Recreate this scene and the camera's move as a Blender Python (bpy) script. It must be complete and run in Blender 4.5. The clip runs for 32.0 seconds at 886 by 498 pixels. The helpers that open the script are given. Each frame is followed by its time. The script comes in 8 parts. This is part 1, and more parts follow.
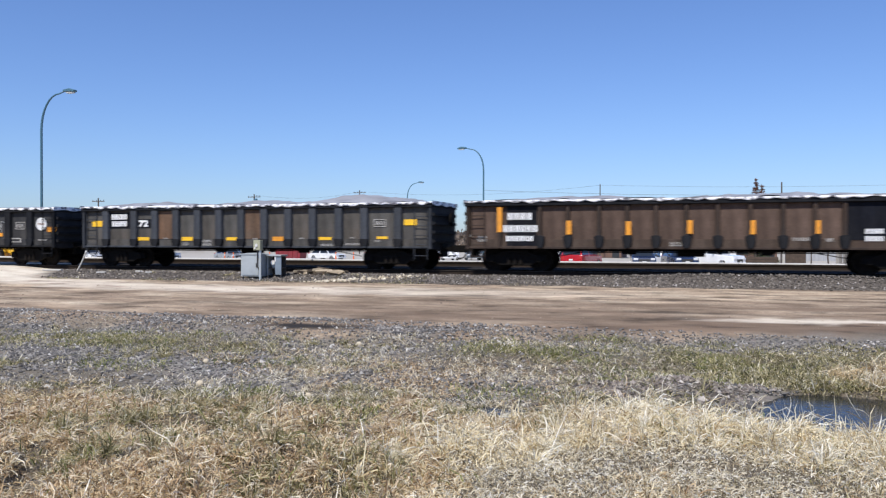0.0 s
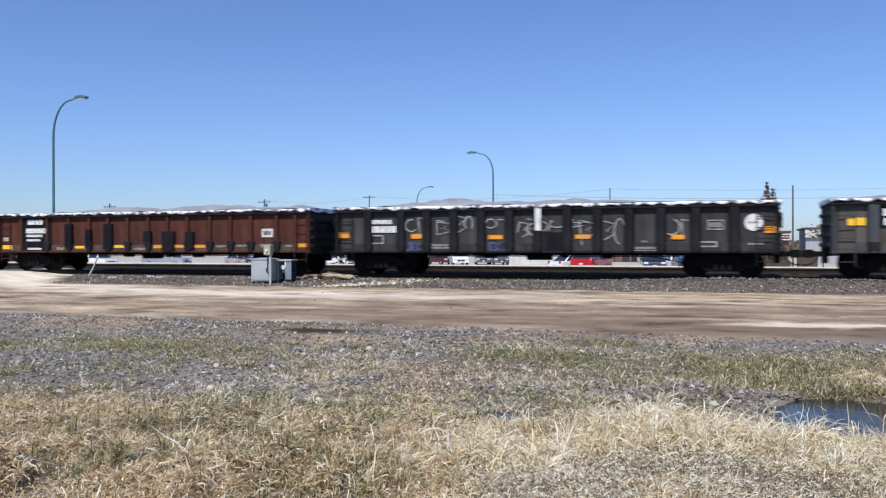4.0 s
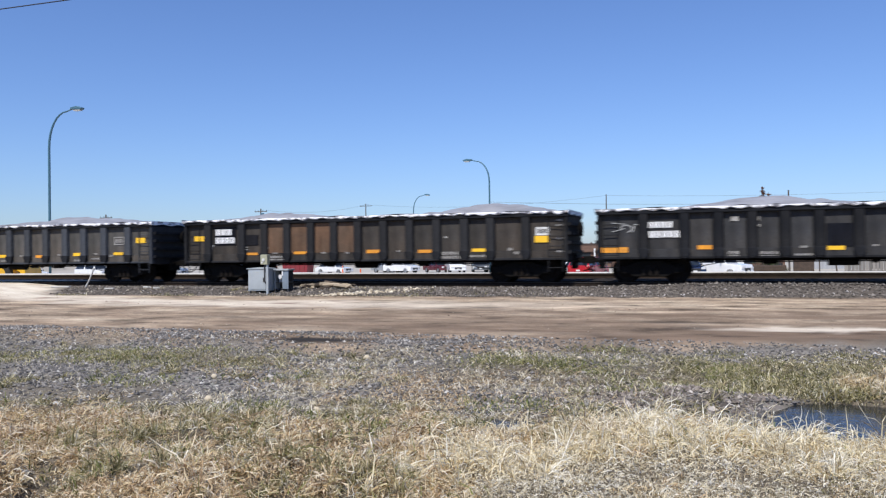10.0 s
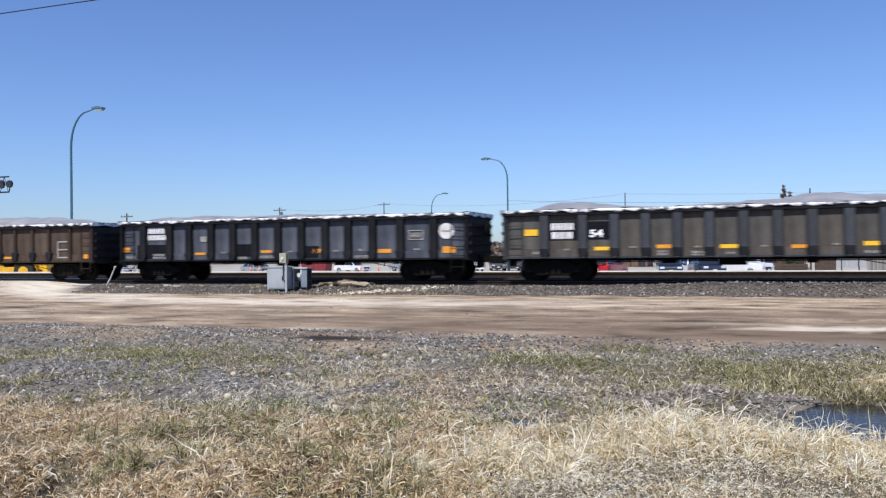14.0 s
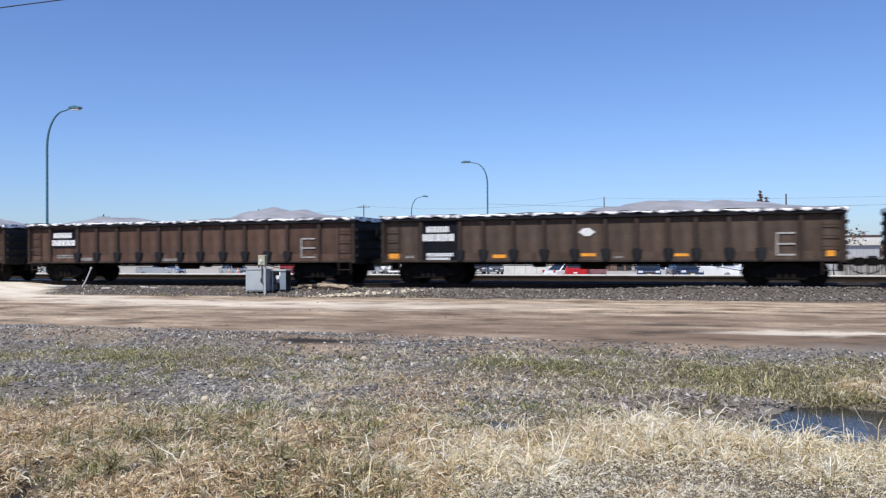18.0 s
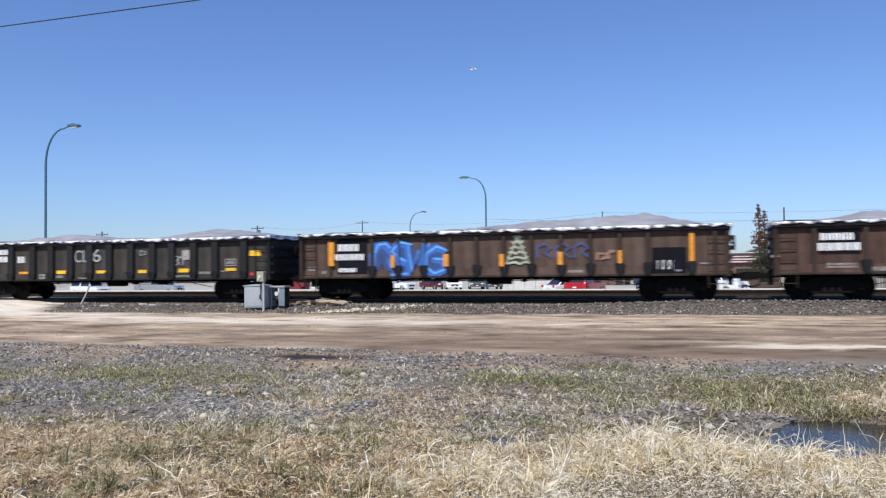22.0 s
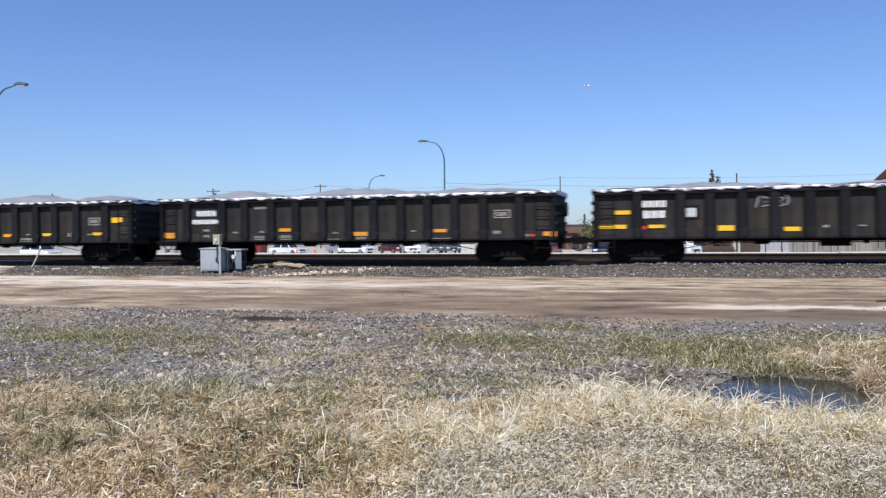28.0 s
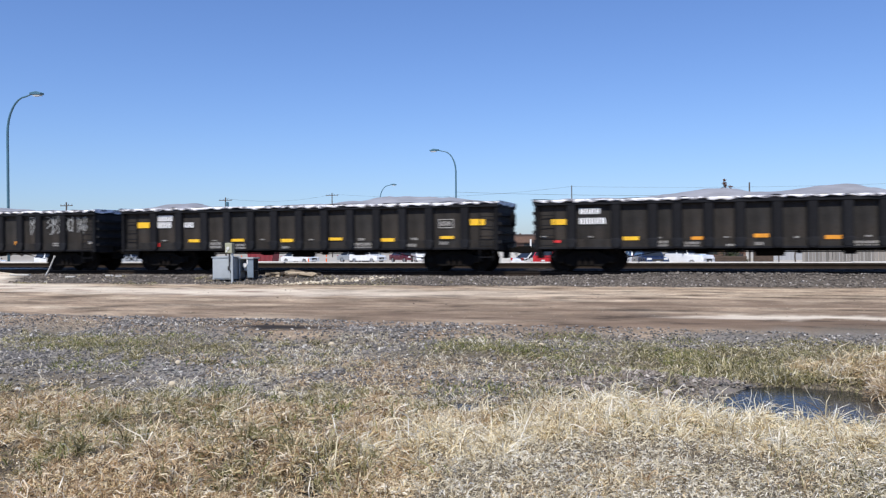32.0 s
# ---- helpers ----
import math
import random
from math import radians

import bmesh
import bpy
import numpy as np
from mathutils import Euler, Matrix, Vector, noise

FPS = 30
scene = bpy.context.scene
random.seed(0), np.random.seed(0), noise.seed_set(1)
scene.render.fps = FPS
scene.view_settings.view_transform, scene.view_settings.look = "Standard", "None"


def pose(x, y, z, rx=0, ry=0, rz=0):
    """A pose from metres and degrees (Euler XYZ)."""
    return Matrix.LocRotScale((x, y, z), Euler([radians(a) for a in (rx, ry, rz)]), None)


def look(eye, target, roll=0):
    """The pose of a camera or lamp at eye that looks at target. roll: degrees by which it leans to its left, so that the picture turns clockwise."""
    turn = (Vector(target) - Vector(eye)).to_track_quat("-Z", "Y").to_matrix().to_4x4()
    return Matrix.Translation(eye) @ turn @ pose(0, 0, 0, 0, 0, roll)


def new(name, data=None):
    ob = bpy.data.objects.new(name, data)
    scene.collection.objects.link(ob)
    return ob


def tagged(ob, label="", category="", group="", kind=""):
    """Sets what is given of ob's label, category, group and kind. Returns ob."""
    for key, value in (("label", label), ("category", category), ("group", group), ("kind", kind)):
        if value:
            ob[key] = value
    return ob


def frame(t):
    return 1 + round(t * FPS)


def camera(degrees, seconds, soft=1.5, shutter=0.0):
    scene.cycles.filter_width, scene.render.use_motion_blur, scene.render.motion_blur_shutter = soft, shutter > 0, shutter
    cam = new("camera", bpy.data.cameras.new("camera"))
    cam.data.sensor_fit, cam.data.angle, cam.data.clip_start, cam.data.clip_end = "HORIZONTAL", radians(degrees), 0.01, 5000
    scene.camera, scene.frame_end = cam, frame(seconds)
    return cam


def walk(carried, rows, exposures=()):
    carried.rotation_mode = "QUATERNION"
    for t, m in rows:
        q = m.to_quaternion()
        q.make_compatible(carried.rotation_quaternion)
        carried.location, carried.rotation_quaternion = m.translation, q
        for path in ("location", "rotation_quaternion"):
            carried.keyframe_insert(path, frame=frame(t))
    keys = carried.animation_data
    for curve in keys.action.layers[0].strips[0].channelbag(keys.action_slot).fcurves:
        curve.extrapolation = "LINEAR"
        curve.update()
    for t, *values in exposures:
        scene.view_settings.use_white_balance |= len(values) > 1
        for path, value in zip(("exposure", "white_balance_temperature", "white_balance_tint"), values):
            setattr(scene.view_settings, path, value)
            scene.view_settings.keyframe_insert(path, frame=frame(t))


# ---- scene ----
# One standing, hand-held camera: x runs along the railway, y away from it, z up; near ground about z = 0.
EYE = (0.0, 0.0, 1.6)
cam = camera(56.8, 32.0, soft=1.25, shutter=0.5)

# seconds, tilt, lean, turn (degrees), share of the half step that the holder takes at 23.5 s
STEP = (0.073, -0.117, -0.037)
AIM = [
    (0, 89.487, 0.054, 18.358, 0),
    (0.5, 89.269, -0.027, 18.301, 0),
    (1, 89.059, -0.388, 17.785, 0),
    (1.5, 89.372, -0.520, 18.230, 0),
    (2, 89.417, 0.007, 18.297, 0),
    (2.5, 89.567, -0.105, 18.211, 0),
    (3, 89.513, -0.017, 18.476, 0),
    (3.5, 89.578, -0.125, 18.693, 0),
    (4, 89.798, -0.101, 19.037, 0),
    (4.5, 89.941, 0.139, 19.159, 0),
    (6.5, 90.345, -0.046, 18.801, 0),
    (7, 90.274, -0.054, 18.508, 0),
    (7.5, 90.339, -0.506, 18.366, 0),
    (8, 90.137, -0.111, 18.760, 0),
    (8.5, 90.247, -0.286, 18.911, 0),
    (9, 90.201, -0.337, 19.043, 0),
    (9.5, 90.266, -0.247, 18.906, 0),
    (10, 90.347, -0.640, 18.821, 0),
    (10.5, 90.379, -0.493, 18.851, 0),
    (11, 90.759, -0.510, 19.260, 0),
    (11.5, 90.786, -0.334, 19.242, 0),
    (12, 90.750, -0.400, 19.167, 0),
    (12.5, 90.578, -0.478, 19.096, 0),
    (13, 90.446, -0.505, 19.323, 0),
    (13.5, 90.339, -0.776, 19.866, 0),
    (14, 90.264, -0.619, 20.081, 0),
    (14.5, 90.252, -0.722, 20.255, 0),
    (16.5, 90.147, -0.156, 19.586, 0),
    (17, 90.056, -0.118, 19.386, 0),
    (17.5, 90.266, -0.276, 19.175, 0),
    (18, 90.457, -0.298, 18.662, 0),
    (18.5, 90.447, -0.302, 18.791, 0),
    (19, 90.430, -0.311, 18.875, 0),
    (19.5, 90.419, -0.594, 18.890, 0),
    (20, 90.749, -0.439, 18.895, 0),
    (20.5, 91.043, -0.306, 19.182, 0),
    (21, 91.373, -0.220, 19.101, 0),
    (21.5, 91.362, -0.433, 18.617, 0),
    (22, 91.531, -0.634, 18.562, 0),
    (22.5, 91.552, -0.705, 18.613, 0),
    (23, 91.870, -0.664, 18.349, 0),
    (23.5, 90.914, -0.086, 16.770, 0.4),
    (24, 89.356, -1.022, 14.726, 1),
    (24.5, 89.564, -0.825, 14.796, 1),
    (25, 88.856, -0.710, 14.873, 1),
    (25.5, 88.826, -0.637, 15.221, 1),
    (27.5, 88.934, -0.635, 15.939, 1),
    (28, 89.009, -0.507, 15.708, 1),
    (28.5, 89.089, -0.352, 16.196, 1),
    (29, 89.054, -0.298, 16.462, 1),
    (29.5, 89.258, -0.224, 16.315, 1),
    (30, 89.131, -0.144, 16.399, 1),
    (30.5, 89.590, -0.013, 16.569, 1),
    (31, 89.416, -0.263, 16.440, 1),
    (31.5, 89.593, -0.215, 16.399, 1),
    (32, 89.640, -0.399, 16.495, 1),
]
walk(cam, [(t, pose(*(e + w * q for e, q in zip(EYE, STEP)), rx, 0, rz) @ pose(0, 0, 0, 0, 0, lean)) for t, rx, lean, rz, w in AIM])

# seconds, metres that the train has run
RUN = [
    (0, 0.00), (0.5, 3.55), (1, 7.22), (1.5, 10.94), (2, 14.68), (2.5, 18.50), (3, 22.30), (3.5, 26.03),
    (4, 29.67), (4.5, 33.35), (6.5, 48.37), (7, 52.15), (7.5, 55.94), (8, 59.74), (8.5, 63.59), (9, 67.45),
    (9.5, 71.29), (10, 75.09), (10.5, 78.90), (11, 82.79), (11.5, 86.74), (12, 90.65), (12.5, 94.49), (13, 98.26),
    (13.5, 102.17), (14, 106.19), (14.5, 110.17), (16.5, 125.67), (17, 129.64), (17.5, 133.61), (18, 137.57), (18.5, 141.53),
    (19, 145.49), (19.5, 149.42), (20, 153.31), (20.5, 157.17), (21, 161.15), (21.5, 165.13), (22, 169.11), (22.5, 173.14),
    (23, 177.15), (23.5, 181.13), (24, 185.10), (24.5, 189.09), (25, 193.15), (25.5, 197.26), (27.5, 213.53), (28, 217.56),
    (28.5, 221.63), (29, 225.78), (29.5, 229.96), (30, 234.01), (30.5, 238.01), (31, 242.05), (31.5, 246.19), (32, 250.29),
]

# ---- light ----
world = bpy.data.worlds.new("sky")
scene.world = world
world.use_nodes = True
wn = world.node_tree
sky = wn.nodes.new("ShaderNodeTexSky")
sky.sky_type = "NISHITA"
sky.sun_disc = False
SUN_EL, SUN_AZ = radians(54), radians(186)   # height, and compass turn from +y towards +x
sky.sun_elevation, sky.sun_rotation = SUN_EL, SUN_AZ
sky.air_density, sky.dust_density, sky.ozone_density = 1.0, 0.5, 2.5
wn.nodes["Background"].inputs["Strength"].default_value = 0.104
tint = wn.nodes.new("ShaderNodeMix")
tint.data_type, tint.blend_type = "RGBA", "MULTIPLY"
tint.inputs[0].default_value = 1.0
tint.inputs[7].default_value = (0.80, 0.97, 1.37, 1)
wn.links.new(sky.outputs[0], tint.inputs[6])
wn.links.new(tint.outputs[2], wn.nodes["Background"].inputs["Color"])
sun = new("sun", bpy.data.lights.new("sun", "SUN"))
sun.data.energy, sun.data.angle, sun.data.color = 5.2, radians(0.5), (1.0, 0.95, 0.87)
sun_way = Vector((math.sin(SUN_AZ) * math.cos(SUN_EL), math.cos(SUN_AZ) * math.cos(SUN_EL), math.sin(SUN_EL)))
sun.matrix_world = look(sun_way * 50, (0, 0, 0))
scene.view_settings.exposure = 0.0

# ---- materials ----


def nodes_of(name):
    m = bpy.data.materials.new(name)
    m.use_nodes = True
    t = m.node_tree
    return m, t, t.nodes["Principled BSDF"]


def link(t, a, b):
    t.links.new(a, b)


def noise_node(t, scale, detail=4.0, rough=0.6, vec=None):
    n = t.nodes.new("ShaderNodeTexNoise")
    n.inputs["Scale"].default_value, n.inputs["Detail"].default_value, n.inputs["Roughness"].default_value = scale, detail, rough
    if vec is not None:
        link(t, vec, n.inputs["Vector"])
    return n


def ramp(t, fac, stops):
    r = t.nodes.new("ShaderNodeValToRGB")
    e = r.color_ramp.elements
    while len(e) < len(stops):
        e.new(0.5)
    for k, (p, c) in enumerate(stops):
        e[k].position, e[k].color = p, (*c, 1) if len(c) == 3 else c
    link(t, fac, r.inputs["Fac"])
    return r.outputs["Color"]


def mix(t, fac, a, b, how="MIX"):
    n = t.nodes.new("ShaderNodeMix")
    n.data_type, n.blend_type = "RGBA", how
    for value, socket in ((fac, n.inputs[0]), (a, n.inputs[6]), (b, n.inputs[7])):
        if isinstance(value, (int, float)):
            socket.default_value = value
        elif isinstance(value, tuple):
            socket.default_value = (*value, 1)
        else:
            link(t, value, socket)
    return n.outputs[2]


def stretch(t, sx, sy, sz, source="Object"):
    tc = t.nodes.new("ShaderNodeTexCoord")
    mp = t.nodes.new("ShaderNodeMapping")
    mp.inputs["Scale"].default_value = (sx, sy, sz)
    link(t, tc.outputs[source], mp.inputs["Vector"])
    return mp.outputs["Vector"]


def surface(name, colour, dirt=None, rough=0.7, metal=0.0, size=1.0, wear=0.4, grain=0.15, bump=0.2, squash=(1, 1, 1), spread=0.0, coat=0.0):
    """Painted, rusted or mineral surface: base colour, large stains towards dirt, fine grain, relief."""
    m, t, b = nodes_of(name)
    v = stretch(t, *[q / size for q in squash])
    big, fine = noise_node(t, 1.6, 5, 0.62, v), noise_node(t, 26, 6, 0.7, v)
    dirt = dirt or tuple(c * 0.55 for c in colour)
    c = mix(t, ramp(t, big.outputs["Fac"], [(0.5 - wear * 0.35, (0, 0, 0)), (0.95 - wear * 0.35, (1, 1, 1))]), colour, dirt)
    c = mix(t, grain, c, ramp(t, fine.outputs["Fac"], [(0.25, (0.12, 0.12, 0.12)), (0.75, (1, 1, 1))]), "OVERLAY")
    if spread:
        info = t.nodes.new("ShaderNodeObjectInfo")
        c = mix(t, spread, c, ramp(t, info.outputs["Random"], [(0, (0.2, 0.2, 0.2)), (1, (0.9, 0.9, 0.9))]), "OVERLAY")
    link(t, c, b.inputs["Base Color"])
    b.inputs["Metallic"].default_value = metal
    link(t, ramp(t, big.outputs["Fac"], [(0.2, (rough * 0.8,) * 3), (0.8, (min(1, rough * 1.15),) * 3)]), b.inputs["Roughness"])
    b.inputs["Coat Weight"].default_value = coat
    if bump:
        bp = t.nodes.new("ShaderNodeBump")
        bp.inputs["Strength"].default_value, bp.inputs["Distance"].default_value = bump, 0.02
        link(t, fine.outputs["Fac"], bp.inputs["Height"])
        link(t, bp.outputs["Normal"], b.inputs["Normal"])
    return m


def plain(name, colour, rough=0.5, metal=0.0, coat=0.0):
    return surface(name, colour, tuple(c * 0.8 for c in colour), rough, metal, 1.0, 0.4, 0.05, 0.03, coat=coat)


# ---- mesh building ----


class Shape:
    """Gathers faces for one mesh."""

    def __init__(self):
        self.v, self.f = [], []

    def add(self, verts, faces):
        k = len(self.v)
        self.v += [tuple(p) for p in verts]
        self.f += [tuple(k + i for i in f) for f in faces]
        return self

    def box(self, x0, x1, y0, y1, z0, z1):
        return self.add([(x, y, z) for x in (x0, x1) for y in (y0, y1) for z in (z0, z1)],
                        [(0, 1, 3, 2), (4, 6, 7, 5), (0, 4, 5, 1), (2, 3, 7, 6), (0, 2, 6, 4), (1, 5, 7, 3)])

    def prism(self, outline, y0, y1):
        """An outline in x, z drawn out along y."""
        n = len(outline)
        return self.add([(x, y0, z) for x, z in outline] + [(x, y1, z) for x, z in outline],
                        [tuple(range(n)), tuple(range(2 * n - 1, n - 1, -1))] + [(i, i + n, (i + 1) % n + n, (i + 1) % n) for i in range(n)])

    def tube(self, path, radii, n=10, caps=True):
        pts = [Vector(p) for p in path]
        radii = [radii] * len(pts) if isinstance(radii, (int, float)) else radii
        k = len(self.v)
        side = None
        for i, p in enumerate(pts):
            d = (pts[min(i + 1, len(pts) - 1)] - pts[max(i - 1, 0)]).normalized()
            if side is None:
                side = d.orthogonal().normalized()
            side = (side - d * side.dot(d)).normalized()
            up = d.cross(side)
            self.v += [tuple(p + (side * math.cos(a) + up * math.sin(a)) * radii[i]) for a in (2 * math.pi * j / n for j in range(n))]
        for i in range(len(pts) - 1):
            self.f += [(k + i * n + j, k + i * n + (j + 1) % n, k + (i + 1) * n + (j + 1) % n, k + (i + 1) * n + j) for j in range(n)]
        if caps:
            self.f += [tuple(k + j for j in reversed(range(n))), tuple(k + (len(pts) - 1) * n + j for j in range(n))]
        return self

    def mesh(self, name, bevel=0.0, smooth=False):
        me = bpy.data.meshes.new(name)
        me.from_pydata(self.v, [], self.f)
        bm = bmesh.new()
        bm.from_mesh(me)
        bmesh.ops.recalc_face_normals(bm, faces=bm.faces)
        if bevel:
            edges = [e for e in bm.edges if len(e.link_faces) == 2 and e.calc_face_angle(0) > 0.6]
            bmesh.ops.bevel(bm, geom=edges, offset=bevel, segments=1, affect="EDGES", profile=0.5, clamp_overlap=True)
        if smooth:
            for f in bm.faces:
                f.smooth = True
        bm.to_mesh(me)
        bm.free()
        return me


def part(name, shape, material, parent=None, label="", bevel=0.0, smooth=False, at=(0, 0, 0), turn=0.0):
    """Links a Shape (or a mesh that is shared) as one object under its parent."""
    me = shape if isinstance(shape, bpy.types.Mesh) else shape.mesh(name, bevel, smooth)
    if not me.materials:
        me.materials.append(material)
    ob = new(name, me)
    ob.parent = parent
    ob.matrix_basis = pose(*at, 0, 0, turn)
    if label:
        tagged(ob, label)
    return ob


def thing(name, at, label, category, group="", kind="", turn=0.0):
    e = tagged(new(name), label, category, group, kind)
    e.empty_display_size = 0.2
    e.matrix_basis = pose(*at, 0, 0, turn)
    return e


def heap(name, verts, faces, material, label, category, kind="stuff", smooth=False):
    """One mesh of very many small pieces, from arrays (faces all of one size)."""
    me = bpy.data.meshes.new(name)
    nv, nf, k = len(verts), len(faces), faces.shape[1]
    me.vertices.add(nv)
    me.vertices.foreach_set("co", np.ascontiguousarray(verts, dtype=np.float32).ravel())
    me.loops.add(nf * k)
    me.loops.foreach_set("vertex_index", np.ascontiguousarray(faces, dtype=np.int32).ravel())
    me.polygons.add(nf)
    me.polygons.foreach_set("loop_start", np.arange(0, nf * k, k, dtype=np.int32))
    me.polygons.foreach_set("use_smooth", np.full(nf, smooth))
    me.update(calc_edges=True)
    me.materials.append(material)
    return tagged(new(name, me), label, category, kind=kind)


rng = np.random.default_rng(7)


def lattice(seed):
    """Smooth value noise over the plane, -1..1."""
    table = np.random.default_rng(seed).uniform(-1, 1, (256, 256))

    def value(x, y):
        xi, yi = np.floor(x).astype(int), np.floor(y).astype(int)
        u, w = x - xi, y - yi
        u, w = u * u * (3 - 2 * u), w * w * (3 - 2 * w)
        p = lambda a, b: table[a % 256, b % 256]
        return (p(xi, yi) * (1 - u) + p(xi + 1, yi) * u) * (1 - w) + (p(xi, yi + 1) * (1 - u) + p(xi + 1, yi + 1) * u) * w
    return value


N1, N2, N3 = lattice(11), lattice(12), lattice(13)


def sm(a, b, x):
    q = np.clip((x - a) / (b - a), 0, 1)
    return q * q * (3 - 2 * q)


# ---- the lie of the land ----
RAIL_Y, RAIL_Z = 30.75, 0.50          # middle and top of the near track
RAIL2_Y, RAIL2_Z = 35.3, 0.68         # second track behind it
POND_Z = -0.11


def near_edge(x):
    return 12.6 + 0.3 * np.sin(x * 0.35) + sm(-6, 3, x) * 1.9


def far_edge(x):
    return 26.8 + 0.05 * (x + 9)


def pond_depth(x, y):
    """1 inside the water, 0 outside."""
    main = 1 - np.sqrt(((x - 1.24 - 0.1 * (y - 9.0)) / 0.87) ** 2 + ((y - 8.9) / 1.24) ** 2)
    arm = 1 - np.sqrt(((x + 1.75) / 0.6) ** 2 + ((y - 7.92) / 0.27) ** 2)
    puddle = 1 - np.sqrt(((x + 2.9) / 0.3) ** 2 + ((y - 5.82) / 0.26) ** 2)
    return np.maximum(np.maximum(main, arm), puddle) + 0.12 * N1(x * 3.1, y * 3.1)


def wet_patch(x, y):
    """The dark puddle stain at the road's near edge."""
    return sm(1.25, 0.55, np.hypot((x + 6.62) / 0.85, (y - 12.9) / 0.36) + 0.3 * N1(x * 3, y * 5))


def land(x, y):
    x, y = np.asarray(x, float), np.asarray(y, float)
    rough = 0.03 * N1(x * 1.3, y * 1.3) + 0.016 * N2(x * 4, y * 4) + 0.07 * N3(x * 0.35, y * 0.35)
    ne, fe = near_edge(x), far_edge(x)
    road = 0.12 + 0.012 * N1(x * 0.5, y * 2.6) + 0.008 * N2(x * 2, y * 6)
    near = rough + 0.05 * sm(9, 12, y)
    near += 0.15 * np.exp(-((x + 0.55) / 1.0) ** 2 - ((y - 7.05) / 0.5) ** 2) + 0.12 * np.exp(-((x + 0.35) / 0.75) ** 2 - ((y - 9.6) / 0.5) ** 2) + (0.13 * N2(x * 1.7 + 7, y * 1.7) + 0.07 * N1(x * 3.9, y * 3.9 + 3)) * sm(7.4, 6.6, y) * sm(-1.4, -2.2, x)      # bank in front of the pond
    near += 0.2 * np.exp(-((x - 2.75) / 0.75) ** 2 - ((y - 10.75) / 0.55) ** 2)
    near -= 0.26 * sm(-0.12, 0.35, pond_depth(x, y)) + 0.04
    z = near + (road - near) * sm(ne - 0.5, ne + 0.4, y)
    bed = RAIL_Z - 0.19 + 0.02 * N2(x * 3, y * 3)
    z = z + (bed - z) * sm(fe, fe + 2.1, y)
    z = z + 0.2 * np.exp(-((y - 29.05) / 0.42) ** 2) * sm(-7, 1, x)
    z = z + (RAIL2_Z - 0.2 - z) * sm(RAIL_Y + 1.6, RAIL_Y + 2.6, y)
    far = 0.15 - 0.1 * sm(-25, -10, x) - 0.85 * sm(50, 85, y + 0.35 * np.abs(x))
    z = z + (far - z) * sm(38.2, 42, y)
    ramp_up = sm(-27.8, -31.5, x + 0.55 * (y - 30)) * sm(22, 27, y) * (1 - sm(39, 44, y))
    return z + (RAIL_Z - 0.02 - z) * ramp_up


def spaced(a, b, step, grow, far):
    inner = list(np.arange(a, b + step / 2, step))
    up, d = [], step
    while (up[-1] if up else b) < far:
        d *= grow
        up.append((up[-1] if up else b) + d)
    return inner, up, [-(q - b) + a for q in up][::-1]


def sheet(name, xs, ys, height, material, label, category, kind):
    gx, gy = np.meshgrid(xs, ys)
    verts = np.stack([gx, gy, height(gx, gy)], -1).reshape(-1, 3)
    nx, ny = len(xs), len(ys)
    i = (np.arange(ny - 1)[:, None] * nx + np.arange(nx - 1)).ravel()
    return heap(name, verts, np.stack([i, i + 1, i + nx + 1, i + nx], -1), material, label, category, kind, True)

# ---- ground ----


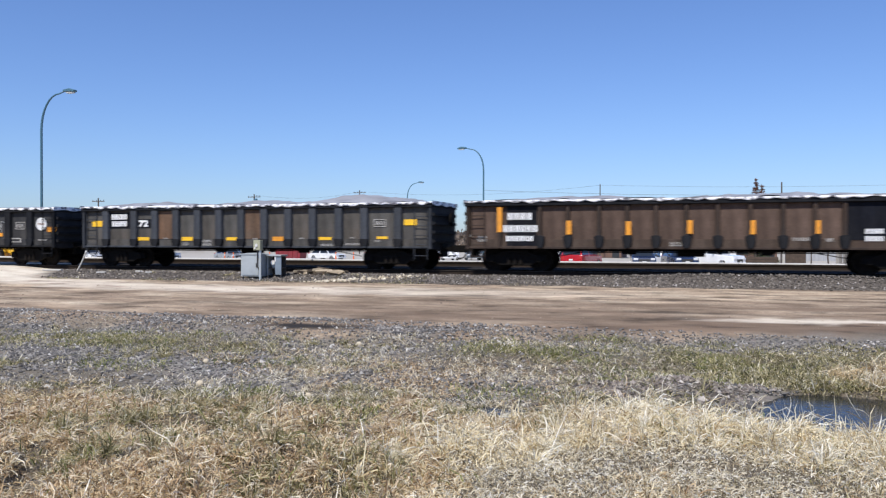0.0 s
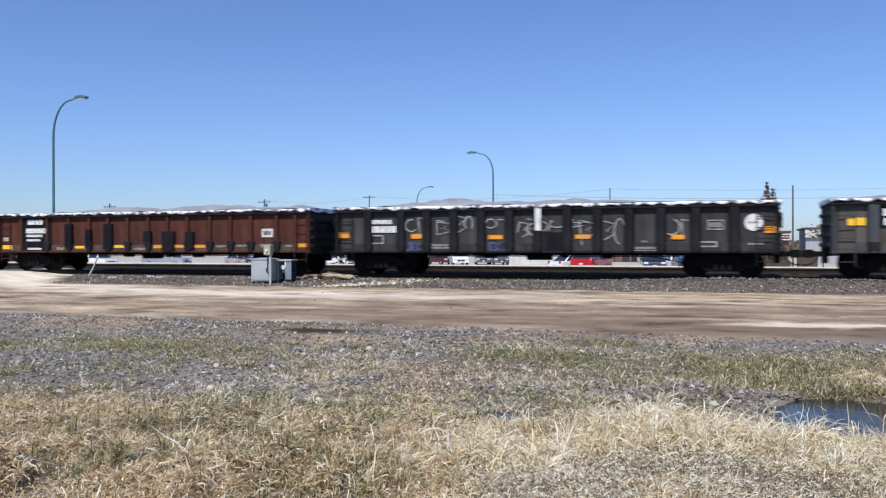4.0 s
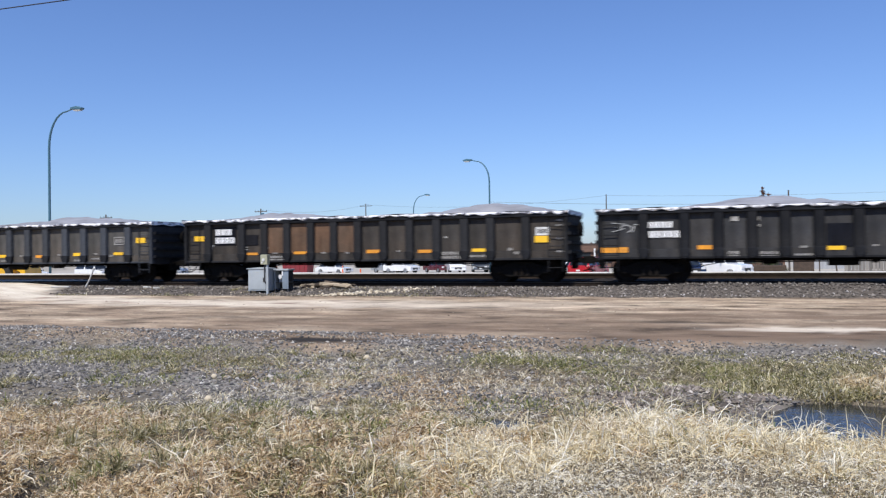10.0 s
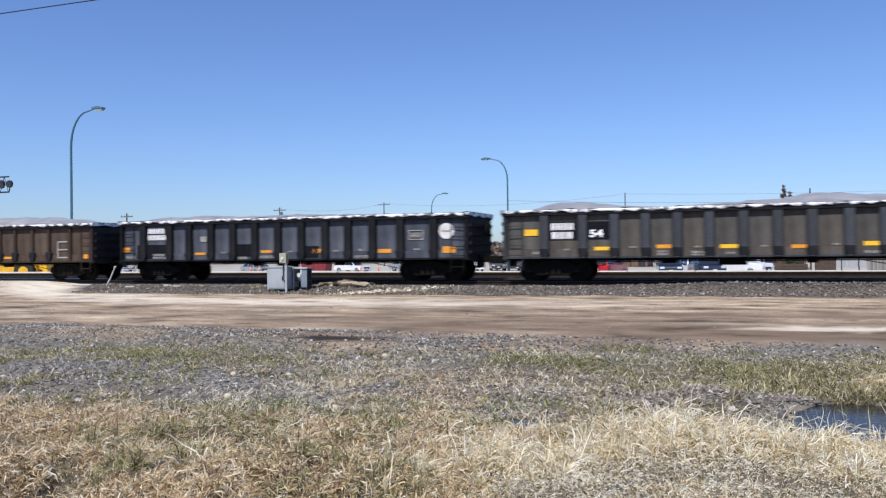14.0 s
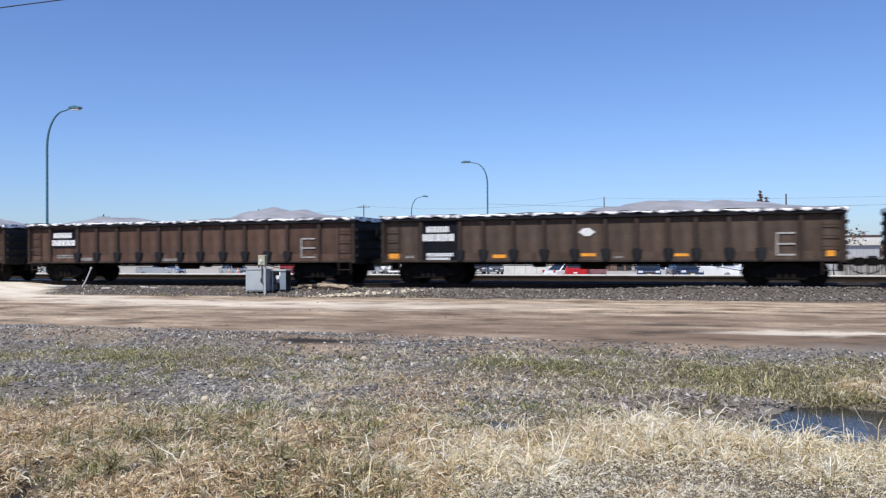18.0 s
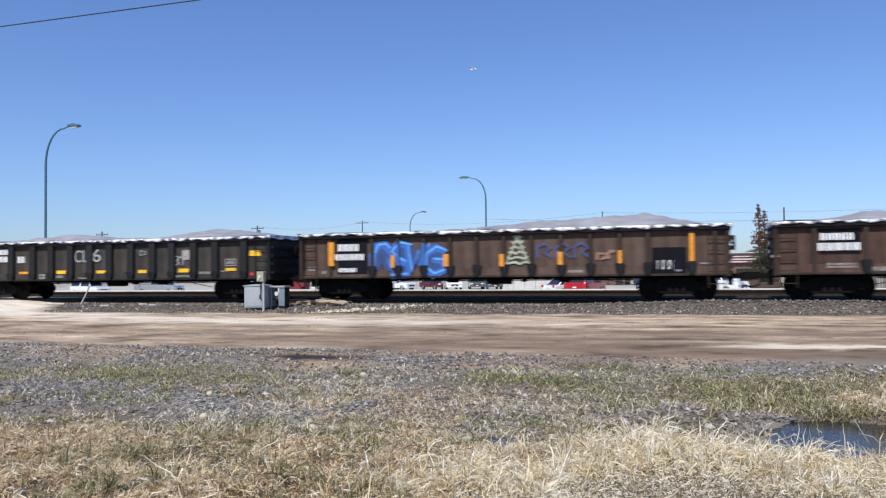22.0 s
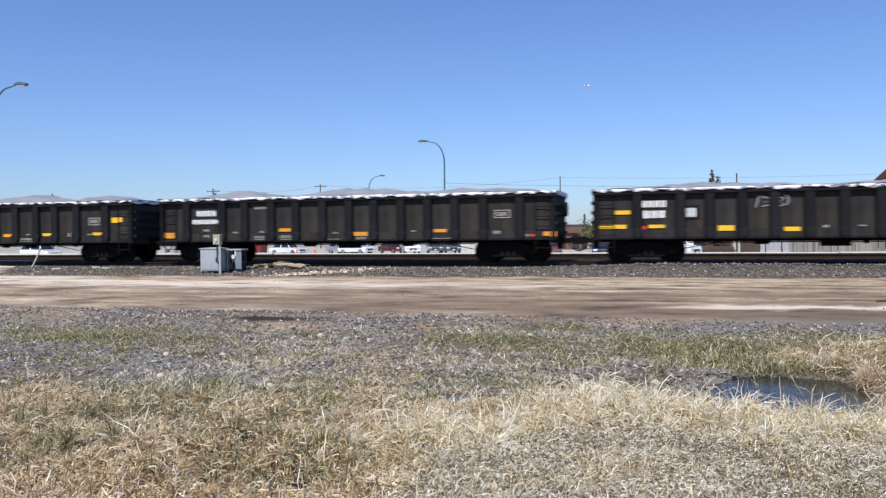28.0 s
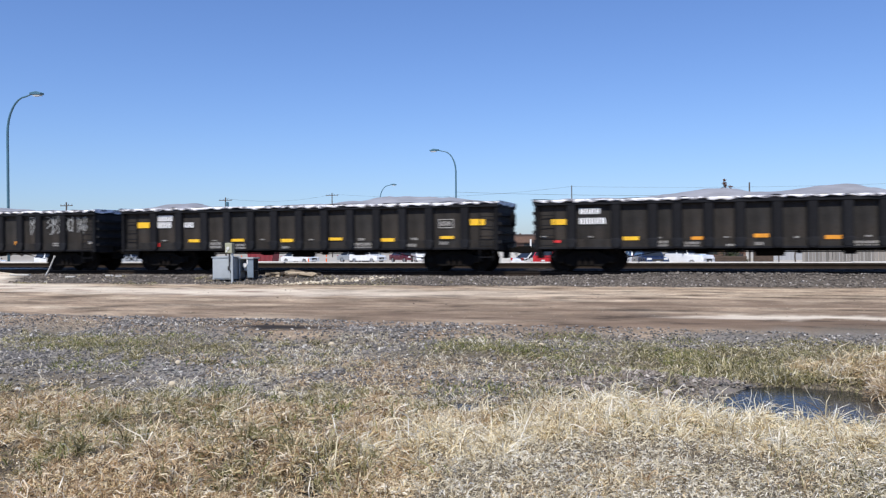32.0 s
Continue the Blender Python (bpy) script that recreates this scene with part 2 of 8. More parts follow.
def ground_material():
    m, t, b = nodes_of("ground")
    at = t.nodes.new("ShaderNodeAttribute")
    at.attribute_name = "zone"
    sep = t.nodes.new("ShaderNodeSeparateColor")
    link(t, at.outputs["Color"], sep.inputs[0])
    wide, streak = stretch(t, 1, 1, 1), stretch(t, 0.5, 1.0, 1)
    n_big, n_mid, n_fine = noise_node(t, 0.9, 6, 0.65, wide), noise_node(t, 9, 6, 0.7, wide), noise_node(t, 60, 4, 0.7, wide)
    n_str, n_str2 = noise_node(t, 0.9, 6, 0.6, streak), noise_node(t, 3.0, 4, 0.55, streak)
    soil = mix(t, n_mid.outputs["Fac"], (0.042, 0.035, 0.026), (0.20, 0.168, 0.124))
    thatch = ramp(t, noise_node(t, 46, 5, 0.75, stretch(t, 1, 0.6, 1)).outputs["Fac"], [(0.34, (0.1, 0.1, 0.1)), (0.66, (0.92, 0.92, 0.92))])
    soil = mix(t, 0.8, soil, thatch, "OVERLAY")
    cell = t.nodes.new("ShaderNodeTexVoronoi")
    cell.inputs["Scale"].default_value = 24
    link(t, wide, cell.inputs["Vector"])
    stone = mix(t, 0.75, (0.19, 0.18, 0.17), cell.outputs["Color"], "OVERLAY")
    hsv = t.nodes.new("ShaderNodeHueSaturation")
    hsv.inputs["Saturation"].default_value = 0.18
    link(t, stone, hsv.inputs["Color"])
    stone = mix(t, n_big.outputs["Fac"], hsv.outputs["Color"], (0.25, 0.225, 0.185))
    road = ramp(t, n_str.outputs["Fac"], [(0.3, (0.155, 0.115, 0.08)), (0.45, (0.27, 0.205, 0.145)), (0.56, (0.36, 0.285, 0.205)), (0.72, (0.46, 0.385, 0.29))])
    road = mix(t, 0.5, road, ramp(t, n_str2.outputs["Fac"], [(0.3, (0.3, 0.3, 0.3)), (0.7, (0.8, 0.8, 0.8))]), "OVERLAY")
    road = mix(t, 0.6, road, ramp(t, n_mid.outputs["Fac"], [(0.3, (0.25, 0.25, 0.25)), (0.7, (0.8, 0.8, 0.8))]), "OVERLAY")
    road = mix(t, 0.6, road, ramp(t, noise_node(t, 0.45, 6, 0.7, wide).outputs["Fac"], [(0.32, (0.22, 0.22, 0.22)), (0.68, (0.78, 0.78, 0.78))]), "OVERLAY")
    rut = ramp(t, noise_node(t, 0.95, 5, 0.6, stretch(t, 0.6, 1.15, 1)).outputs["Fac"], [(0.33, (0.12, 0.12, 0.12)), (0.44, (0.47, 0.47, 0.47)), (0.7, (0.70, 0.70, 0.70))])
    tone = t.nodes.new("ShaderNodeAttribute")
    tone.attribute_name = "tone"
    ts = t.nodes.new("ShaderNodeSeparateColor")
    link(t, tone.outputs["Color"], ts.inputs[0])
    road = mix(t, ts.outputs[1], road, mix(t, n_str2.outputs["Fac"], (0.10, 0.07, 0.05), (0.23, 0.165, 0.115)))
    road = mix(t, ts.outputs[0], road, mix(t, n_str2.outputs["Fac"], (0.48, 0.405, 0.315), (0.72, 0.645, 0.54)))
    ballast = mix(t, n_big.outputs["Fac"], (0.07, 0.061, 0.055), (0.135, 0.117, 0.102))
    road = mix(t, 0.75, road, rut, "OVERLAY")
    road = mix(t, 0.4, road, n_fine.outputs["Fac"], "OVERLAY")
    # bed under and behind the train: its shadow is put into the colour
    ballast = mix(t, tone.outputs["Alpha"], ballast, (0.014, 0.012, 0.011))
    ballast = mix(t, 0.6, ballast, n_fine.outputs["Fac"], "OVERLAY")
    lot = mix(t, n_big.outputs["Fac"], (0.30, 0.28, 0.25), (0.44, 0.42, 0.38))
    c = mix(t, sep.outputs[1], soil, stone)
    c = mix(t, sep.outputs[0], c, road)
    c = mix(t, sep.outputs[2], c, ballast)
    c = mix(t, at.outputs["Alpha"], c, lot)
    c = mix(t, ts.outputs[2], c, (0.03, 0.026, 0.023))
    link(t, c, b.inputs["Base Color"])
    b.inputs["Roughness"].default_value = 0.95
    b.inputs["Specular IOR Level"].default_value = 0.2
    bp = t.nodes.new("ShaderNodeBump")
    bp.inputs["Strength"].default_value, bp.inputs["Distance"].default_value = 0.9, 0.04
    link(t, n_mid.outputs["Fac"], bp.inputs["Height"])
    link(t, bp.outputs["Normal"], b.inputs["Normal"])
    return m


def gravel_share(x, y):
    """Where crushed stone lies bare before the road."""
    left = (0.2 + 0.8 * sm(-3.2, -5.2, x)) * sm(-0.5, -3, x) * sm(6.5, 7.9, y + 0.7 * N1(x, y) + 0.5 * N2(x * 2, y * 2)) * (1 - sm(-0.25, 0.35, N3(x * 0.4 + 3, y * 0.7)) * 0.75)
    band = sm(1.7, 0.3, np.abs(y - near_edge(x) + 0.6)) * 0.55
    middle = sm(8.1, 8.7, y) * sm(10.4, 9.3, y) * sm(2.0, 0.2, x) * 0.6
    return np.clip(np.maximum(np.maximum(left, band), middle) * (0.8 + 0.5 * N2(x * 1.7, y * 1.7)), 0, 1)


PALE_WAY = ((-46, 46), (-36, 36), (-30.5, 29.5), (-25, 25), (-19, 22.6), (-12, 22.3), (-5, 23), (4, 23.6))


def zones(me):
    co = np.empty(len(me.vertices) * 3, np.float32)
    me.vertices.foreach_get("co", co)
    x, y = co[0::3], co[1::3]
    wob = 0.35 * N1(x * 1.1, y * 1.1) + 0.2 * N2(x * 3, y * 3)
    fe, ne = far_edge(x), near_edge(x)
    road = sm(-0.9, 0.7, y - ne + wob * 1.8) * sm(0.45, -0.1, y - fe - 0.35 + wob * 0.6)
    ramp_up = sm(-27.2, -28.6, x + 0.55 * (y - 30) + wob * 1.5) * sm(20, 24, y) * (1 - sm(46, 50, y))
    road = np.maximum(road, ramp_up)
    ballast = sm(-0.2, 0.4, y - fe + wob * 0.5) * (1 - sm(39.5, 42, y)) * (1 - ramp_up)
    lot = sm(40, 43, y) * (1 - ramp_up)
    a = me.color_attributes.new("zone", "FLOAT_COLOR", "POINT")
    way = np.full(len(x), 99.0)
    for (ax, ay), (bx, by) in zip(PALE_WAY, PALE_WAY[1:]):
        q = np.clip(((x - ax) * (bx - ax) + (y - ay) * (by - ay)) / ((bx - ax) ** 2 + (by - ay) ** 2), 0, 1)
        way = np.minimum(way, np.hypot(x - ax - q * (bx - ax), y - ay - q * (by - ay)))
    fade = sm(1, -13, x)
    pale = sm(2.3, 0.7, way + wob * 1.5) * fade * 0.8 + sm(1.1, 0.6, np.hypot((x - 4.2) / 5.2, (y - 16.5 - 0.12 * x + wob) / 0.6)) * 0.95 + 0.75 * ramp_up * sm(22, 27, y)
    brown = sm(13.5, 15.5, y) * sm(22.5, 19.5, y + wob * 2) * (0.35 + 0.65 * sm(-13, -5, x)) * (0.7 + 0.4 * N1(x * 0.3, y * 1.7)) + 0.7 * sm(1.6, 0.2, np.abs(y - ne - 0.6))
    wet = wet_patch(x, y)
    tone = me.color_attributes.new("tone", "FLOAT_COLOR", "POINT")
    # fourth channel paints the train's shadow over the bed, y 29.3 to 38.9
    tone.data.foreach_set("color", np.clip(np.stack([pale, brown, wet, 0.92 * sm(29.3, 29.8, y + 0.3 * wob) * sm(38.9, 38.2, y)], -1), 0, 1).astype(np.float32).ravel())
    a.data.foreach_set("color", np.stack([road, gravel_share(x, y), ballast, lot], -1).astype(np.float32).ravel())


GROUND = ground_material()
xi, xu, xd = spaced(-19.0, 6.0, 0.13, 1.09, 2600)
yi = list(np.arange(2.5, 14.0, 0.1)) + list(np.arange(14.0, 45.0, 0.28))
ya, yb = spaced(0, 45.2, 0.3, 1.12, 2600)[1], spaced(2.4, 100, 0.2, 1.15, 2600)[2]
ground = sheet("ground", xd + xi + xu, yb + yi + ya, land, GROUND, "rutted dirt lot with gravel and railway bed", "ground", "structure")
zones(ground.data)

WATER, wt, wb = nodes_of("water")
wb.inputs["Base Color"].default_value = (0.02, 0.022, 0.022, 1)
wb.inputs["Roughness"].default_value = 0.04
wb.inputs["IOR"].default_value = 1.33
wbump = wt.nodes.new("ShaderNodeBump")
wbump.inputs["Strength"].default_value, wbump.inputs["Distance"].default_value = 0.16, 0.03
link(wt, noise_node(wt, 7, 3, 0.5, stretch(wt, 1, 2.5, 1)).outputs["Fac"], wbump.inputs["Height"])
link(wt, wbump.outputs["Normal"], wb.inputs["Normal"])
sheet("pond", list(np.arange(-3.6, 4.6, 0.2)), list(np.arange(4.9, 10.9, 0.2)), lambda x, y: 0 * x + POND_Z, WATER,
      "dark still ditch water reflecting blue sky", "water", "structure")

# ---- railway ----
# rail and tie colours toned down to carry the shade thrown by the train
RUST = surface("rail_steel", (0.030, 0.022, 0.017), (0.018, 0.014, 0.012), 0.9, 0.0, 0.5, 0.5, 0.2)
POLISH = surface("rail_head", (0.10, 0.085, 0.075), (0.07, 0.055, 0.045), 0.65, 0.4, 0.5, 0.3, 0.1, 0.02)
TIE = surface("shaded_creosoted_timber", (0.022, 0.018, 0.015), (0.040, 0.033, 0.027), 0.9, 0, 0.4, 0.5, 0.4, 0.5, (1, 0.2, 1), 0.5)


def track(name, y, z, x0, x1, label):
    t = thing(name, (0, y, z), label, "railway track", kind="structure")
    for side in (-0.755, 0.755):
        web = Shape().prism([(-0.075, -0.17), (0.075, -0.17), (0.07, -0.155), (0.014, -0.13), (0.012, -0.045), (0.036, -0.03), (0.034, -0.006), (-0.034, -0.006),
                             (-0.036, -0.03), (-0.012, -0.045), (-0.014, -0.13), (-0.07, -0.155)], 0, 1)
        web.v = [(x0 + (x1 - x0) * v, u + side, w) for u, v, w in web.v]
        rail = part("rail", web, RUST, t)
        part("rail_head", Shape().box(x0, x1, side - 0.028, side + 0.028, -0.006, 0.0), POLISH if y < 33 else RUST, rail, "polished running surface")
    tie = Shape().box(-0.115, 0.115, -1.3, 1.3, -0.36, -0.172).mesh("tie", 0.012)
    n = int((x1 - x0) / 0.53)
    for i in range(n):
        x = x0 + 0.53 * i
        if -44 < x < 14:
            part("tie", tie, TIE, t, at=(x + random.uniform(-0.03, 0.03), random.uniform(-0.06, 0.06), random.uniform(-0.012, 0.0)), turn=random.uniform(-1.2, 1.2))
    return t


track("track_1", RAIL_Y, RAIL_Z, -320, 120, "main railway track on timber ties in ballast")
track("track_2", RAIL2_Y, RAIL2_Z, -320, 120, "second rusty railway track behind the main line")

# ---- the goods train ----
HALF, SIDE_Y, SILL_Z, TOP_Z = 8.13, 1.39, 0.81, 2.58
PITCH, FIRST = 17.617, -0.68
SLACK = {2: -0.2, 5: 0.3, 8: -0.2}      # how far a wagon stands off the even spacing, by its couplers' slack
BLACK = surface("underframe_black", (0.006, 0.0058, 0.0056), (0.013, 0.011, 0.010), 0.8, 0.1, 0.8, 0.4, 0.2)
WHEEL = surface("wheel_steel", (0.017, 0.014, 0.012), (0.008, 0.007, 0.007), 0.75, 0.2, 0.4, 0.5, 0.2)
WHITE = surface("white_lettering", (0.66, 0.67, 0.67), (0.36, 0.36, 0.35), 0.6, 0, 0.6, 0.35, 0.2)
YELLOW = surface("yellow_reflector", (0.85, 0.50, 0.02), (0.6, 0.33, 0.03), 0.4, 0, 0.3, 0.3, 0.1, 0.02)
ORANGE = surface("orange_reflector", (0.75, 0.30, 0.02), (0.45, 0.19, 0.03), 0.45, 0, 0.3, 0.4, 0.15, 0.02)
for dull in (BLACK, WHEEL, RUST):
    dull.node_tree.nodes["Principled BSDF"].inputs["Specular IOR Level"].default_value = 0.08
LETTER = surface("fresh_white_lettering", (0.86, 0.87, 0.88), (0.62, 0.62, 0.62), 0.6, 0, 0.6, 0.2, 0.15)
RED = plain("red_tag", (0.65, 0.03, 0.03), 0.4)
TARP = surface("load_cover", (0.29, 0.292, 0.315), (0.15, 0.153, 0.168), 0.6, 0, 1.0, 0.5, 0.2, 0.35, (0.5, 1, 1))


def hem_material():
    """Pale woven hem; the shading of its bright stretches and dark folds is painted by noise."""
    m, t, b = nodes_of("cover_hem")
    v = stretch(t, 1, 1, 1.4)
    fold_shade = ramp(t, noise_node(t, 4.2, 4, 0.65, v).outputs["Fac"], [(0.43, (0, 0, 0)), (0.53, (1, 1, 1))])
    c = mix(t, fold_shade, (0.10, 0.10, 0.125), (0.88, 0.89, 0.92))
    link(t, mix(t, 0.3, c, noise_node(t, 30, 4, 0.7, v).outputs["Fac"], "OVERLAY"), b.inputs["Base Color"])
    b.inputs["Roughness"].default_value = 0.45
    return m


HEM = hem_material()


def paint(name, panel, rust, vary=0.35):
    """Old wagon paint: rust bloom, rain streaks, pale scuffs."""
    m, t, b = nodes_of(name)
    v, s = stretch(t, 1, 1, 0.9), stretch(t, 3.2, 2, 0.6)
    bloom, fine, streak, scuff = noise_node(t, 1.3, 6, 0.65, v), noise_node(t, 22, 5, 0.7, v), noise_node(t, 1.0, 4, 0.6, s), noise_node(t, 3.7, 6, 0.75, v)
    c = mix(t, ramp(t, bloom.outputs["Fac"], [(0.42, (0, 0, 0)), (0.66, (1, 1, 1))]), panel, rust)
    info = t.nodes.new("ShaderNodeObjectInfo")
    c = mix(t, vary, c, ramp(t, info.outputs["Random"], [(0, tuple(q * 1.5 for q in rust)), (0.5, panel), (1, tuple(q * 1.7 for q in panel))]))
    c = mix(t, 0.6, c, ramp(t, streak.outputs["Fac"], [(0.3, (0.22, 0.22, 0.22)), (0.7, (0.74, 0.74, 0.74))]), "OVERLAY")
    c = mix(t, 0.4, c, ramp(t, fine.outputs["Fac"], [(0.3, (0.2, 0.2, 0.2)), (0.7, (0.8, 0.8, 0.8))]), "OVERLAY")
    c = mix(t, ramp(t, scuff.outputs["Fac"], [(0.6, (0, 0, 0)), (0.72, (0.4, 0.4, 0.4))]), c, tuple(min(1, q * 1.9 + 0.008) for q in panel))
    link(t, c, b.inputs["Base Color"])
    b.inputs["Roughness"].default_value = 0.75
    b.inputs["Specular IOR Level"].default_value = 0.06
    bp = t.nodes.new("ShaderNodeBump")
    bp.inputs["Strength"].default_value, bp.inputs["Distance"].default_value = 0.5, 0.03
    link(t, scuff.outputs["Fac"], bp.inputs["Height"])
    link(t, bp.outputs["Normal"], b.inputs["Normal"])
    return m


PAINT = {
    "grey": paint("weathered_grey_paint", (0.042, 0.0395, 0.0375), (0.052, 0.043, 0.036)),
    "grey_rib": paint("grey_post_paint", (0.024, 0.0245, 0.027), (0.017, 0.017, 0.018)),
    "soot": paint("sooty_dark_paint", (0.027, 0.026, 0.0255), (0.034, 0.029, 0.025)),
    "soot_rib": paint("sooty_post_paint", (0.014, 0.0145, 0.017), (0.011, 0.011, 0.012)),
    "black": paint("weathered_black_paint", (0.036, 0.037, 0.040), (0.047, 0.044, 0.042)),
    "black_rib": paint("black_post_paint", (0.012, 0.013, 0.016), (0.016, 0.016, 0.017)),
    "blue": paint("faded_blue_black_paint", (0.056, 0.063, 0.083), (0.08, 0.087, 0.104)),
    "brown": paint("brown_oxide_paint", (0.088, 0.061, 0.049), (0.066, 0.046, 0.037)),
    "oxide": paint("reddish_oxide_paint", (0.082, 0.050, 0.039), (0.06, 0.04, 0.033)),
    "brown_rib": paint("brown_post_paint", (0.048, 0.035, 0.029), (0.03, 0.025, 0.023)),
    "red": paint("red_oxide_paint", (0.070, 0.026, 0.020), (0.044, 0.022, 0.019)),
    "dun": paint("dun_weathered_paint", (0.070, 0.053, 0.043), (0.062, 0.043, 0.034), 0.4),
    "ash": paint("ash_grey_weathered_paint", (0.068, 0.066, 0.063), (0.070, 0.060, 0.051), 0.45),
    "steel_rib": paint("blue_grey_post_paint", (0.048, 0.053, 0.063), (0.034, 0.036, 0.04)),
    "patch": paint("fresh_black_patch", (0.0075, 0.0085, 0.0125), (0.012, 0.012, 0.014)),
    "rust": paint("rusted_panel", (0.115, 0.070, 0.046), (0.085, 0.062, 0.047)),
}
RIBS = {
    "wide": [-6.58, -5.15, -4.09, -3.06, -2.02, -0.98, 0.05, 1.09, 2.11, 3.12, 4.16, 5.15, 6.46],
    "thin": [-7.0, -5.4, -4.38, -3.4, -2.38, -1.35, -0.32, 0.68, 1.68, 2.72, 3.8, 4.82, 5.86, 7.0],
}


OWN_RIBS = {          # where the posts of each wagon stand
    0: [-6.84, -5.34, -4.33, -3.22, -2.24, -1.26, -0.25, 0.77, 1.81, 2.83, 3.8, 4.68, 6.3, 7.3],
    1: [-6.89, -5.42, -4.35, -3.29, -2.22, -1.19, -0.14, 0.93, 2.03, 3.12, 4.26, 5.35, 6.76],
    2: [-6.75, -5.37, -4.32, -3.24, -2.17, -1.09, -0.04, 1.06, 2.13, 3.24, 4.32, 5.47, 6.72],
    3: [-6.76, -5.25, -4.02, -2.88, -1.85, -0.8, 0.29, 1.29, 2.3, 3.41, 4.42, 5.39, 6.6, 7.46],
    4: [-6.54, -5.16, -4.06, -2.99, -1.96, -0.93, 0.24, 1.31, 2.36, 3.48, 4.61, 5.65, 6.9],
    5: [-6.98, -5.36, -4.3, -3.26, -2.19, -1.17, -0.13, 0.96, 2.04, 3.14, 4.24, 5.25, 6.59],
    6: [-6.58, -5.18, -4.06, -2.98, -1.91, -0.86, 0.23, 1.3, 2.34, 3.44, 4.47, 5.58, 6.86],
    7: [-6.91, -5.51, -4.5, -3.38, -2.29, -1.22, -0.12, 0.97, 2.06, 3.08, 4.15, 5.34, 6.72],
    8: [-6.53, -4.98, -4.08, -2.93, -1.79, -0.69, 0.42, 1.5, 2.56, 3.48, 4.55, 5.54, 6.79],
    9: [-6.89, -5.36, -4.32, -3.22, -2.08, -1.04, 0.03, 1.03, 2.12, 3.18, 4.22, 5.14, 6.58],
    10: [-6.8, -5.0, -3.92, -2.87, -1.82, -0.78, 0.26, 1.3, 2.38, 3.43, 4.46, 5.42, 6.87, 7.65],
    11: [-6.59, -5.34, -4.09, -3.05, -1.96, -0.9, 0.15, 1.28, 2.4, 3.38, 4.47, 5.52, 6.9],
    12: [-6.61, -5.16, -4.21, -3.15, -2.13, -1.05, 0.01, 1.1, 2.17, 3.23, 4.31, 5.28, 6.83],
    13: [-6.91, -5.28, -4.28, -3.11, -2.04, -0.91, 0.19, 1.2, 2.3, 3.34, 4.4, 5.49, 6.85],
    14: [-6.82, -5.25, -3.99, -3.18, -2.15, -1.13, 0.04, 1.13, 2.19, 3.27, 4.25, 5.35, 6.81],
    15: [-6.57, -5.37, -4.17, -3.12, -2.04, -1.0, 0.09, 1.18, 2.26, 3.36, 4.41, 5.47, 6.86],
}


def post_mesh(kind):
    s = Shape()
    w0, w1, d = (0.19, 0.145, 0.16) if kind == "wide" else (0.085, 0.06, 0.12)
    rings = []
    for z, k in ((SILL_Z + 0.05, 0.62), (SILL_Z + 0.3, 1.0), (TOP_Z - 0.17, 1.0)):
        rings.append([(-w0 * k, -SIDE_Y, z), (-w1 * k, -SIDE_Y - d, z), (w1 * k, -SIDE_Y - d, z), (w0 * k, -SIDE_Y, z)])
    v = [p for r in rings for p in r]
    f = [(i * 4 + j, i * 4 + (j + 1) % 4, i * 4 + 4 + (j + 1) % 4, i * 4 + 4 + j) for i in range(2) for j in range(4)]
    return s.add(v, f + [(3, 2, 1, 0), (8, 9, 10, 11)]).mesh("rib", 0.012)


def gusset_mesh():
    return Shape().prism([(-0.09, 0.88), (0.09, 0.88), (0.15, 1.1), (0.175, 1.28), (0.08, 1.33), (-0.08, 1.33), (-0.175, 1.28), (-0.15, 1.1)], -SIDE_Y - 0.14, -SIDE_Y - 0.002).mesh("gusset", 0.01)


def foot_mesh():
    return Shape().prism([(-0.13, SILL_Z + 0.1), (0.13, SILL_Z + 0.1), (0.185, SILL_Z + 0.3), (0.185, SILL_Z + 0.4), (-0.185, SILL_Z + 0.4), (-0.185, SILL_Z + 0.3)], -SIDE_Y - 0.172, -SIDE_Y - 0.034).mesh("rib_foot", 0.01)


def bay_mesh(w, side):
    """One sheet between two posts, dished a little by the load."""
    s = Shape()
    xs, zs = [-w / 2, -w * 0.3, 0, w * 0.3, w / 2], [SILL_Z + 0.385, SILL_Z + 0.75, SILL_Z + 1.15, TOP_Z - 0.175]
    for z in zs:
        for x in xs:
            d = 0.004 + 0.013 * (1 - (2 * x / w) ** 2) * math.sin(math.pi * (z - zs[0]) / (zs[-1] - zs[0])) ** 0.7
            s.v.append((x, side * (SIDE_Y + 0.003 + (d if 0 < zs.index(z) < 3 else 0.0)), z))
    n = len(xs)
    s.f = [(j * n + i, j * n + i + 1, j * n + n + i + 1, j * n + n + i) for j in range(3) for i in range(4)]
    k = len(s.v)
    rim_ids = list(range(n)) + [n * 2 - 1, n * 3 - 1] + list(range(n * 4 - 1, n * 3 - 1, -1)) + [n * 2, n]
    s.v += [(s.v[i][0], side * (SIDE_Y - 0.004), s.v[i][2]) for i in rim_ids]
    m = len(rim_ids)
    s.f += [(rim_ids[i], rim_ids[(i + 1) % m], k + (i + 1) % m, k + i) for i in range(m)]
    return s.mesh("side_panel")


MESH = {"foot": foot_mesh(), "wide": post_mesh("wide"), "thin": post_mesh("thin"), "gusset": gusset_mesh()}


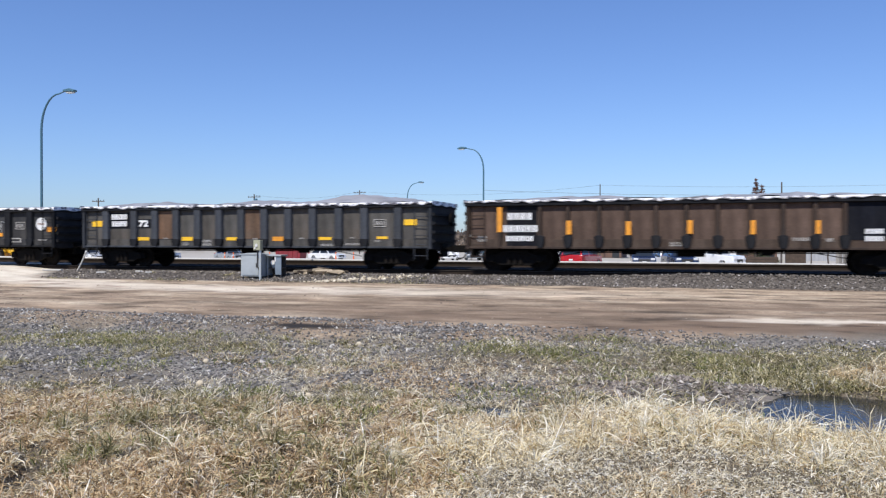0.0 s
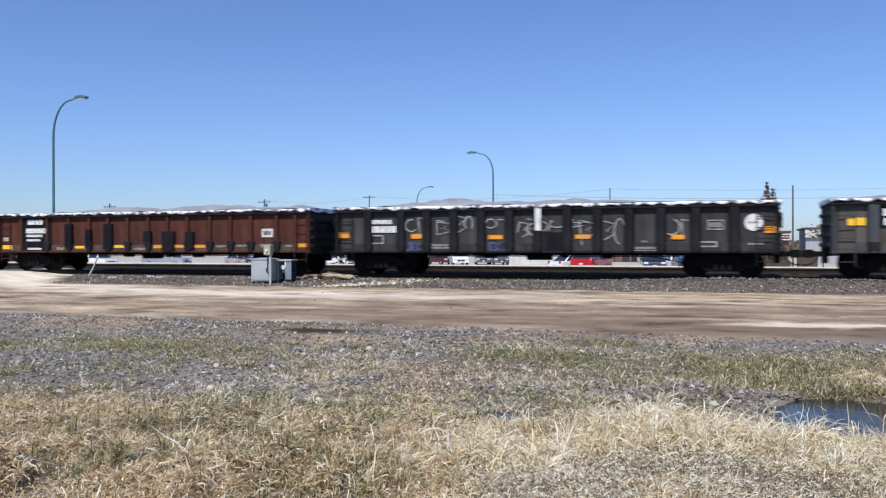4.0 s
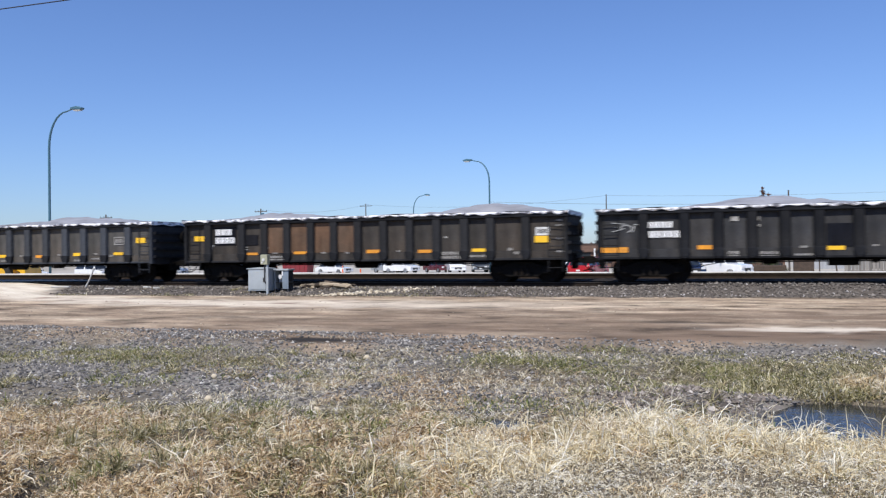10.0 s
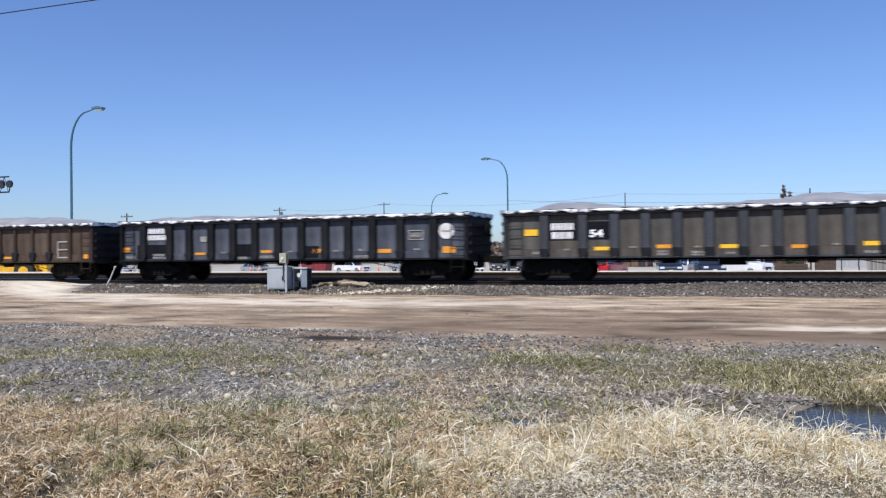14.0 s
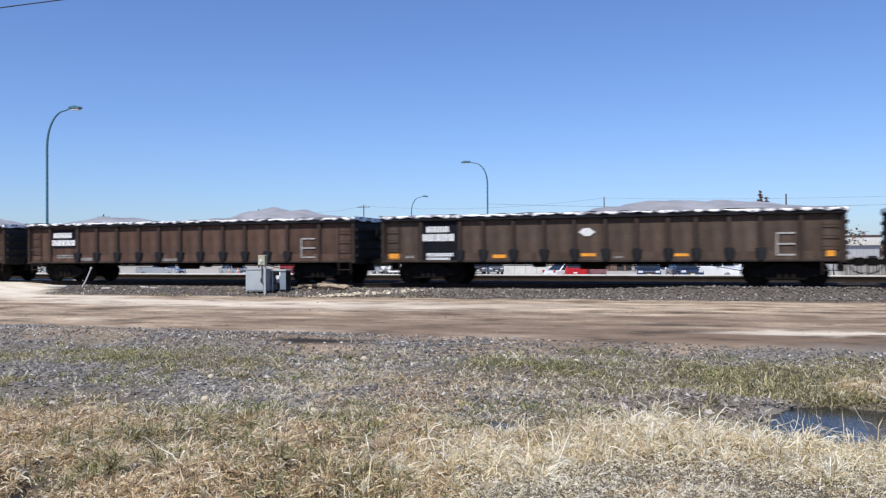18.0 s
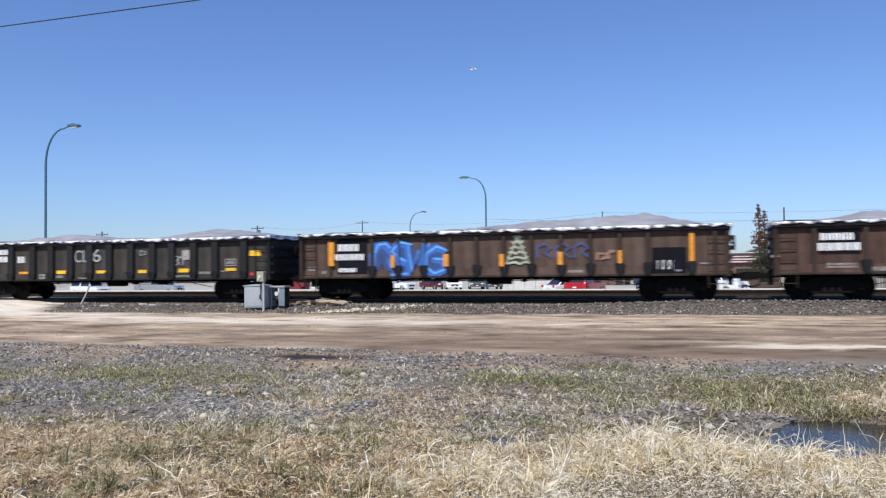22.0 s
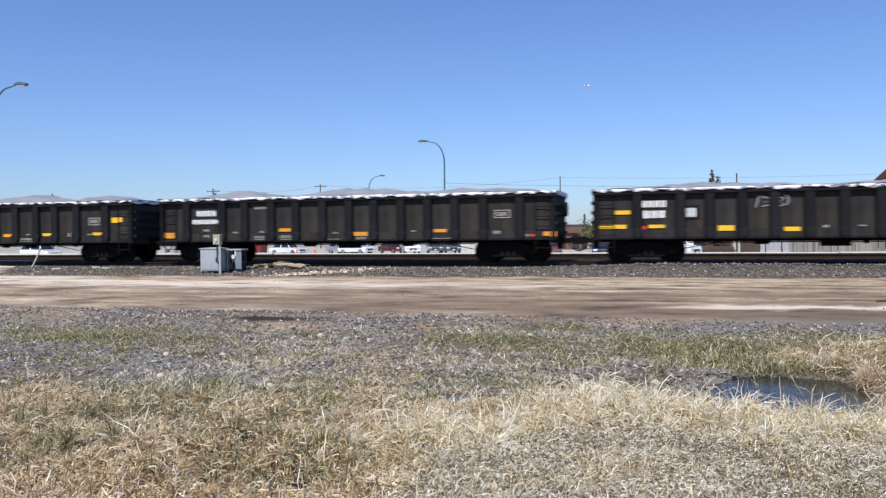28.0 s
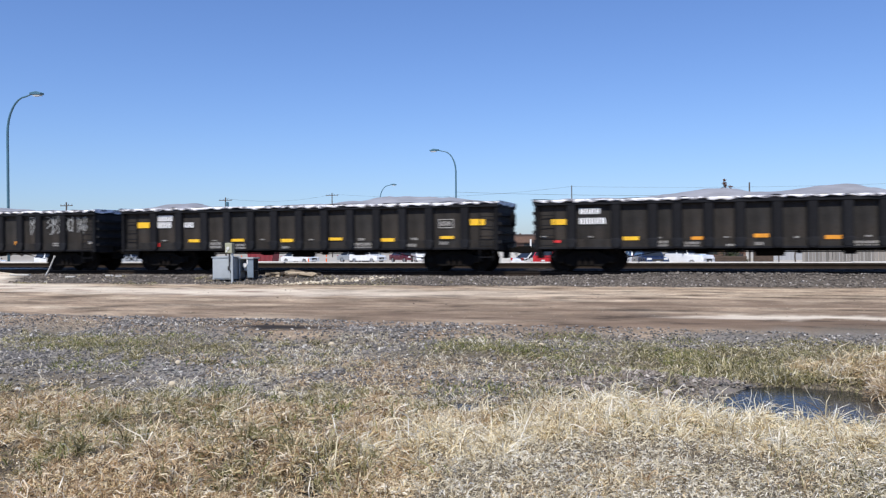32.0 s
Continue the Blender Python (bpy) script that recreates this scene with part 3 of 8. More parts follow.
def truck_meshes():
    frame_side = []
    for sy in (-1, 1):
        s = Shape()
        y0, y1 = sorted((sy * 0.93, sy * 1.08))
        s.prism([(-1.14, 0.36), (-1.14, 0.60), (-0.72, 0.64), (-0.42, 0.78), (0.42, 0.78), (0.72, 0.64), (1.14, 0.60), (1.14, 0.36), (0.82, 0.36), (0.56, 0.22), (-0.56, 0.22), (-0.82, 0.36)], y0, y1)
        for x in (-0.89, 0.89):
            s.tube([(x, sy * 0.9, 0.46), (x, sy * 1.14, 0.46)], 0.13, 10)
        frame_side.append(s.mesh("side_frame", 0.015))
    spring = Shape().tube([(0, 0, 0.26), (0, 0, 0.52)], 0.075, 8)
    bolster = Shape().box(-0.22, 0.22, -1.12, 1.12, 0.46, 0.66)
    bolster.box(-0.66, -0.58, -0.85, 0.85, 0.36, 0.48).box(0.58, 0.66, -0.85, 0.85, 0.36, 0.48)
    wheels = Shape()
    for sy in (-1, 1):
        prof = [(0.69, 0.10), (0.70, 0.15), (0.685, 0.34), (0.675, 0.48), (0.70, 0.482), (0.715, 0.457), (0.80, 0.452), (0.80, 0.40), (0.745, 0.36), (0.755, 0.15), (0.80, 0.14), (0.80, 0.0)]
        n = 20
        k = len(wheels.v)
        for y, r in prof:
            wheels.v += [(r * math.cos(2 * math.pi * j / n), sy * y, r * math.sin(2 * math.pi * j / n)) for j in range(n)]
        for i in range(len(prof) - 1):
            wheels.f += [(k + i * n + j, k + i * n + (j + 1) % n, k + (i + 1) * n + (j + 1) % n, k + (i + 1) * n + j) for j in range(n)]
        for j in range(4):      # openings cast in the plate, which show that it turns
            a = math.pi / 2 * j + 0.4
            wheels.tube([(0.26 * math.cos(a), sy * 0.74, 0.26 * math.sin(a)), (0.26 * math.cos(a), sy * 0.765, 0.26 * math.sin(a))], 0.055, 6)
    wheels.tube([(0, -1.05, 0), (0, 1.05, 0)], 0.075, 10)
    return frame_side, spring.mesh("spring", 0), bolster.mesh("bolster", 0.012), wheels.mesh("wheelset", 0)


FRAME_SIDE, SPRINGS, BOLSTER, WHEELSET = truck_meshes()


def car_meshes():
    body = Shape()
    t = 0.02
    body.box(-HALF, HALF, -SIDE_Y, -SIDE_Y + t, SILL_Z + 0.05, TOP_Z).box(-HALF, HALF, SIDE_Y - t, SIDE_Y, SILL_Z + 0.05, TOP_Z)
    ends = []
    for sx in (-1, 1):
        x0, x1 = sorted((sx * HALF, sx * (HALF - t)))
        ends.append(Shape().box(x0, x1, -SIDE_Y + t, SIDE_Y - t, SILL_Z, TOP_Z).mesh("end_wall"))
    apron = Shape().box(-HALF, HALF, -SIDE_Y - 0.03, -SIDE_Y, SILL_Z + 0.06, SILL_Z + 0.37).box(-HALF, HALF, SIDE_Y, SIDE_Y + 0.03, SILL_Z + 0.06, SILL_Z + 0.37)
    sill = Shape().box(-HALF - 0.02, HALF + 0.02, -SIDE_Y - 0.09, -SIDE_Y + 0.1, SILL_Z + 0.03, SILL_Z + 0.11)
    sill.box(-HALF - 0.02, HALF + 0.02, SIDE_Y - 0.1, SIDE_Y + 0.09, SILL_Z + 0.03, SILL_Z + 0.11)
    chord = Shape().box(-HALF - 0.04, HALF + 0.04, -SIDE_Y - 0.17, -SIDE_Y + 0.05, TOP_Z - 0.17, TOP_Z)
    chord.box(-HALF - 0.04, HALF + 0.04, SIDE_Y - 0.05, SIDE_Y + 0.17, TOP_Z - 0.17, TOP_Z)
    chord.box(-HALF - 0.04, -HALF + 0.06, -SIDE_Y, SIDE_Y, TOP_Z - 0.16, TOP_Z).box(HALF - 0.06, HALF + 0.04, -SIDE_Y, SIDE_Y, TOP_Z - 0.16, TOP_Z)
    floor = Shape().box(-HALF + t, HALF - t, -SIDE_Y + t, SIDE_Y - t, SILL_Z + 0.05, SILL_Z + 0.1)
    centre = Shape().box(-HALF - 0.1, HALF + 0.1, -0.24, 0.24, 0.745, SILL_Z + 0.05)
    bearer = Shape().box(-0.07, 0.07, -SIDE_Y, SIDE_Y, 0.78, 0.86)
    gear = Shape().tube([(-0.6, -0.62, 0.71), (0.35, -0.62, 0.71)], 0.14, 12).tube([(-2.6, 0.5, 0.74), (-2.1, 0.5, 0.74)], 0.11, 10)
    gear.tube([(-4.9, -0.3, 0.72), (4.9, -0.3, 0.72)], 0.02, 6).box(0.75, 0.9, -0.75, -0.45, 0.66, 0.86).box(2.2, 2.55, -0.95, -0.6, 0.64, 0.86)
    gear.tube([(-5, -0.9, 0.52), (-3.9, -0.85, 0.72), (3.9, -0.85, 0.72), (5, -0.9, 0.52)], 0.016, 6)
    coupler = Shape().box(0, 0.42, -0.09, 0.09, 0.72, 0.9).prism([(0.4, 0.68), (0.68, 0.68), (0.74, 0.74), (0.74, 0.92), (0.66, 0.96), (0.4, 0.96)], -0.16, 0.14)
    coupler.tube([(0.25, 0.2, 0.72), (0.42, 0.26, 0.5), (0.62, 0.2, 0.42), (0.72, 0.05, 0.44)], 0.028, 6)
    striker = Shape().box(-0.1, 0.06, -0.35, 0.35, 0.5, 1.02)
    post = Shape().box(-0.06, 0.06, -0.13, 0.02, SILL_Z, TOP_Z - 0.17)
    rail_end = Shape().box(-0.045, 0.045, -SIDE_Y, SIDE_Y, -0.06, 0.06)
    ladder_side = Shape().tube([(0, 0, 0.42), (0, 0, TOP_Z - 0.1)], 0.018, 6)
    rung = Shape().tube([(-0.25, 0, 0), (-0.25, -0.07, 0), (0.25, -0.07, 0), (0.25, 0, 0)], 0.015, 6)
    lever = Shape().tube([(0, -1.3, 0.78), (0.05, -0.5, 0.8), (0.3, -0.1, 0.92)], 0.018, 6)
    brake = Shape().tube([(0.06, 0, 0), (0.14, 0, 0)], 0.27, 16).tube([(0, 0, 0), (0.14, 0, 0)], 0.05, 8)
    m = dict(body=body.mesh("side_sheet"), apron=apron.mesh("apron", 0.006), sill=sill.mesh("side_sill", 0.012), chord=chord.mesh("top_chord", 0.015), floor=floor.mesh("floor_plate"),
             centre=centre.mesh("centre_sill", 0.01), bearer=bearer.mesh("crossbearer", 0.01), gear=gear.mesh("brake_gear"), coupler=coupler.mesh("coupler", 0.02), striker=striker.mesh("striker", 0.02),
             post=post.mesh("corner_post", 0.01), rail_end=rail_end.mesh("end_stiffener", 0.01), ladder=ladder_side.mesh("ladder_rail"), rung=rung.mesh("rung"),
             lever=lever.mesh("uncoupling_lever"), brake=brake.mesh("brake_wheel", 0.01))
    return m, ends


CM, ENDS = car_meshes()


def cover(seed, humps):
    """A load cover: humped sheet over the load, and its hem hanging in waves over the top edge."""
    r = np.random.default_rng(seed)
    n, mrow = 150, 15
    xs = np.linspace(-HALF - 0.04, HALF + 0.04, n)
    crown = np.zeros(n) + 0.05
    for cx, h, w in humps:
        crown = np.maximum(crown, 0) + h * np.exp(-((xs - cx) / w) ** 2)
    crown *= sm(0, 1.3, HALF + 0.04 - np.abs(xs)) * 0.9 + 0.1
    wave = np.cumsum(r.normal(0, 1, n))
    wave = np.convolve(wave - np.linspace(wave[0], wave[-1], n), np.ones(7) / 7, "same")
    wave = 0.016 * wave / (np.abs(wave).max() + 1e-6) + 0.007 * np.sin(xs * 7.3 + seed) * np.sin(xs * 1.9)
    us = np.linspace(-1, 1, mrow)
    s, hem = Shape(), Shape()
    zz = lattice(seed + 50)
    for i, x in enumerate(xs):
        for u in us:
            lump = crown[i] * (1 - abs(u) ** 2.2) * (1 + 0.18 * float(zz(np.array(x * 1.1), np.array(u * 2.0))))
            s.v.append((x, u * (SIDE_Y + 0.2), TOP_Z + 0.02 + wave[i] * 0.5 * abs(u) + lump + 0.05 * float(zz(np.array(x * 2.7), np.array(u * 3 + 9)))))
    s.f = [(i * mrow + j, i * mrow + j + 1, i * mrow + mrow + j + 1, i * mrow + mrow + j) for i in range(n - 1) for j in range(mrow - 1)]
    for sy in (-1, 1):
        k = len(hem.v)
        for i, x in enumerate(xs):
            top = TOP_Z + 0.015 + wave[i] * 0.5
            out = SIDE_Y + 0.205 + 0.02 * math.sin(x * 5.1 + seed)
            drop = 0.068 + 0.022 * math.sin(x * 3.3 + seed * 2) * math.sin(x * 0.9) + 0.022 * math.sin(x * 11.0 + seed) - wave[i]
            hem.v += [(x, sy * (SIDE_Y + 0.1), top + 0.025), (x, sy * out, top + 0.008), (x, sy * (out + 0.015), top - drop * 0.5), (x, sy * (out - 0.01), top - drop)]
        hem.f += [(k + i * 4 + j, k + i * 4 + j + 1, k + i * 4 + j + 5, k + i * 4 + j + 4) for i in range(n - 1) for j in range(3)]
    for sx in (0, n - 1):
        k = len(hem.v)
        x = xs[sx] + (0.02 if sx else -0.02)
        for u in us:
            hem.v += [(x, u * (SIDE_Y + 0.2), TOP_Z + 0.07), (x, u * (SIDE_Y + 0.2), TOP_Z - 0.08 + 0.03 * math.sin(u * 9 + seed))]
        hem.f += [(k + i * 2, k + i * 2 + 1, k + i * 2 + 3, k + i * 2 + 2) for i in range(mrow - 1)]
    return s.mesh("load_cover", 0, True), hem.mesh("cover_hem", 0, True)


def gondola(index, kind, panel, rib, label, lower=None, humps=((-3, 0.2, 2.0), (4, 0.25, 2.2)), dark_ribs=()):
    """One open-topped wagon with a covered load; its place is keyed in motions()."""
    g = thing("gondola_wagon", (FIRST - PITCH * index + SLACK.get(index, 0), RAIL_Y, RAIL_Z), label, "railway wagon", "wagons of the goods train")
    P, R = PAINT[panel], PAINT[rib]

    def own(key, name, material, at=(0, 0, 0), turn=0.0, parent=None):
        me = CM[key] if not CM[key].materials else CM[key].copy()
        me.materials.clear()
        return part(name, me, material, parent or g, at=at, turn=turn)

    own("body", "side_sheet", P)
    own("apron", "apron", PAINT[lower or panel])
    own("sill", "side_sill", R)
    own("chord", "top_chord", PAINT["black_rib"])
    own("floor", "floor_plate", BLACK)
    own("centre", "centre_sill", BLACK)
    own("gear", "brake_gear", BLACK)
    bearer = CM["bearer"]
    for x in (-5.2, -3.1, -1.0, 1.0, 3.1, 5.2):
        part("crossbearer", bearer, BLACK, g, at=(x, 0, 0))
    for e in ENDS:
        me = e.copy()
        me.materials.clear()
        part("end_wall", me, PAINT["black"], g)
    P_bay = {}
    posts, ribs = {}, OWN_RIBS.get(index, RIBS[kind])
    for i, x in enumerate(ribs):
        mat = PAINT["black_rib"] if i in dark_ribs else R
        for turn in (0, 180):
            if mat.name not in posts:
                posts[mat.name] = MESH[kind].copy()
                posts[mat.name].materials.clear()
            part("rib", posts[mat.name], mat, g, at=(x, 0, 0), turn=turn) if turn == 0 else part("rib", posts[mat.name], mat, g, at=(x, 0, 0), turn=180)
    for k, (xa, xb) in enumerate(zip([-HALF + 0.1] + ribs, ribs + [HALF - 0.1])):      # the side sheet's bays
        if xb - xa < 0.4:
            continue
        w = round(xb - xa - (0.36 if kind == "wide" else 0.16), 2)
        for side in (-1, 1):
            if (w, side) not in P_bay:
                P_bay[w, side] = bay_mesh(w, side)
            part("side_panel", P_bay[w, side], P, g, at=((xa + xb) / 2, 0, 0))
    if kind == "wide":
        for x in ribs:
            part("rib_foot", MESH["foot"], PAINT["black_rib"], g, "black foot of the post", at=(x, 0, 0))
    if kind == "thin":
        gm = MESH["gusset"]
        for i, x in enumerate(ribs[1:-1]):
            part("gusset", gm, PAINT["black_rib"], g, "black gusset plate", at=(x, 0, 0))
    for sx in (-1, 1):
        own("post", "corner_post", R, at=(sx * (HALF - 0.06), -SIDE_Y, 0))
        own("post", "corner_post", R, at=(sx * (HALF - 0.06), SIDE_Y + 0.11, 0))
        for z in (1.12, 1.46, 1.8, 2.14):
            own("rail_end", "end_stiffener", PAINT["grey_rib"], at=(sx * (HALF + 0.045), 0, z))
        own("coupler", "coupler", BLACK, at=(sx * (HALF + 0.02), 0, 0), turn=0 if sx > 0 else 180)
        own("striker", "striker", BLACK, at=(sx * (HALF + 0.02), 0, 0))
        own("lever", "uncoupling_lever", BLACK, at=(sx * (HALF + 0.1), 0, 0), turn=0 if sx > 0 else 180)
        x = sx * 7.68
        for dx in (-0.26, 0.26):
            own("ladder", "ladder_rail", R, at=(x + dx, -SIDE_Y - 0.06, 0))
        for z in (0.56, 0.98, 1.34, 1.7, 2.06):
            own("rung", "rung", R, at=(x, -SIDE_Y - 0.03, z))
    own("brake", "brake_wheel", BLACK, at=(HALF + 0.06, 0.55, 2.0))
    c, h = cover(index * 3 + 1, humps)
    part("load_cover", c, TARP, g, "grey woven sheet humped over the load")
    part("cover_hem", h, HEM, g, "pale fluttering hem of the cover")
    for sx in (-1, 1):
        tr = part("truck", BOLSTER, BLACK, g, at=(sx * 6.35, 0, 0))
        for f in FRAME_SIDE:
            part("side_frame", f, BLACK, tr)
        for k in (-0.22, 0, 0.22):
            part("spring", SPRINGS, WHEEL, tr, at=(k, -1.1, 0))
        for ax in (-0.89, 0.89):
            w = part("wheelset", WHEELSET, WHEEL, tr, at=(ax, 0, 0.457))
            WHEELSETS.append((w, index, ax))
    WAGONS.append(g)
    return g


WAGONS, WHEELSETS = [], []
NEAR = -SIDE_Y - 0.006


def plate(car, name, x, z, w, h, material, label="", deep=0.0):
    """A flat painted or riveted rectangle on the near side."""
    y = NEAR - deep
    return part(name, Shape().box(x - w / 2, x + w / 2, y - 0.006, y, z - h / 2, z + h / 2), material, car, label)


def bars(car, name, x, z, w, h, rows, material, label, deep=0.0, gap=0.35, apart=False):
    """Lettering that cannot be read: rows of plain upright bars, two to a letter, within a w by h field."""
    s = Shape()
    y = NEAR - deep
    rh = h / (rows + (rows - 1) * gap)
    for k in range(rows):
        z1 = z + h / 2 - k * rh * (1 + gap)
        n = max(3, round(w / (rh * 0.95)))
        cw = w / n
        for i in range(n):
            x0 = x - w / 2 + i * cw
            s.box(x0, x0 + cw * 0.3, y - 0.006, y, z1 - rh, z1).box(x0 + cw * 0.47, x0 + cw * 0.77, y - 0.006, y, z1 - rh, z1)
            if apart:
                part(name, s, material, car, label)
                s = Shape()
    return None if apart else part(name, s, material, car, label)


CARS = [
    ("thin", "brown", "brown_rib", "brown covered gondola wagon with orange upright marks", "dun", ((-4, 0.12, 2), (3, 0.15, 2.5)), ()),
    ("wide", "ash", "steel_rib", "weathered grey covered gondola wagon with yellow plates", "ash", ((-5, 0.2, 1.6), (0, 0.15, 2.0), (5, 0.34, 2.0)), ()),
    ("wide", "black", "black_rib", "black covered gondola wagon with chalky graffiti and white disc", "black", ((-3.5, 0.28, 2.2), (1.0, 0.2, 2.0)), ()),
    ("thin", "red", "red", "red-brown covered gondola wagon with black patched ribs", "brown", ((-2, 0.2, 2.0), (3, 0.25, 2.5), (7, 0.15, 0.8)), ()),
    ("wide", "black", "black_rib", "black covered gondola wagon with thick posts", "black", ((-2.5, 0.3, 2.0), (5.2, 0.35, 1.8)), ()),
    ("wide", "grey", "grey_rib", "grey covered gondola wagon with rusted panels", "grey", ((-4, 0.22, 2.0), (5, 0.36, 2.0)), ()),
    ("wide", "ash", "steel_rib", "dull grey covered gondola wagon with yellow plates", "ash", ((-5.5, 0.3, 1.6), (3, 0.3, 3.0)), ()),
    ("wide", "blue", "black_rib", "faded blue-black covered gondola wagon with white disc", "blue", ((0, 0.12, 3), (-5, 0.2, 2)), ()),
    ("thin", "dun", "brown_rib", "dun brown covered gondola wagon with white diamond", "dun", ((2.5, 0.42, 2.2), (5.5, 0.2, 1.5)), ()),
    ("thin", "oxide", "brown_rib", "plain brown covered gondola wagon", "oxide", ((-4.5, 0.3, 1.5), (4, 0.45, 2.2)), ()),
    ("thin", "brown", "brown_rib", "brown covered gondola wagon with blue graffiti", "brown", ((2, 0.3, 3), (5, 0.35, 1.8)), ()),
    ("wide", "grey", "grey_rib", "dark grey covered gondola wagon with scrawled tag", "grey", ((-3, 0.25, 2.5), (5, 0.35, 2)), ()),
    ("wide", "soot", "soot_rib", "dark grey covered gondola wagon with orange plates", "soot", ((-4, 0.2, 2.5), (3, 0.25, 2)), ()),
    ("wide", "soot", "soot_rib", "dark covered gondola wagon with thick black posts", "soot", ((-5, 0.3, 1.5), (0, 0.28, 2), (5, 0.2, 2)), (1, 2, 3, 5, 7)),
    ("wide", "soot", "soot_rib", "dark covered gondola wagon with yellow plates", "soot", ((-2, 0.3, 1.6), (2, 0.35, 1.6), (6, 0.25, 1.2)), ()),
    ("wide", "soot", "soot_rib", "dark grey covered gondola wagon with yellow plates", "soot", ((-6, 0.22, 1.2), (4, 0.3, 2.5)), ()),
    ("wide", "soot", "soot_rib", "grimy covered gondola wagon with pale graffiti", "soot", ((0, 0.3, 3),), ()),
]
for n, (kind, panel, rib, label, lower, humps, dark) in enumerate(CARS):
    gondola(n, kind, panel, rib, label, lower, humps, dark)

# ---- markings on the wagons ----
W = WAGONS
BLUE_SPRAY = surface("blue_spray_paint", (0.030, 0.14, 0.48), (0.022, 0.085, 0.30), 0.6, 0, 0.8, 0.5, 0.2)
FAINT_BLUE = surface("faint_blue_spray", (0.045, 0.075, 0.22), (0.045, 0.05, 0.10), 0.7, 0, 0.6, 0.6, 0.2)
PALE_SPRAY = surface("pale_green_spray", (0.42, 0.47, 0.36), (0.2, 0.2, 0.15), 0.7, 0, 0.4, 0.5, 0.2)
PEACH = surface("faded_peach_paint", (0.30, 0.17, 0.12), (0.15, 0.09, 0.06), 0.7, 0, 0.4, 0.6, 0.2)
CHALK = surface("chalky_white_spray", (0.40, 0.41, 0.41), (0.16, 0.16, 0.16), 0.8, 0, 0.5, 0.55, 0.3)
WORN = surface("worn_white_stencil", (0.40, 0.39, 0.37), (0.12, 0.11, 0.10), 0.7, 0, 0.25, 0.55, 0.3)


def lift(z):
    return 0.034 if z < SILL_Z + 0.38 else 0.032


def patch(c, x, z, w, h):
    z0, z1 = max(z - h / 2, SILL_Z + 0.04), min(z + h / 2, TOP_Z - 0.18)
    part("paint_patch", Shape().box(x - w / 2, x + w / 2, NEAR - 0.038, NEAR, z0, z1), PAINT["patch"], c, "fresh black paint patch")


def blot(c, x, z, w, h):
    z0, z1 = max(z - h / 2, SILL_Z + 0.04), min(z + h / 2, TOP_Z - 0.18)
    part("paint_patch", Shape().box(x - w / 2, x + w / 2, NEAR - 0.135, NEAR, z0, z1), PAINT["patch"], c, "black touched-up paint")


def blotrust(c, x, z, w, h):
    part("rusted_panel", Shape().box(x - w / 2, x + w / 2, NEAR - 0.034, NEAR, SILL_Z + 0.4, TOP_Z - 0.2), PAINT["rust"], c, "rust-brown side panel")


def yellow(c, x, z, w, h):
    plate(c, "reflector", x, z, w, max(h, 0.1), YELLOW, "yellow reflective plate", lift(z))


def orange(c, x, z, w, h):
    deep = 0.13 if h > 0.35 else lift(z)
    plate(c, "reflector", x, z, w, max(h, 0.1), ORANGE, "orange reflective plate", deep)


def tag(c, x, z, w, h):
    plate(c, "routing_tag", x, z, w, max(h, 0.08), RED, "small red routing tag", lift(z))


def sign(c, x, z, w, h):
    plate(c, "data_plate", x, z, w, h, WHITE, "white data plate", lift(z))
    bars(c, "plate_lettering", x, z, w * 0.75, h * 0.5, 1, PAINT["patch"], "dark bars of lettering", lift(z) + 0.006)


def post(c, x, z, w, h):
    plate(c, "painted_post", x, z, w, h, WHITE, "whitened post", 0.165)


def smear(c, x, z, w, h):
    plate(c, "faded_paint", x, z, w * 0.8, h * 0.7, WORN, "faded pale paint smear", lift(z))


def letters(c, x, z, w, h, rows):
    bars(c, "lettering", x, z, w, h, rows, LETTER, "white reporting mark bars", 0.046, apart=True)


def stencil(c, x, z, w, h):
    bars(c, "stencil", x, z, w, max(h, 0.05), 2 if h > 0.13 else 1, WORN, "small worn white stencils", lift(z - h / 2) + 0.001)


def rim(c, x, z, w, h, t, material, name, label):
    s = Shape()
    y = NEAR - lift(z)
    s.box(x - w / 2, x + w / 2, y - 0.006, y, z + h / 2 - t, z + h / 2).box(x - w / 2, x + w / 2, y - 0.006, y, z - h / 2, z - h / 2 + t)
    s.box(x - w / 2, x - w / 2 + t, y - 0.006, y, z - h / 2 + t, z + h / 2 - t).box(x + w / 2 - t, x + w / 2, y - 0.006, y, z - h / 2 + t, z + h / 2 - t)
    return part(name, s, material, c, label)


def outline(c, x, z, w, h):
    rim(c, x, z, w, h, 0.035, WORN, "data_frame", "white outlined data panel")
    bars(c, "panel_lettering", x, z, w * 0.7, h * 0.5, 1, WORN, "pale bars of lettering", lift(z) + 0.001)


def hook(c, x, z, w, h):
    s = Shape()
    y = NEAR - 0.037
    t = 0.06
    s.box(x - w / 2, x + w / 2, y - 0.006, y, z + h / 2 - t, z + h / 2).box(x - w / 2, x - w / 2 + t, y - 0.006, y, z - h / 2, z + h / 2 - t)
    s.box(x - w / 2 + t, x + w / 2, y - 0.006, y, z - t / 2, z + t / 2).box(x - w / 2 + t, x + w / 2, y - 0.006, y, z - h / 2, z - h / 2 + t)
    part("stencil_frame", s, WORN, c, "pale stencilled bracket shape")


def ring(c, x, z, w, h):
    rim(c, x, z, w, h, 0.05, WORN, "stencil_mark", "pale stencilled mark")


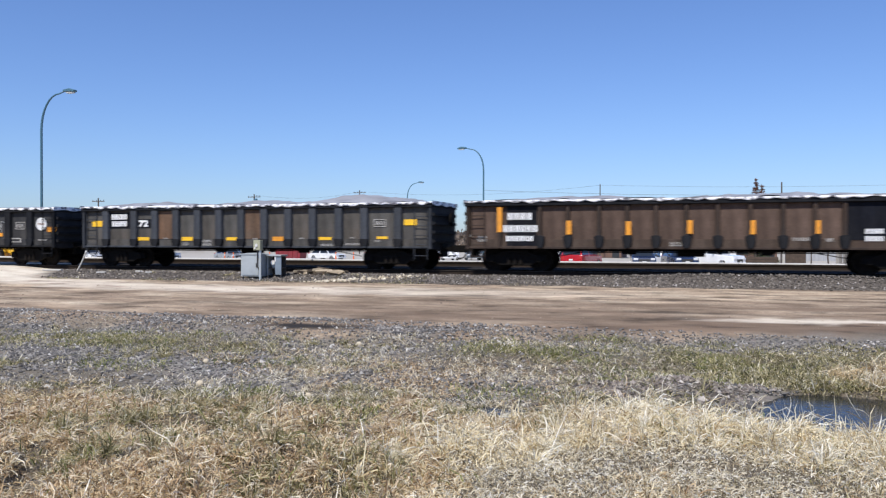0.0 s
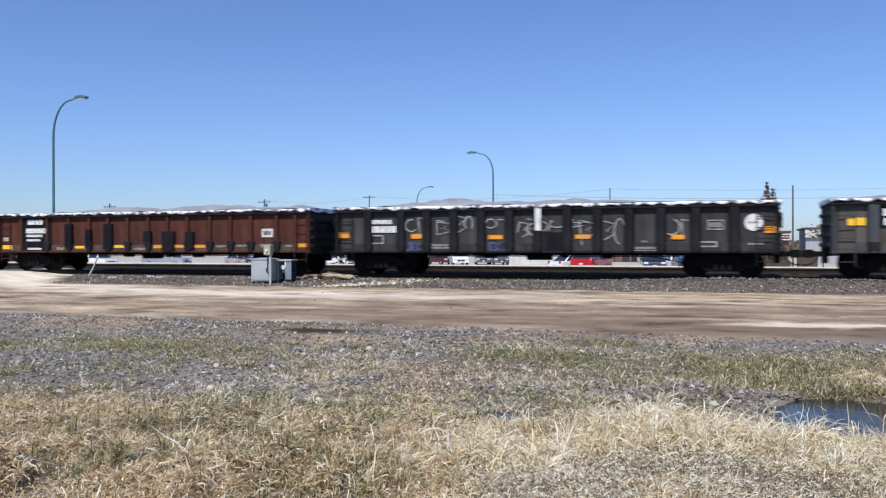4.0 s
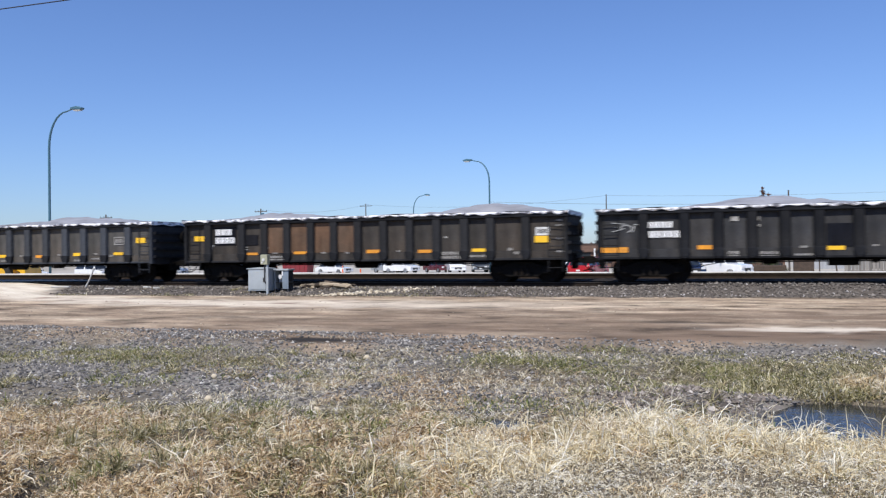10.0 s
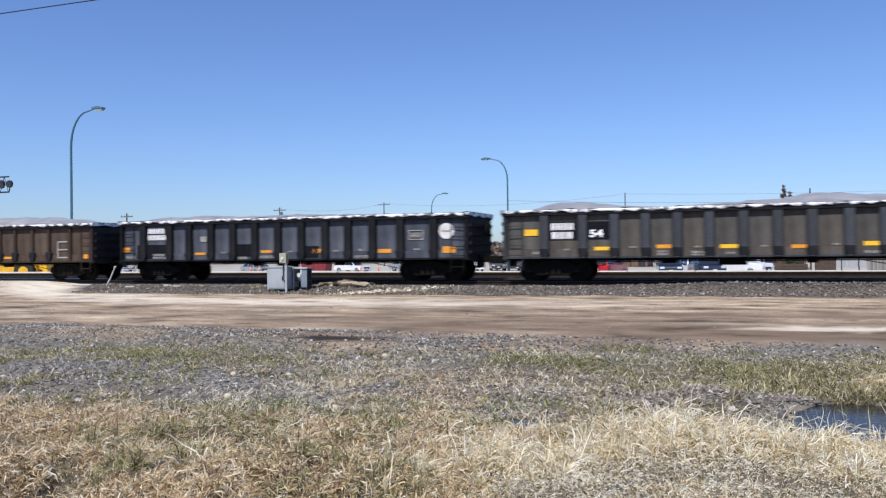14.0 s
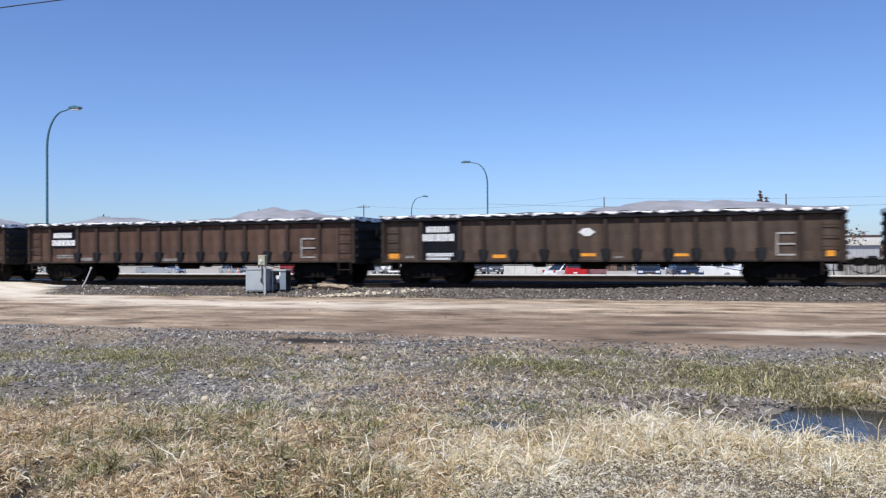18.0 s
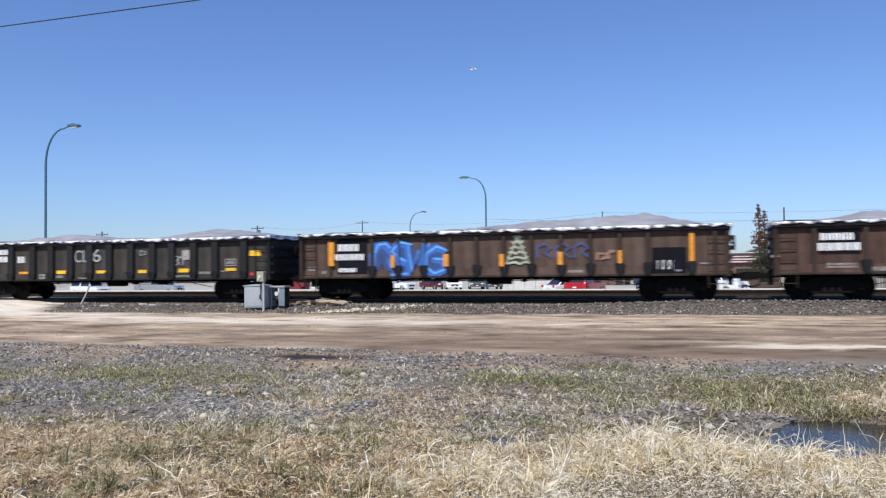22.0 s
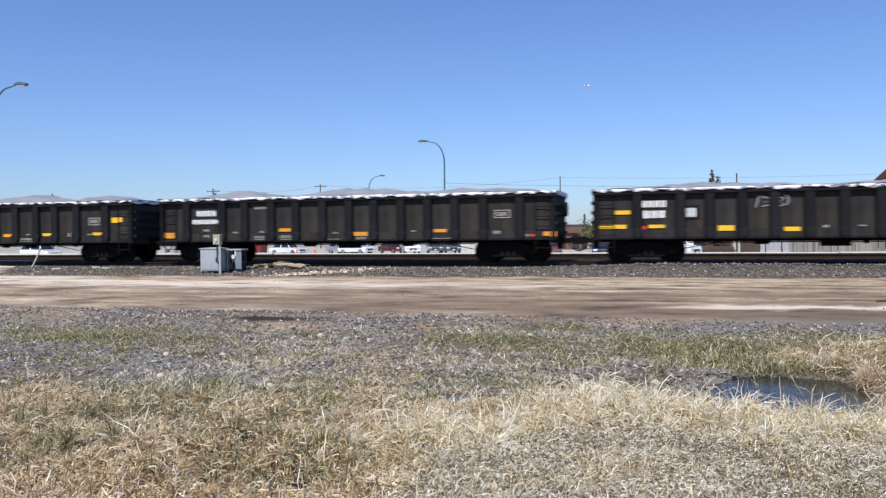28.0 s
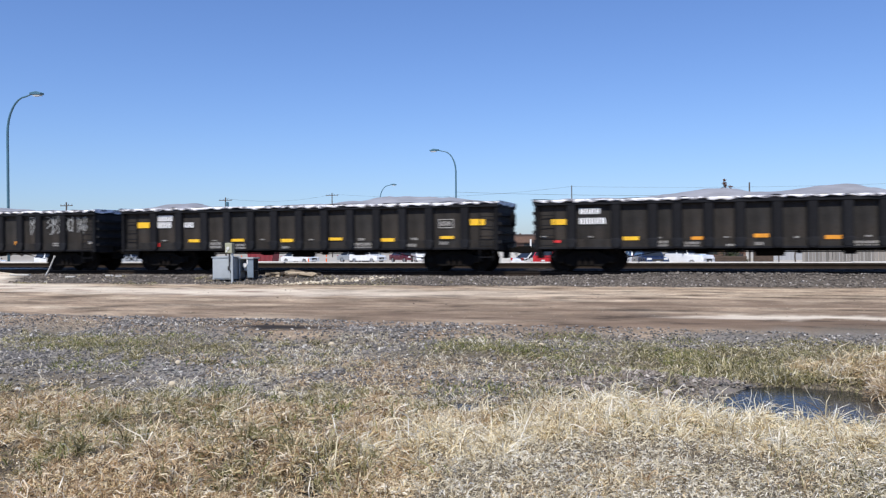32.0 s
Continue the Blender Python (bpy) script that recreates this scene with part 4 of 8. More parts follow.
def disc(c, x, z, w, h):
    rr = (w + h) / 4
    part("emblem", Shape().tube([(x, NEAR - 0.044, z), (x, NEAR, z)], rr, 28), WHITE, c, "plain white disc emblem")
    bars(c, "emblem_bar", x, z, rr * 1.3, rr * 0.2, 1, PEACH, "faded bar across the disc", 0.045)


def diamond(c, x, z, w, h):
    part("emblem", Shape().prism([(x - w / 2, z), (x - w * 0.15, z - h / 2), (x + w * 0.15, z - h / 2), (x + w / 2, z), (x + w * 0.15, z + h / 2), (x - w * 0.15, z + h / 2)], NEAR - 0.04, NEAR), WHITE, c, "plain white diamond emblem")


def ribbon(pts, w, y):
    """One sprayed stroke: a thin band of paint along the points."""
    s = Shape()
    n = len(pts)
    edge = []
    for i, (x, z) in enumerate(pts):
        (xa, za), (xb, zb) = pts[max(i - 1, 0)], pts[min(i + 1, n - 1)]
        d = math.hypot(xb - xa, zb - za) or 1
        k = w / 2 * (1.0 if 0 < i < n - 1 else 0.7)
        edge.append((x - (zb - za) / d * k, z + (xb - xa) / d * k, x + (zb - za) / d * k, z - (xb - xa) / d * k))
    for deep in (0.003, 0.0):
        for xa, za, xb, zb in edge:
            s.v += [(xa, y - deep, za), (xb, y - deep, zb)]
    for i in range(n - 1):
        j, m = 2 * i, 2 * n + 2 * i
        s.f += [(j, j + 1, j + 3, j + 2), (m, m + 2, m + 3, m + 1), (j, j + 2, m + 2, m), (j + 1, m + 1, m + 3, j + 3)]
    return s


def scrawl(c, x, z, w, h, seed, material=None, wide=0.04, strokes=5, label="chalky white sprayed stroke"):
    """Loose sprayed strokes, which spell nothing: bows, uprights and zigzags."""
    r = random.Random(seed)
    for k in range(strokes):
        cx, cz = x + w * ((k + 0.5) / strokes - 0.5), z + r.uniform(-0.1, 0.1) * h
        rx, rz = w / strokes * r.uniform(0.5, 0.9), h * r.uniform(0.3, 0.5)
        if (k + seed) % 3 == 0:
            a0, turn = r.uniform(0, 6.28), r.choice((-1, 1)) * r.uniform(2.6, 5.5)
            pts = [(cx + rx * math.cos(a0 + turn * q / 12), cz + rz * math.sin(a0 + turn * q / 12)) for q in range(13)]
        elif (k + seed) % 3 == 1:
            lean = r.uniform(-0.3, 0.3) * rx
            pts = [(cx - lean, cz - rz), (cx, cz), (cx + lean, cz + rz), (cx + rx, cz + rz * 0.85)]
        else:
            pts = [(cx - rx, cz + rz), (cx + rx, cz + rz * 0.7), (cx - rx * 0.6, cz), (cx + rx, cz - rz * 0.3), (cx - rx, cz - rz)]
        pts = [(px, min(max(pz, SILL_Z + 0.06), TOP_Z - 0.2)) for px, pz in pts]
        part("graffiti", ribbon(pts, wide, NEAR - 0.037 - 0.0008 * k), material or CHALK, c, label)


DEEP_SPRAY = surface("deep_blue_overspray", (0.022, 0.07, 0.24), (0.03, 0.05, 0.12), 0.7, 0, 0.5, 0.6, 0.3)
LIGHT_SPRAY = surface("light_blue_spray", (0.16, 0.42, 0.85), (0.05, 0.2, 0.6), 0.6, 0, 0.5, 0.5, 0.2)


FORMS = (      # arch with legs, double bow, leaning zigzag, open bowl
    ((-0.42, -0.5), (-0.4, 0.1), (-0.22, 0.42), (0.1, 0.46), (0.36, 0.2), (0.3, -0.1), (0.48, -0.48)),
    ((0.42, 0.4), (-0.1, 0.48), (-0.38, 0.22), (-0.1, 0.02), (0.34, -0.12), (0.3, -0.42), (-0.4, -0.46)),
    ((-0.4, 0.44), (-0.24, -0.46), (0.04, 0.2), (0.16, -0.44), (0.44, 0.42)),
    ((0.44, 0.3), (0.05, 0.46), (-0.36, 0.2), (-0.4, -0.25), (-0.05, -0.5), (0.4, -0.34), (0.3, 0.0), (-0.1, 0.02)),
)


def bubble(c, x, z, w, h, y, k):
    """One fat sprayed letter form, mid blue over dark overspray with light edges."""
    form = [(x + u * w, z + v * h) for u, v in FORMS[k % 4]]
    part("graffiti", ribbon([(px * 0.75 + x * 0.25, pz * 0.8 + z * 0.2) for px, pz in form], 0.55 * w, y - 0.001), DEEP_SPRAY, c, "dark blue overspray")
    part("graffiti", ribbon(form, 0.3 * w, y - 0.003), BLUE_SPRAY, c, "bold blue sprayed letter form")
    part("graffiti", ribbon([(px + w * 0.05, pz + h * 0.04) for px, pz in form], 0.08 * w, y - 0.005), LIGHT_SPRAY, c, "light blue sprayed edge")


def blue(c, x, z, w, h):
    for k, dx in enumerate((-0.36, -0.12, 0.1, 0.33)):
        bubble(c, x + dx * w, z + (0.05, -0.03, 0.04, -0.06)[k], w * 0.34, h * (0.85, 1.0, 0.9, 0.8)[k], NEAR - 0.038 - 0.007 * k, k)
    for rx in OWN_RIBS[10]:
        if x - w * 0.46 < rx < x + w * 0.46:
            plate(c, "graffiti", rx, z + 0.1, 0.11, h * 0.75, BLUE_SPRAY, "blue spray over the post", 0.117)


def bluefaint(c, x, z, w, h):
    for k, dx in enumerate((-0.36, 0, 0.34)):
        xx = x + dx * w
        part("graffiti", ribbon([(xx - w * 0.13, z - h * 0.4), (xx - w * 0.14, z + h * 0.2), (xx, z + h * 0.42), (xx + w * 0.12, z + h * 0.15), (xx, z - h * 0.1), (xx + w * 0.14, z - h * 0.4)], 0.12, NEAR - 0.037 - 0.002 * k), FAINT_BLUE, c, "faint blue sprayed letter form")


def pale(c, x, z, w, h):
    for k in range(6):
        q = k / 5
        half = w * (0.16 + 0.3 * q)
        zz = z + h * (0.45 - 0.9 * q)
        part("graffiti", ribbon([(x + half * u, zz + 0.05 * math.sin(u * 6 + k * 2)) for u in (-1, -0.6, -0.2, 0.2, 0.6, 1)], 0.085, NEAR - 0.037 - 0.001 * k), PALE_SPRAY, c, "pale green-white sprayed stroke")
    for u in (-1, 1):
        part("graffiti", ribbon([(x, z + h * 0.48), (x + u * w * 0.2, z), (x + u * w * 0.42, z - h * 0.45)], 0.06, NEAR - 0.045), PALE_SPRAY, c, "pale green-white sprayed stroke")


def peach(c, x, z, w, h):
    scrawl(c, x, z, w, h, 31, PEACH, 0.12, 3, "faded peach sprayed stroke")


def digits(c, x, z, w, h, text):
    cu = bpy.data.curves.new("text", "FONT")
    cu.body, cu.size, cu.extrude, cu.align_x, cu.align_y = text, h * 1.35, 0.003, "CENTER", "CENTER"
    cu.offset = 0.012 if text.isdigit() and len(text) == 2 else 0.0
    ob = bpy.data.objects.new("text", cu)
    scene.collection.objects.link(ob)
    me = bpy.data.meshes.new_from_object(ob.evaluated_get(bpy.context.evaluated_depsgraph_get()))
    bpy.data.objects.remove(ob)
    width = max(v.co.x for v in me.vertices) - min(v.co.x for v in me.vertices)
    m = Matrix.Translation((x, NEAR - 0.048, z)) @ Matrix.Rotation(radians(90), 4, "X") @ Matrix.Diagonal((w / width, 1, 1, 1))
    me.transform(m)
    me.materials.clear()
    part("number" if text.isdigit() and len(text) == 2 else "graffiti", me, LETTER if text.isdigit() and len(text) == 2 else CHALK, c, "white number %s" % text if text.isdigit() and len(text) == 2 else "chalked tag %s" % text)



orange(W[0], -6.83, 1.91, 0.19, 0.92)
patch(W[0], -6.02, 1.78, 1.12, 1.65)
letters(W[0], -6.07, 2.03, 0.93, 0.25, 1)
letters(W[0], -6.05, 1.58, 1.31, 0.25, 1)
letters(W[0], -6.08, 1.22, 1.03, 0.19, 1)
orange(W[0], -4.28, 1.61, 0.18, 0.49)
orange(W[0], -2.19, 1.58, 0.18, 0.48)
orange(W[0], -0.13, 1.61, 0.17, 0.46)
orange(W[0], 1.89, 1.59, 0.16, 0.47)
orange(W[0], 3.88, 1.59, 0.15, 0.44)
patch(W[0], 5.35, 1.80, 1.18, 1.27)
letters(W[0], 5.55, 1.45, 0.55, 0.16, 1)
letters(W[0], 5.55, 1.21, 0.55, 0.16, 1)
stencil(W[0], -7.99, 1.32, 0.18, 0.11)
stencil(W[0], -7.51, 1.21, 0.35, 0.21)
stencil(W[0], 3.37, 1.19, 0.53, 0.11)
stencil(W[0], -0.57, 1.02, 0.47, 0.14)
stencil(W[0], 4.24, 1.17, 0.24, 0.11)
yellow(W[1], -7.39, 1.87, 0.53, 0.25)
patch(W[1], -6.13, 2.00, 1.18, 0.64)
letters(W[1], -6.20, 2.16, 0.83, 0.23, 1)
letters(W[1], -6.19, 1.86, 0.80, 0.23, 1)
patch(W[1], -4.95, 1.87, 0.91, 0.36)
digits(W[1], -4.96, 1.85, 0.48, 0.27, "72")
yellow(W[1], -4.96, 1.21, 0.56, 0.14)
yellow(W[1], -2.77, 1.21, 0.53, 0.16)
yellow(W[1], -0.61, 1.21, 0.51, 0.13)
orange(W[1], 1.54, 1.21, 0.49, 0.17)
yellow(W[1], 3.65, 1.22, 0.54, 0.12)
yellow(W[1], 6.09, 1.25, 0.45, 0.10)
stencil(W[1], -2.85, 1.00, 0.34, 0.13)
stencil(W[1], -1.81, 1.04, 0.48, 0.26)
stencil(W[1], 3.74, 0.96, 0.53, 0.10)
stencil(W[1], 4.83, 1.00, 0.63, 0.08)
outline(W[1], 5.99, 1.82, 0.53, 0.30)
yellow(W[1], 7.26, 1.84, 0.52, 0.22)
stencil(W[1], -3.83, 1.23, 0.25, 0.04)
stencil(W[1], 0.50, 1.21, 0.23, 0.06)
stencil(W[1], 2.62, 1.23, 0.22, 0.06)
stencil(W[1], 4.83, 1.25, 0.21, 0.04)
stencil(W[1], 5.90, 1.12, 0.25, 0.08)
blotrust(W[1], -3.80, 1.97, 0.83, 0.89)
blotrust(W[1], 0.44, 1.91, 0.82, 0.86)
orange(W[2], -7.83, 1.54, 0.50, 0.23)
letters(W[2], -6.16, 2.04, 0.84, 0.16, 1)
letters(W[2], -6.11, 1.75, 1.15, 0.25, 1)
ring(W[2], -6.39, 1.36, 0.56, 0.34)
orange(W[2], -4.75, 1.48, 0.42, 0.18)
orange(W[2], -1.62, 1.43, 0.54, 0.15)
orange(W[2], 1.62, 1.43, 0.55, 0.15)
orange(W[2], 4.89, 1.40, 0.43, 0.16)
post(W[2], 0.01, 2.10, 0.22, 0.88)
stencil(W[2], -3.70, 1.09, 0.85, 0.18)
outline(W[2], 6.12, 1.81, 0.54, 0.34)
disc(W[2], 7.33, 1.88, 0.60, 0.55)
orange(W[2], 7.91, 1.63, 0.48, 0.22)
stencil(W[2], 7.40, 1.16, 0.50, 0.06)
ring(W[2], 5.89, 1.15, 0.56, 0.20)
stencil(W[2], 3.76, 0.97, 0.84, 0.19)
stencil(W[2], 3.75, 1.25, 0.19, 0.06)
scrawl(W[2], -4.80, 1.93, 0.62, 0.63, 18, strokes=2)
scrawl(W[2], -3.74, 1.78, 0.71, 0.67, 19, strokes=2)
scrawl(W[2], -2.78, 1.86, 0.50, 0.70, 20, strokes=2)
scrawl(W[2], -1.67, 1.96, 0.51, 0.39, 21, strokes=2)
scrawl(W[2], -0.46, 1.73, 0.84, 0.64, 22, strokes=3)
scrawl(W[2], 0.12, 1.85, 0.90, 0.43, 23, strokes=3)
scrawl(W[2], 1.02, 1.87, 1.00, 0.34, 24, strokes=3)
scrawl(W[2], 1.71, 1.59, 0.70, 0.97, 25, strokes=2)
scrawl(W[2], 2.74, 1.59, 0.70, 0.98, 26, strokes=2)
scrawl(W[2], 4.85, 1.74, 0.71, 0.55, 27, strokes=2)
scrawl(W[2], -4.92, 1.08, 0.60, 0.34, 27, FAINT_BLUE, 0.1, 3, "faint blue sprayed stroke")
scrawl(W[2], -1.60, 1.09, 0.68, 0.39, 28, FAINT_BLUE, 0.1, 3, "faint blue sprayed stroke")
patch(W[2], 0.69, 1.19, 1.00, 0.81)
yellow(W[3], -7.62, 1.07, 0.55, 0.22)
patch(W[3], -5.86, 1.71, 1.68, 1.58)
letters(W[3], -5.93, 2.22, 0.90, 0.22, 1)
letters(W[3], -5.83, 1.83, 1.29, 0.22, 1)
letters(W[3], -5.99, 1.60, 0.92, 0.11, 1)
letters(W[3], -6.04, 1.40, 0.79, 0.09, 1)
letters(W[3], -5.99, 1.01, 0.79, 0.09, 1)
yellow(W[3], -3.43, 1.08, 0.50, 0.11)
yellow(W[3], -1.25, 1.11, 0.56, 0.12)
orange(W[3], 0.79, 1.10, 0.48, 0.14)
orange(W[3], 1.88, 1.11, 0.49, 0.12)
orange(W[3], 2.91, 1.11, 0.52, 0.12)
sign(W[3], 6.15, 1.65, 0.51, 0.34)
orange(W[3], 7.82, 1.14, 0.48, 0.15)
blot(W[3], -4.00, 1.58, 0.40, 1.06)
blot(W[3], -2.90, 1.48, 0.30, 0.77)
blot(W[3], -1.83, 1.54, 0.46, 1.10)
blot(W[3], 0.26, 1.53, 0.40, 0.47)
blot(W[3], 1.34, 1.34, 0.63, 0.82)
blot(W[3], 2.42, 1.36, 0.42, 0.73)
stencil(W[3], -4.49, 1.02, 0.40, 0.11)
stencil(W[3], -0.18, 1.00, 0.61, 0.10)
stencil(W[3], 3.96, 1.11, 0.47, 0.08)
stencil(W[3], 4.93, 1.13, 0.47, 0.08)
stencil(W[3], 6.14, 1.13, 0.62, 0.13)
stencil(W[3], 7.15, 1.12, 0.28, 0.07)
smear(W[3], -7.70, 1.45, 0.36, 0.26)
orange(W[4], -7.56, 1.17, 0.97, 0.19)
letters(W[4], -5.96, 2.03, 0.89, 0.21, 1)
letters(W[4], -5.91, 1.70, 1.31, 0.23, 1)
orange(W[4], -4.51, 1.23, 0.48, 0.14)
yellow(W[4], -0.44, 1.16, 0.52, 0.13)
orange(W[4], 3.03, 1.20, 0.46, 0.15)
stencil(W[4], -2.45, 0.96, 0.59, 0.22)
stencil(W[4], -3.57, 0.98, 0.37, 0.22)
stencil(W[4], -1.39, 0.93, 0.57, 0.11)
stencil(W[4], 3.99, 0.97, 0.85, 0.19)
stencil(W[4], 5.07, 1.02, 0.63, 0.08)
stencil(W[4], 5.89, 1.10, 0.31, 0.08)
smear(W[4], 6.41, 1.13, 0.49, 0.26)
stencil(W[4], 6.79, 1.08, 0.20, 0.08)
outline(W[4], 7.51, 1.82, 0.57, 0.36)
orange(W[4], 7.52, 1.25, 0.85, 0.14)
stencil(W[4], 8.07, 1.29, 0.21, 0.10)
tag(W[4], 7.37, 1.08, 0.24, 0.08)
stencil(W[4], -1.39, 1.21, 0.24, 0.07)
stencil(W[4], 0.73, 1.23, 0.21, 0.06)
stencil(W[4], 1.90, 1.20, 0.18, 0.06)
stencil(W[4], 5.05, 1.24, 0.21, 0.06)
scrawl(W[4], -7.13, 1.94, 0.80, 0.33, 23, strokes=3)
stencil(W[4], -2.80, 2.17, 0.17, 0.13)
stencil(W[4], -2.80, 1.94, 0.17, 0.09)
smear(W[4], -3.54, 2.18, 0.30, 0.22)
patch(W[4], -0.19, 1.58, 1.05, 0.76)
yellow(W[5], -7.41, 1.85, 0.54, 0.21)
patch(W[5], -6.18, 1.93, 1.03, 0.72)
letters(W[5], -6.21, 2.10, 0.81, 0.25, 1)
letters(W[5], -6.15, 1.76, 0.94, 0.25, 1)
patch(W[5], -4.89, 1.76, 0.59, 0.42)
orange(W[5], -4.89, 1.19, 0.49, 0.09)
orange(W[5], -2.68, 1.21, 0.59, 0.11)
orange(W[5], 0.50, 1.23, 0.55, 0.13)
orange(W[5], 2.64, 1.21, 0.53, 0.12)
yellow(W[5], 4.78, 1.23, 0.52, 0.12)
stencil(W[5], -3.78, 0.99, 0.75, 0.22)
stencil(W[5], 3.68, 1.05, 0.91, 0.27)
stencil(W[5], 4.78, 1.01, 0.69, 0.08)
sign(W[5], 7.20, 1.89, 0.51, 0.30)
yellow(W[5], 7.18, 1.60, 0.53, 0.24)
tag(W[5], 6.51, 1.08, 0.21, 0.10)
stencil(W[5], 6.00, 1.25, 0.20, 0.10)
stencil(W[5], 6.24, 1.11, 0.21, 0.10)
stencil(W[5], -3.82, 1.21, 0.24, 0.04)
stencil(W[5], -1.64, 1.20, 0.23, 0.06)
stencil(W[5], -0.60, 1.19, 0.20, 0.06)
stencil(W[5], 1.58, 1.23, 0.17, 0.06)
stencil(W[5], 3.50, 1.73, 0.17, 0.06)
scrawl(W[5], -6.92, 1.39, 0.38, 0.32, 24, strokes=2)
scrawl(W[5], -5.41, 1.38, 0.50, 0.31, 25, strokes=2)
scrawl(W[5], -4.31, 1.37, 0.36, 0.31, 26, strokes=2)
blotrust(W[5], -3.79, 2.03, 0.67, 0.88)
blotrust(W[5], -2.72, 2.01, 0.73, 0.88)
blotrust(W[5], -1.67, 1.99, 0.66, 0.87)
blotrust(W[5], -0.64, 1.97, 0.70, 0.86)
stencil(W[5], 7.85, 2.28, 0.28, 0.06)
stencil(W[5], 7.84, 2.09, 0.28, 0.06)
stencil(W[5], 7.84, 1.62, 0.28, 0.06)
stencil(W[5], 7.84, 1.15, 0.28, 0.06)
yellow(W[6], -7.08, 1.80, 0.50, 0.23)
patch(W[6], -5.83, 1.86, 1.15, 0.65)
letters(W[6], -5.90, 2.00, 0.86, 0.25, 1)
letters(W[6], -5.90, 1.68, 0.81, 0.25, 1)
patch(W[6], -4.59, 1.85, 0.93, 0.62)
digits(W[6], -4.70, 1.72, 0.48, 0.26, "54")
yellow(W[6], -4.49, 1.19, 0.57, 0.13)
orange(W[6], -2.37, 1.24, 0.50, 0.13)
yellow(W[6], -0.23, 1.22, 0.57, 0.13)
orange(W[6], 1.95, 1.19, 0.48, 0.12)
yellow(W[6], 4.10, 1.26, 0.49, 0.14)
yellow(W[6], 6.30, 1.27, 0.51, 0.12)
outline(W[6], 6.35, 1.83, 0.52, 0.35)
yellow(W[6], 7.49, 1.83, 0.49, 0.23)
stencil(W[6], -3.42, 1.23, 0.26, 0.04)
stencil(W[6], -1.24, 1.22, 0.22, 0.06)
stencil(W[6], 0.87, 1.22, 0.21, 0.06)
stencil(W[6], 3.05, 1.25, 0.20, 0.06)
stencil(W[6], 5.10, 1.27, 0.21, 0.06)
stencil(W[6], -5.76, 1.17, 0.22, 0.07)
stencil(W[6], -6.88, 1.06, 0.32, 0.09)
stencil(W[6], -1.19, 0.99, 0.51, 0.17)
stencil(W[6], -2.40, 1.02, 0.39, 0.17)
stencil(W[6], -0.19, 1.00, 0.30, 0.06)
stencil(W[6], 4.14, 0.99, 0.53, 0.08)
stencil(W[6], 5.18, 1.06, 0.66, 0.08)
stencil(W[6], 5.93, 1.18, 0.23, 0.08)
orange(W[7], -7.90, 1.37, 0.49, 0.22)
stencil(W[7], -7.60, 1.04, 0.52, 0.10)
stencil(W[7], -5.95, 1.08, 0.91, 0.21)
letters(W[7], -6.20, 2.19, 0.89, 0.24, 1)
letters(W[7], -6.11, 1.89, 1.08, 0.21, 1)
smear(W[7], -3.78, 1.79, 0.37, 0.32)
orange(W[7], -3.95, 1.17, 0.53, 0.09)
orange(W[7], -0.69, 1.23, 0.52, 0.11)
orange(W[7], 1.71, 1.23, 0.54, 0.17)
orange(W[7], 4.66, 1.20, 0.55, 0.15)
outline(W[7], 5.99, 1.80, 0.60, 0.38)
disc(W[7], 7.24, 1.93, 0.66, 0.55)
orange(W[7], 7.33, 1.22, 0.52, 0.25)
patch(W[7], -1.75, 1.29, 0.88, 0.52)
patch(W[7], 1.39, 1.19, 0.71, 0.48)
patch(W[7], -6.38, 1.27, 1.78, 0.62)
stencil(W[7], -2.77, 1.21, 0.26, 0.07)
stencil(W[7], 0.44, 1.22, 0.22, 0.07)
stencil(W[7], 2.54, 1.23, 0.23, 0.07)
stencil(W[7], 3.64, 1.25, 0.23, 0.09)
stencil(W[7], 6.01, 1.25, 0.26, 0.06)
stencil(W[7], -1.83, 0.97, 0.43, 0.11)
stencil(W[7], -0.61, 1.01, 0.74, 0.11)
stencil(W[7], 3.71, 0.96, 0.68, 0.15)
patch(W[8], -5.83, 1.68, 1.64, 1.67)
letters(W[8], -5.84, 2.09, 0.93, 0.22, 1)
letters(W[8], -5.82, 1.78, 1.30, 0.27, 1)
letters(W[8], -5.77, 1.13, 1.08, 0.13, 1)
letters(W[8], -5.84, 0.98, 0.93, 0.09, 1)
orange(W[8], -7.62, 1.07, 0.46, 0.23)
stencil(W[8], -6.98, 1.05, 0.35, 0.09)
orange(W[8], -3.46, 1.06, 0.49, 0.13)
orange(W[8], -0.19, 1.10, 0.52, 0.11)
diamond(W[8], -0.24, 1.91, 0.59, 0.29)
stencil(W[8], 0.87, 1.01, 0.32, 0.06)
orange(W[8], 3.00, 1.08, 0.47, 0.10)
hook(W[8], 6.31, 1.43, 0.58, 0.78)
orange(W[8], 7.67, 1.11, 0.25, 0.19)
patch(W[9], -6.13, 1.93, 1.24, 0.79)
letters(W[9], -6.19, 2.08, 1.02, 0.23, 1)
letters(W[9], -6.13, 1.75, 1.30, 0.25, 1)
stencil(W[9], -8.07, 1.47, 0.26, 0.09)
stencil(W[9], -6.08, 1.14, 0.91, 0.16)
stencil(W[9], -4.88, 1.02, 0.62, 0.13)
stencil(W[9], -0.51, 0.97, 0.75, 0.13)
hook(W[9], 6.06, 1.43, 0.64, 0.80)
orange(W[10], -6.73, 1.81, 0.24, 0.94)
patch(W[10], -5.86, 1.85, 1.27, 1.66)
letters(W[10], -6.00, 2.05, 0.92, 0.27, 1)
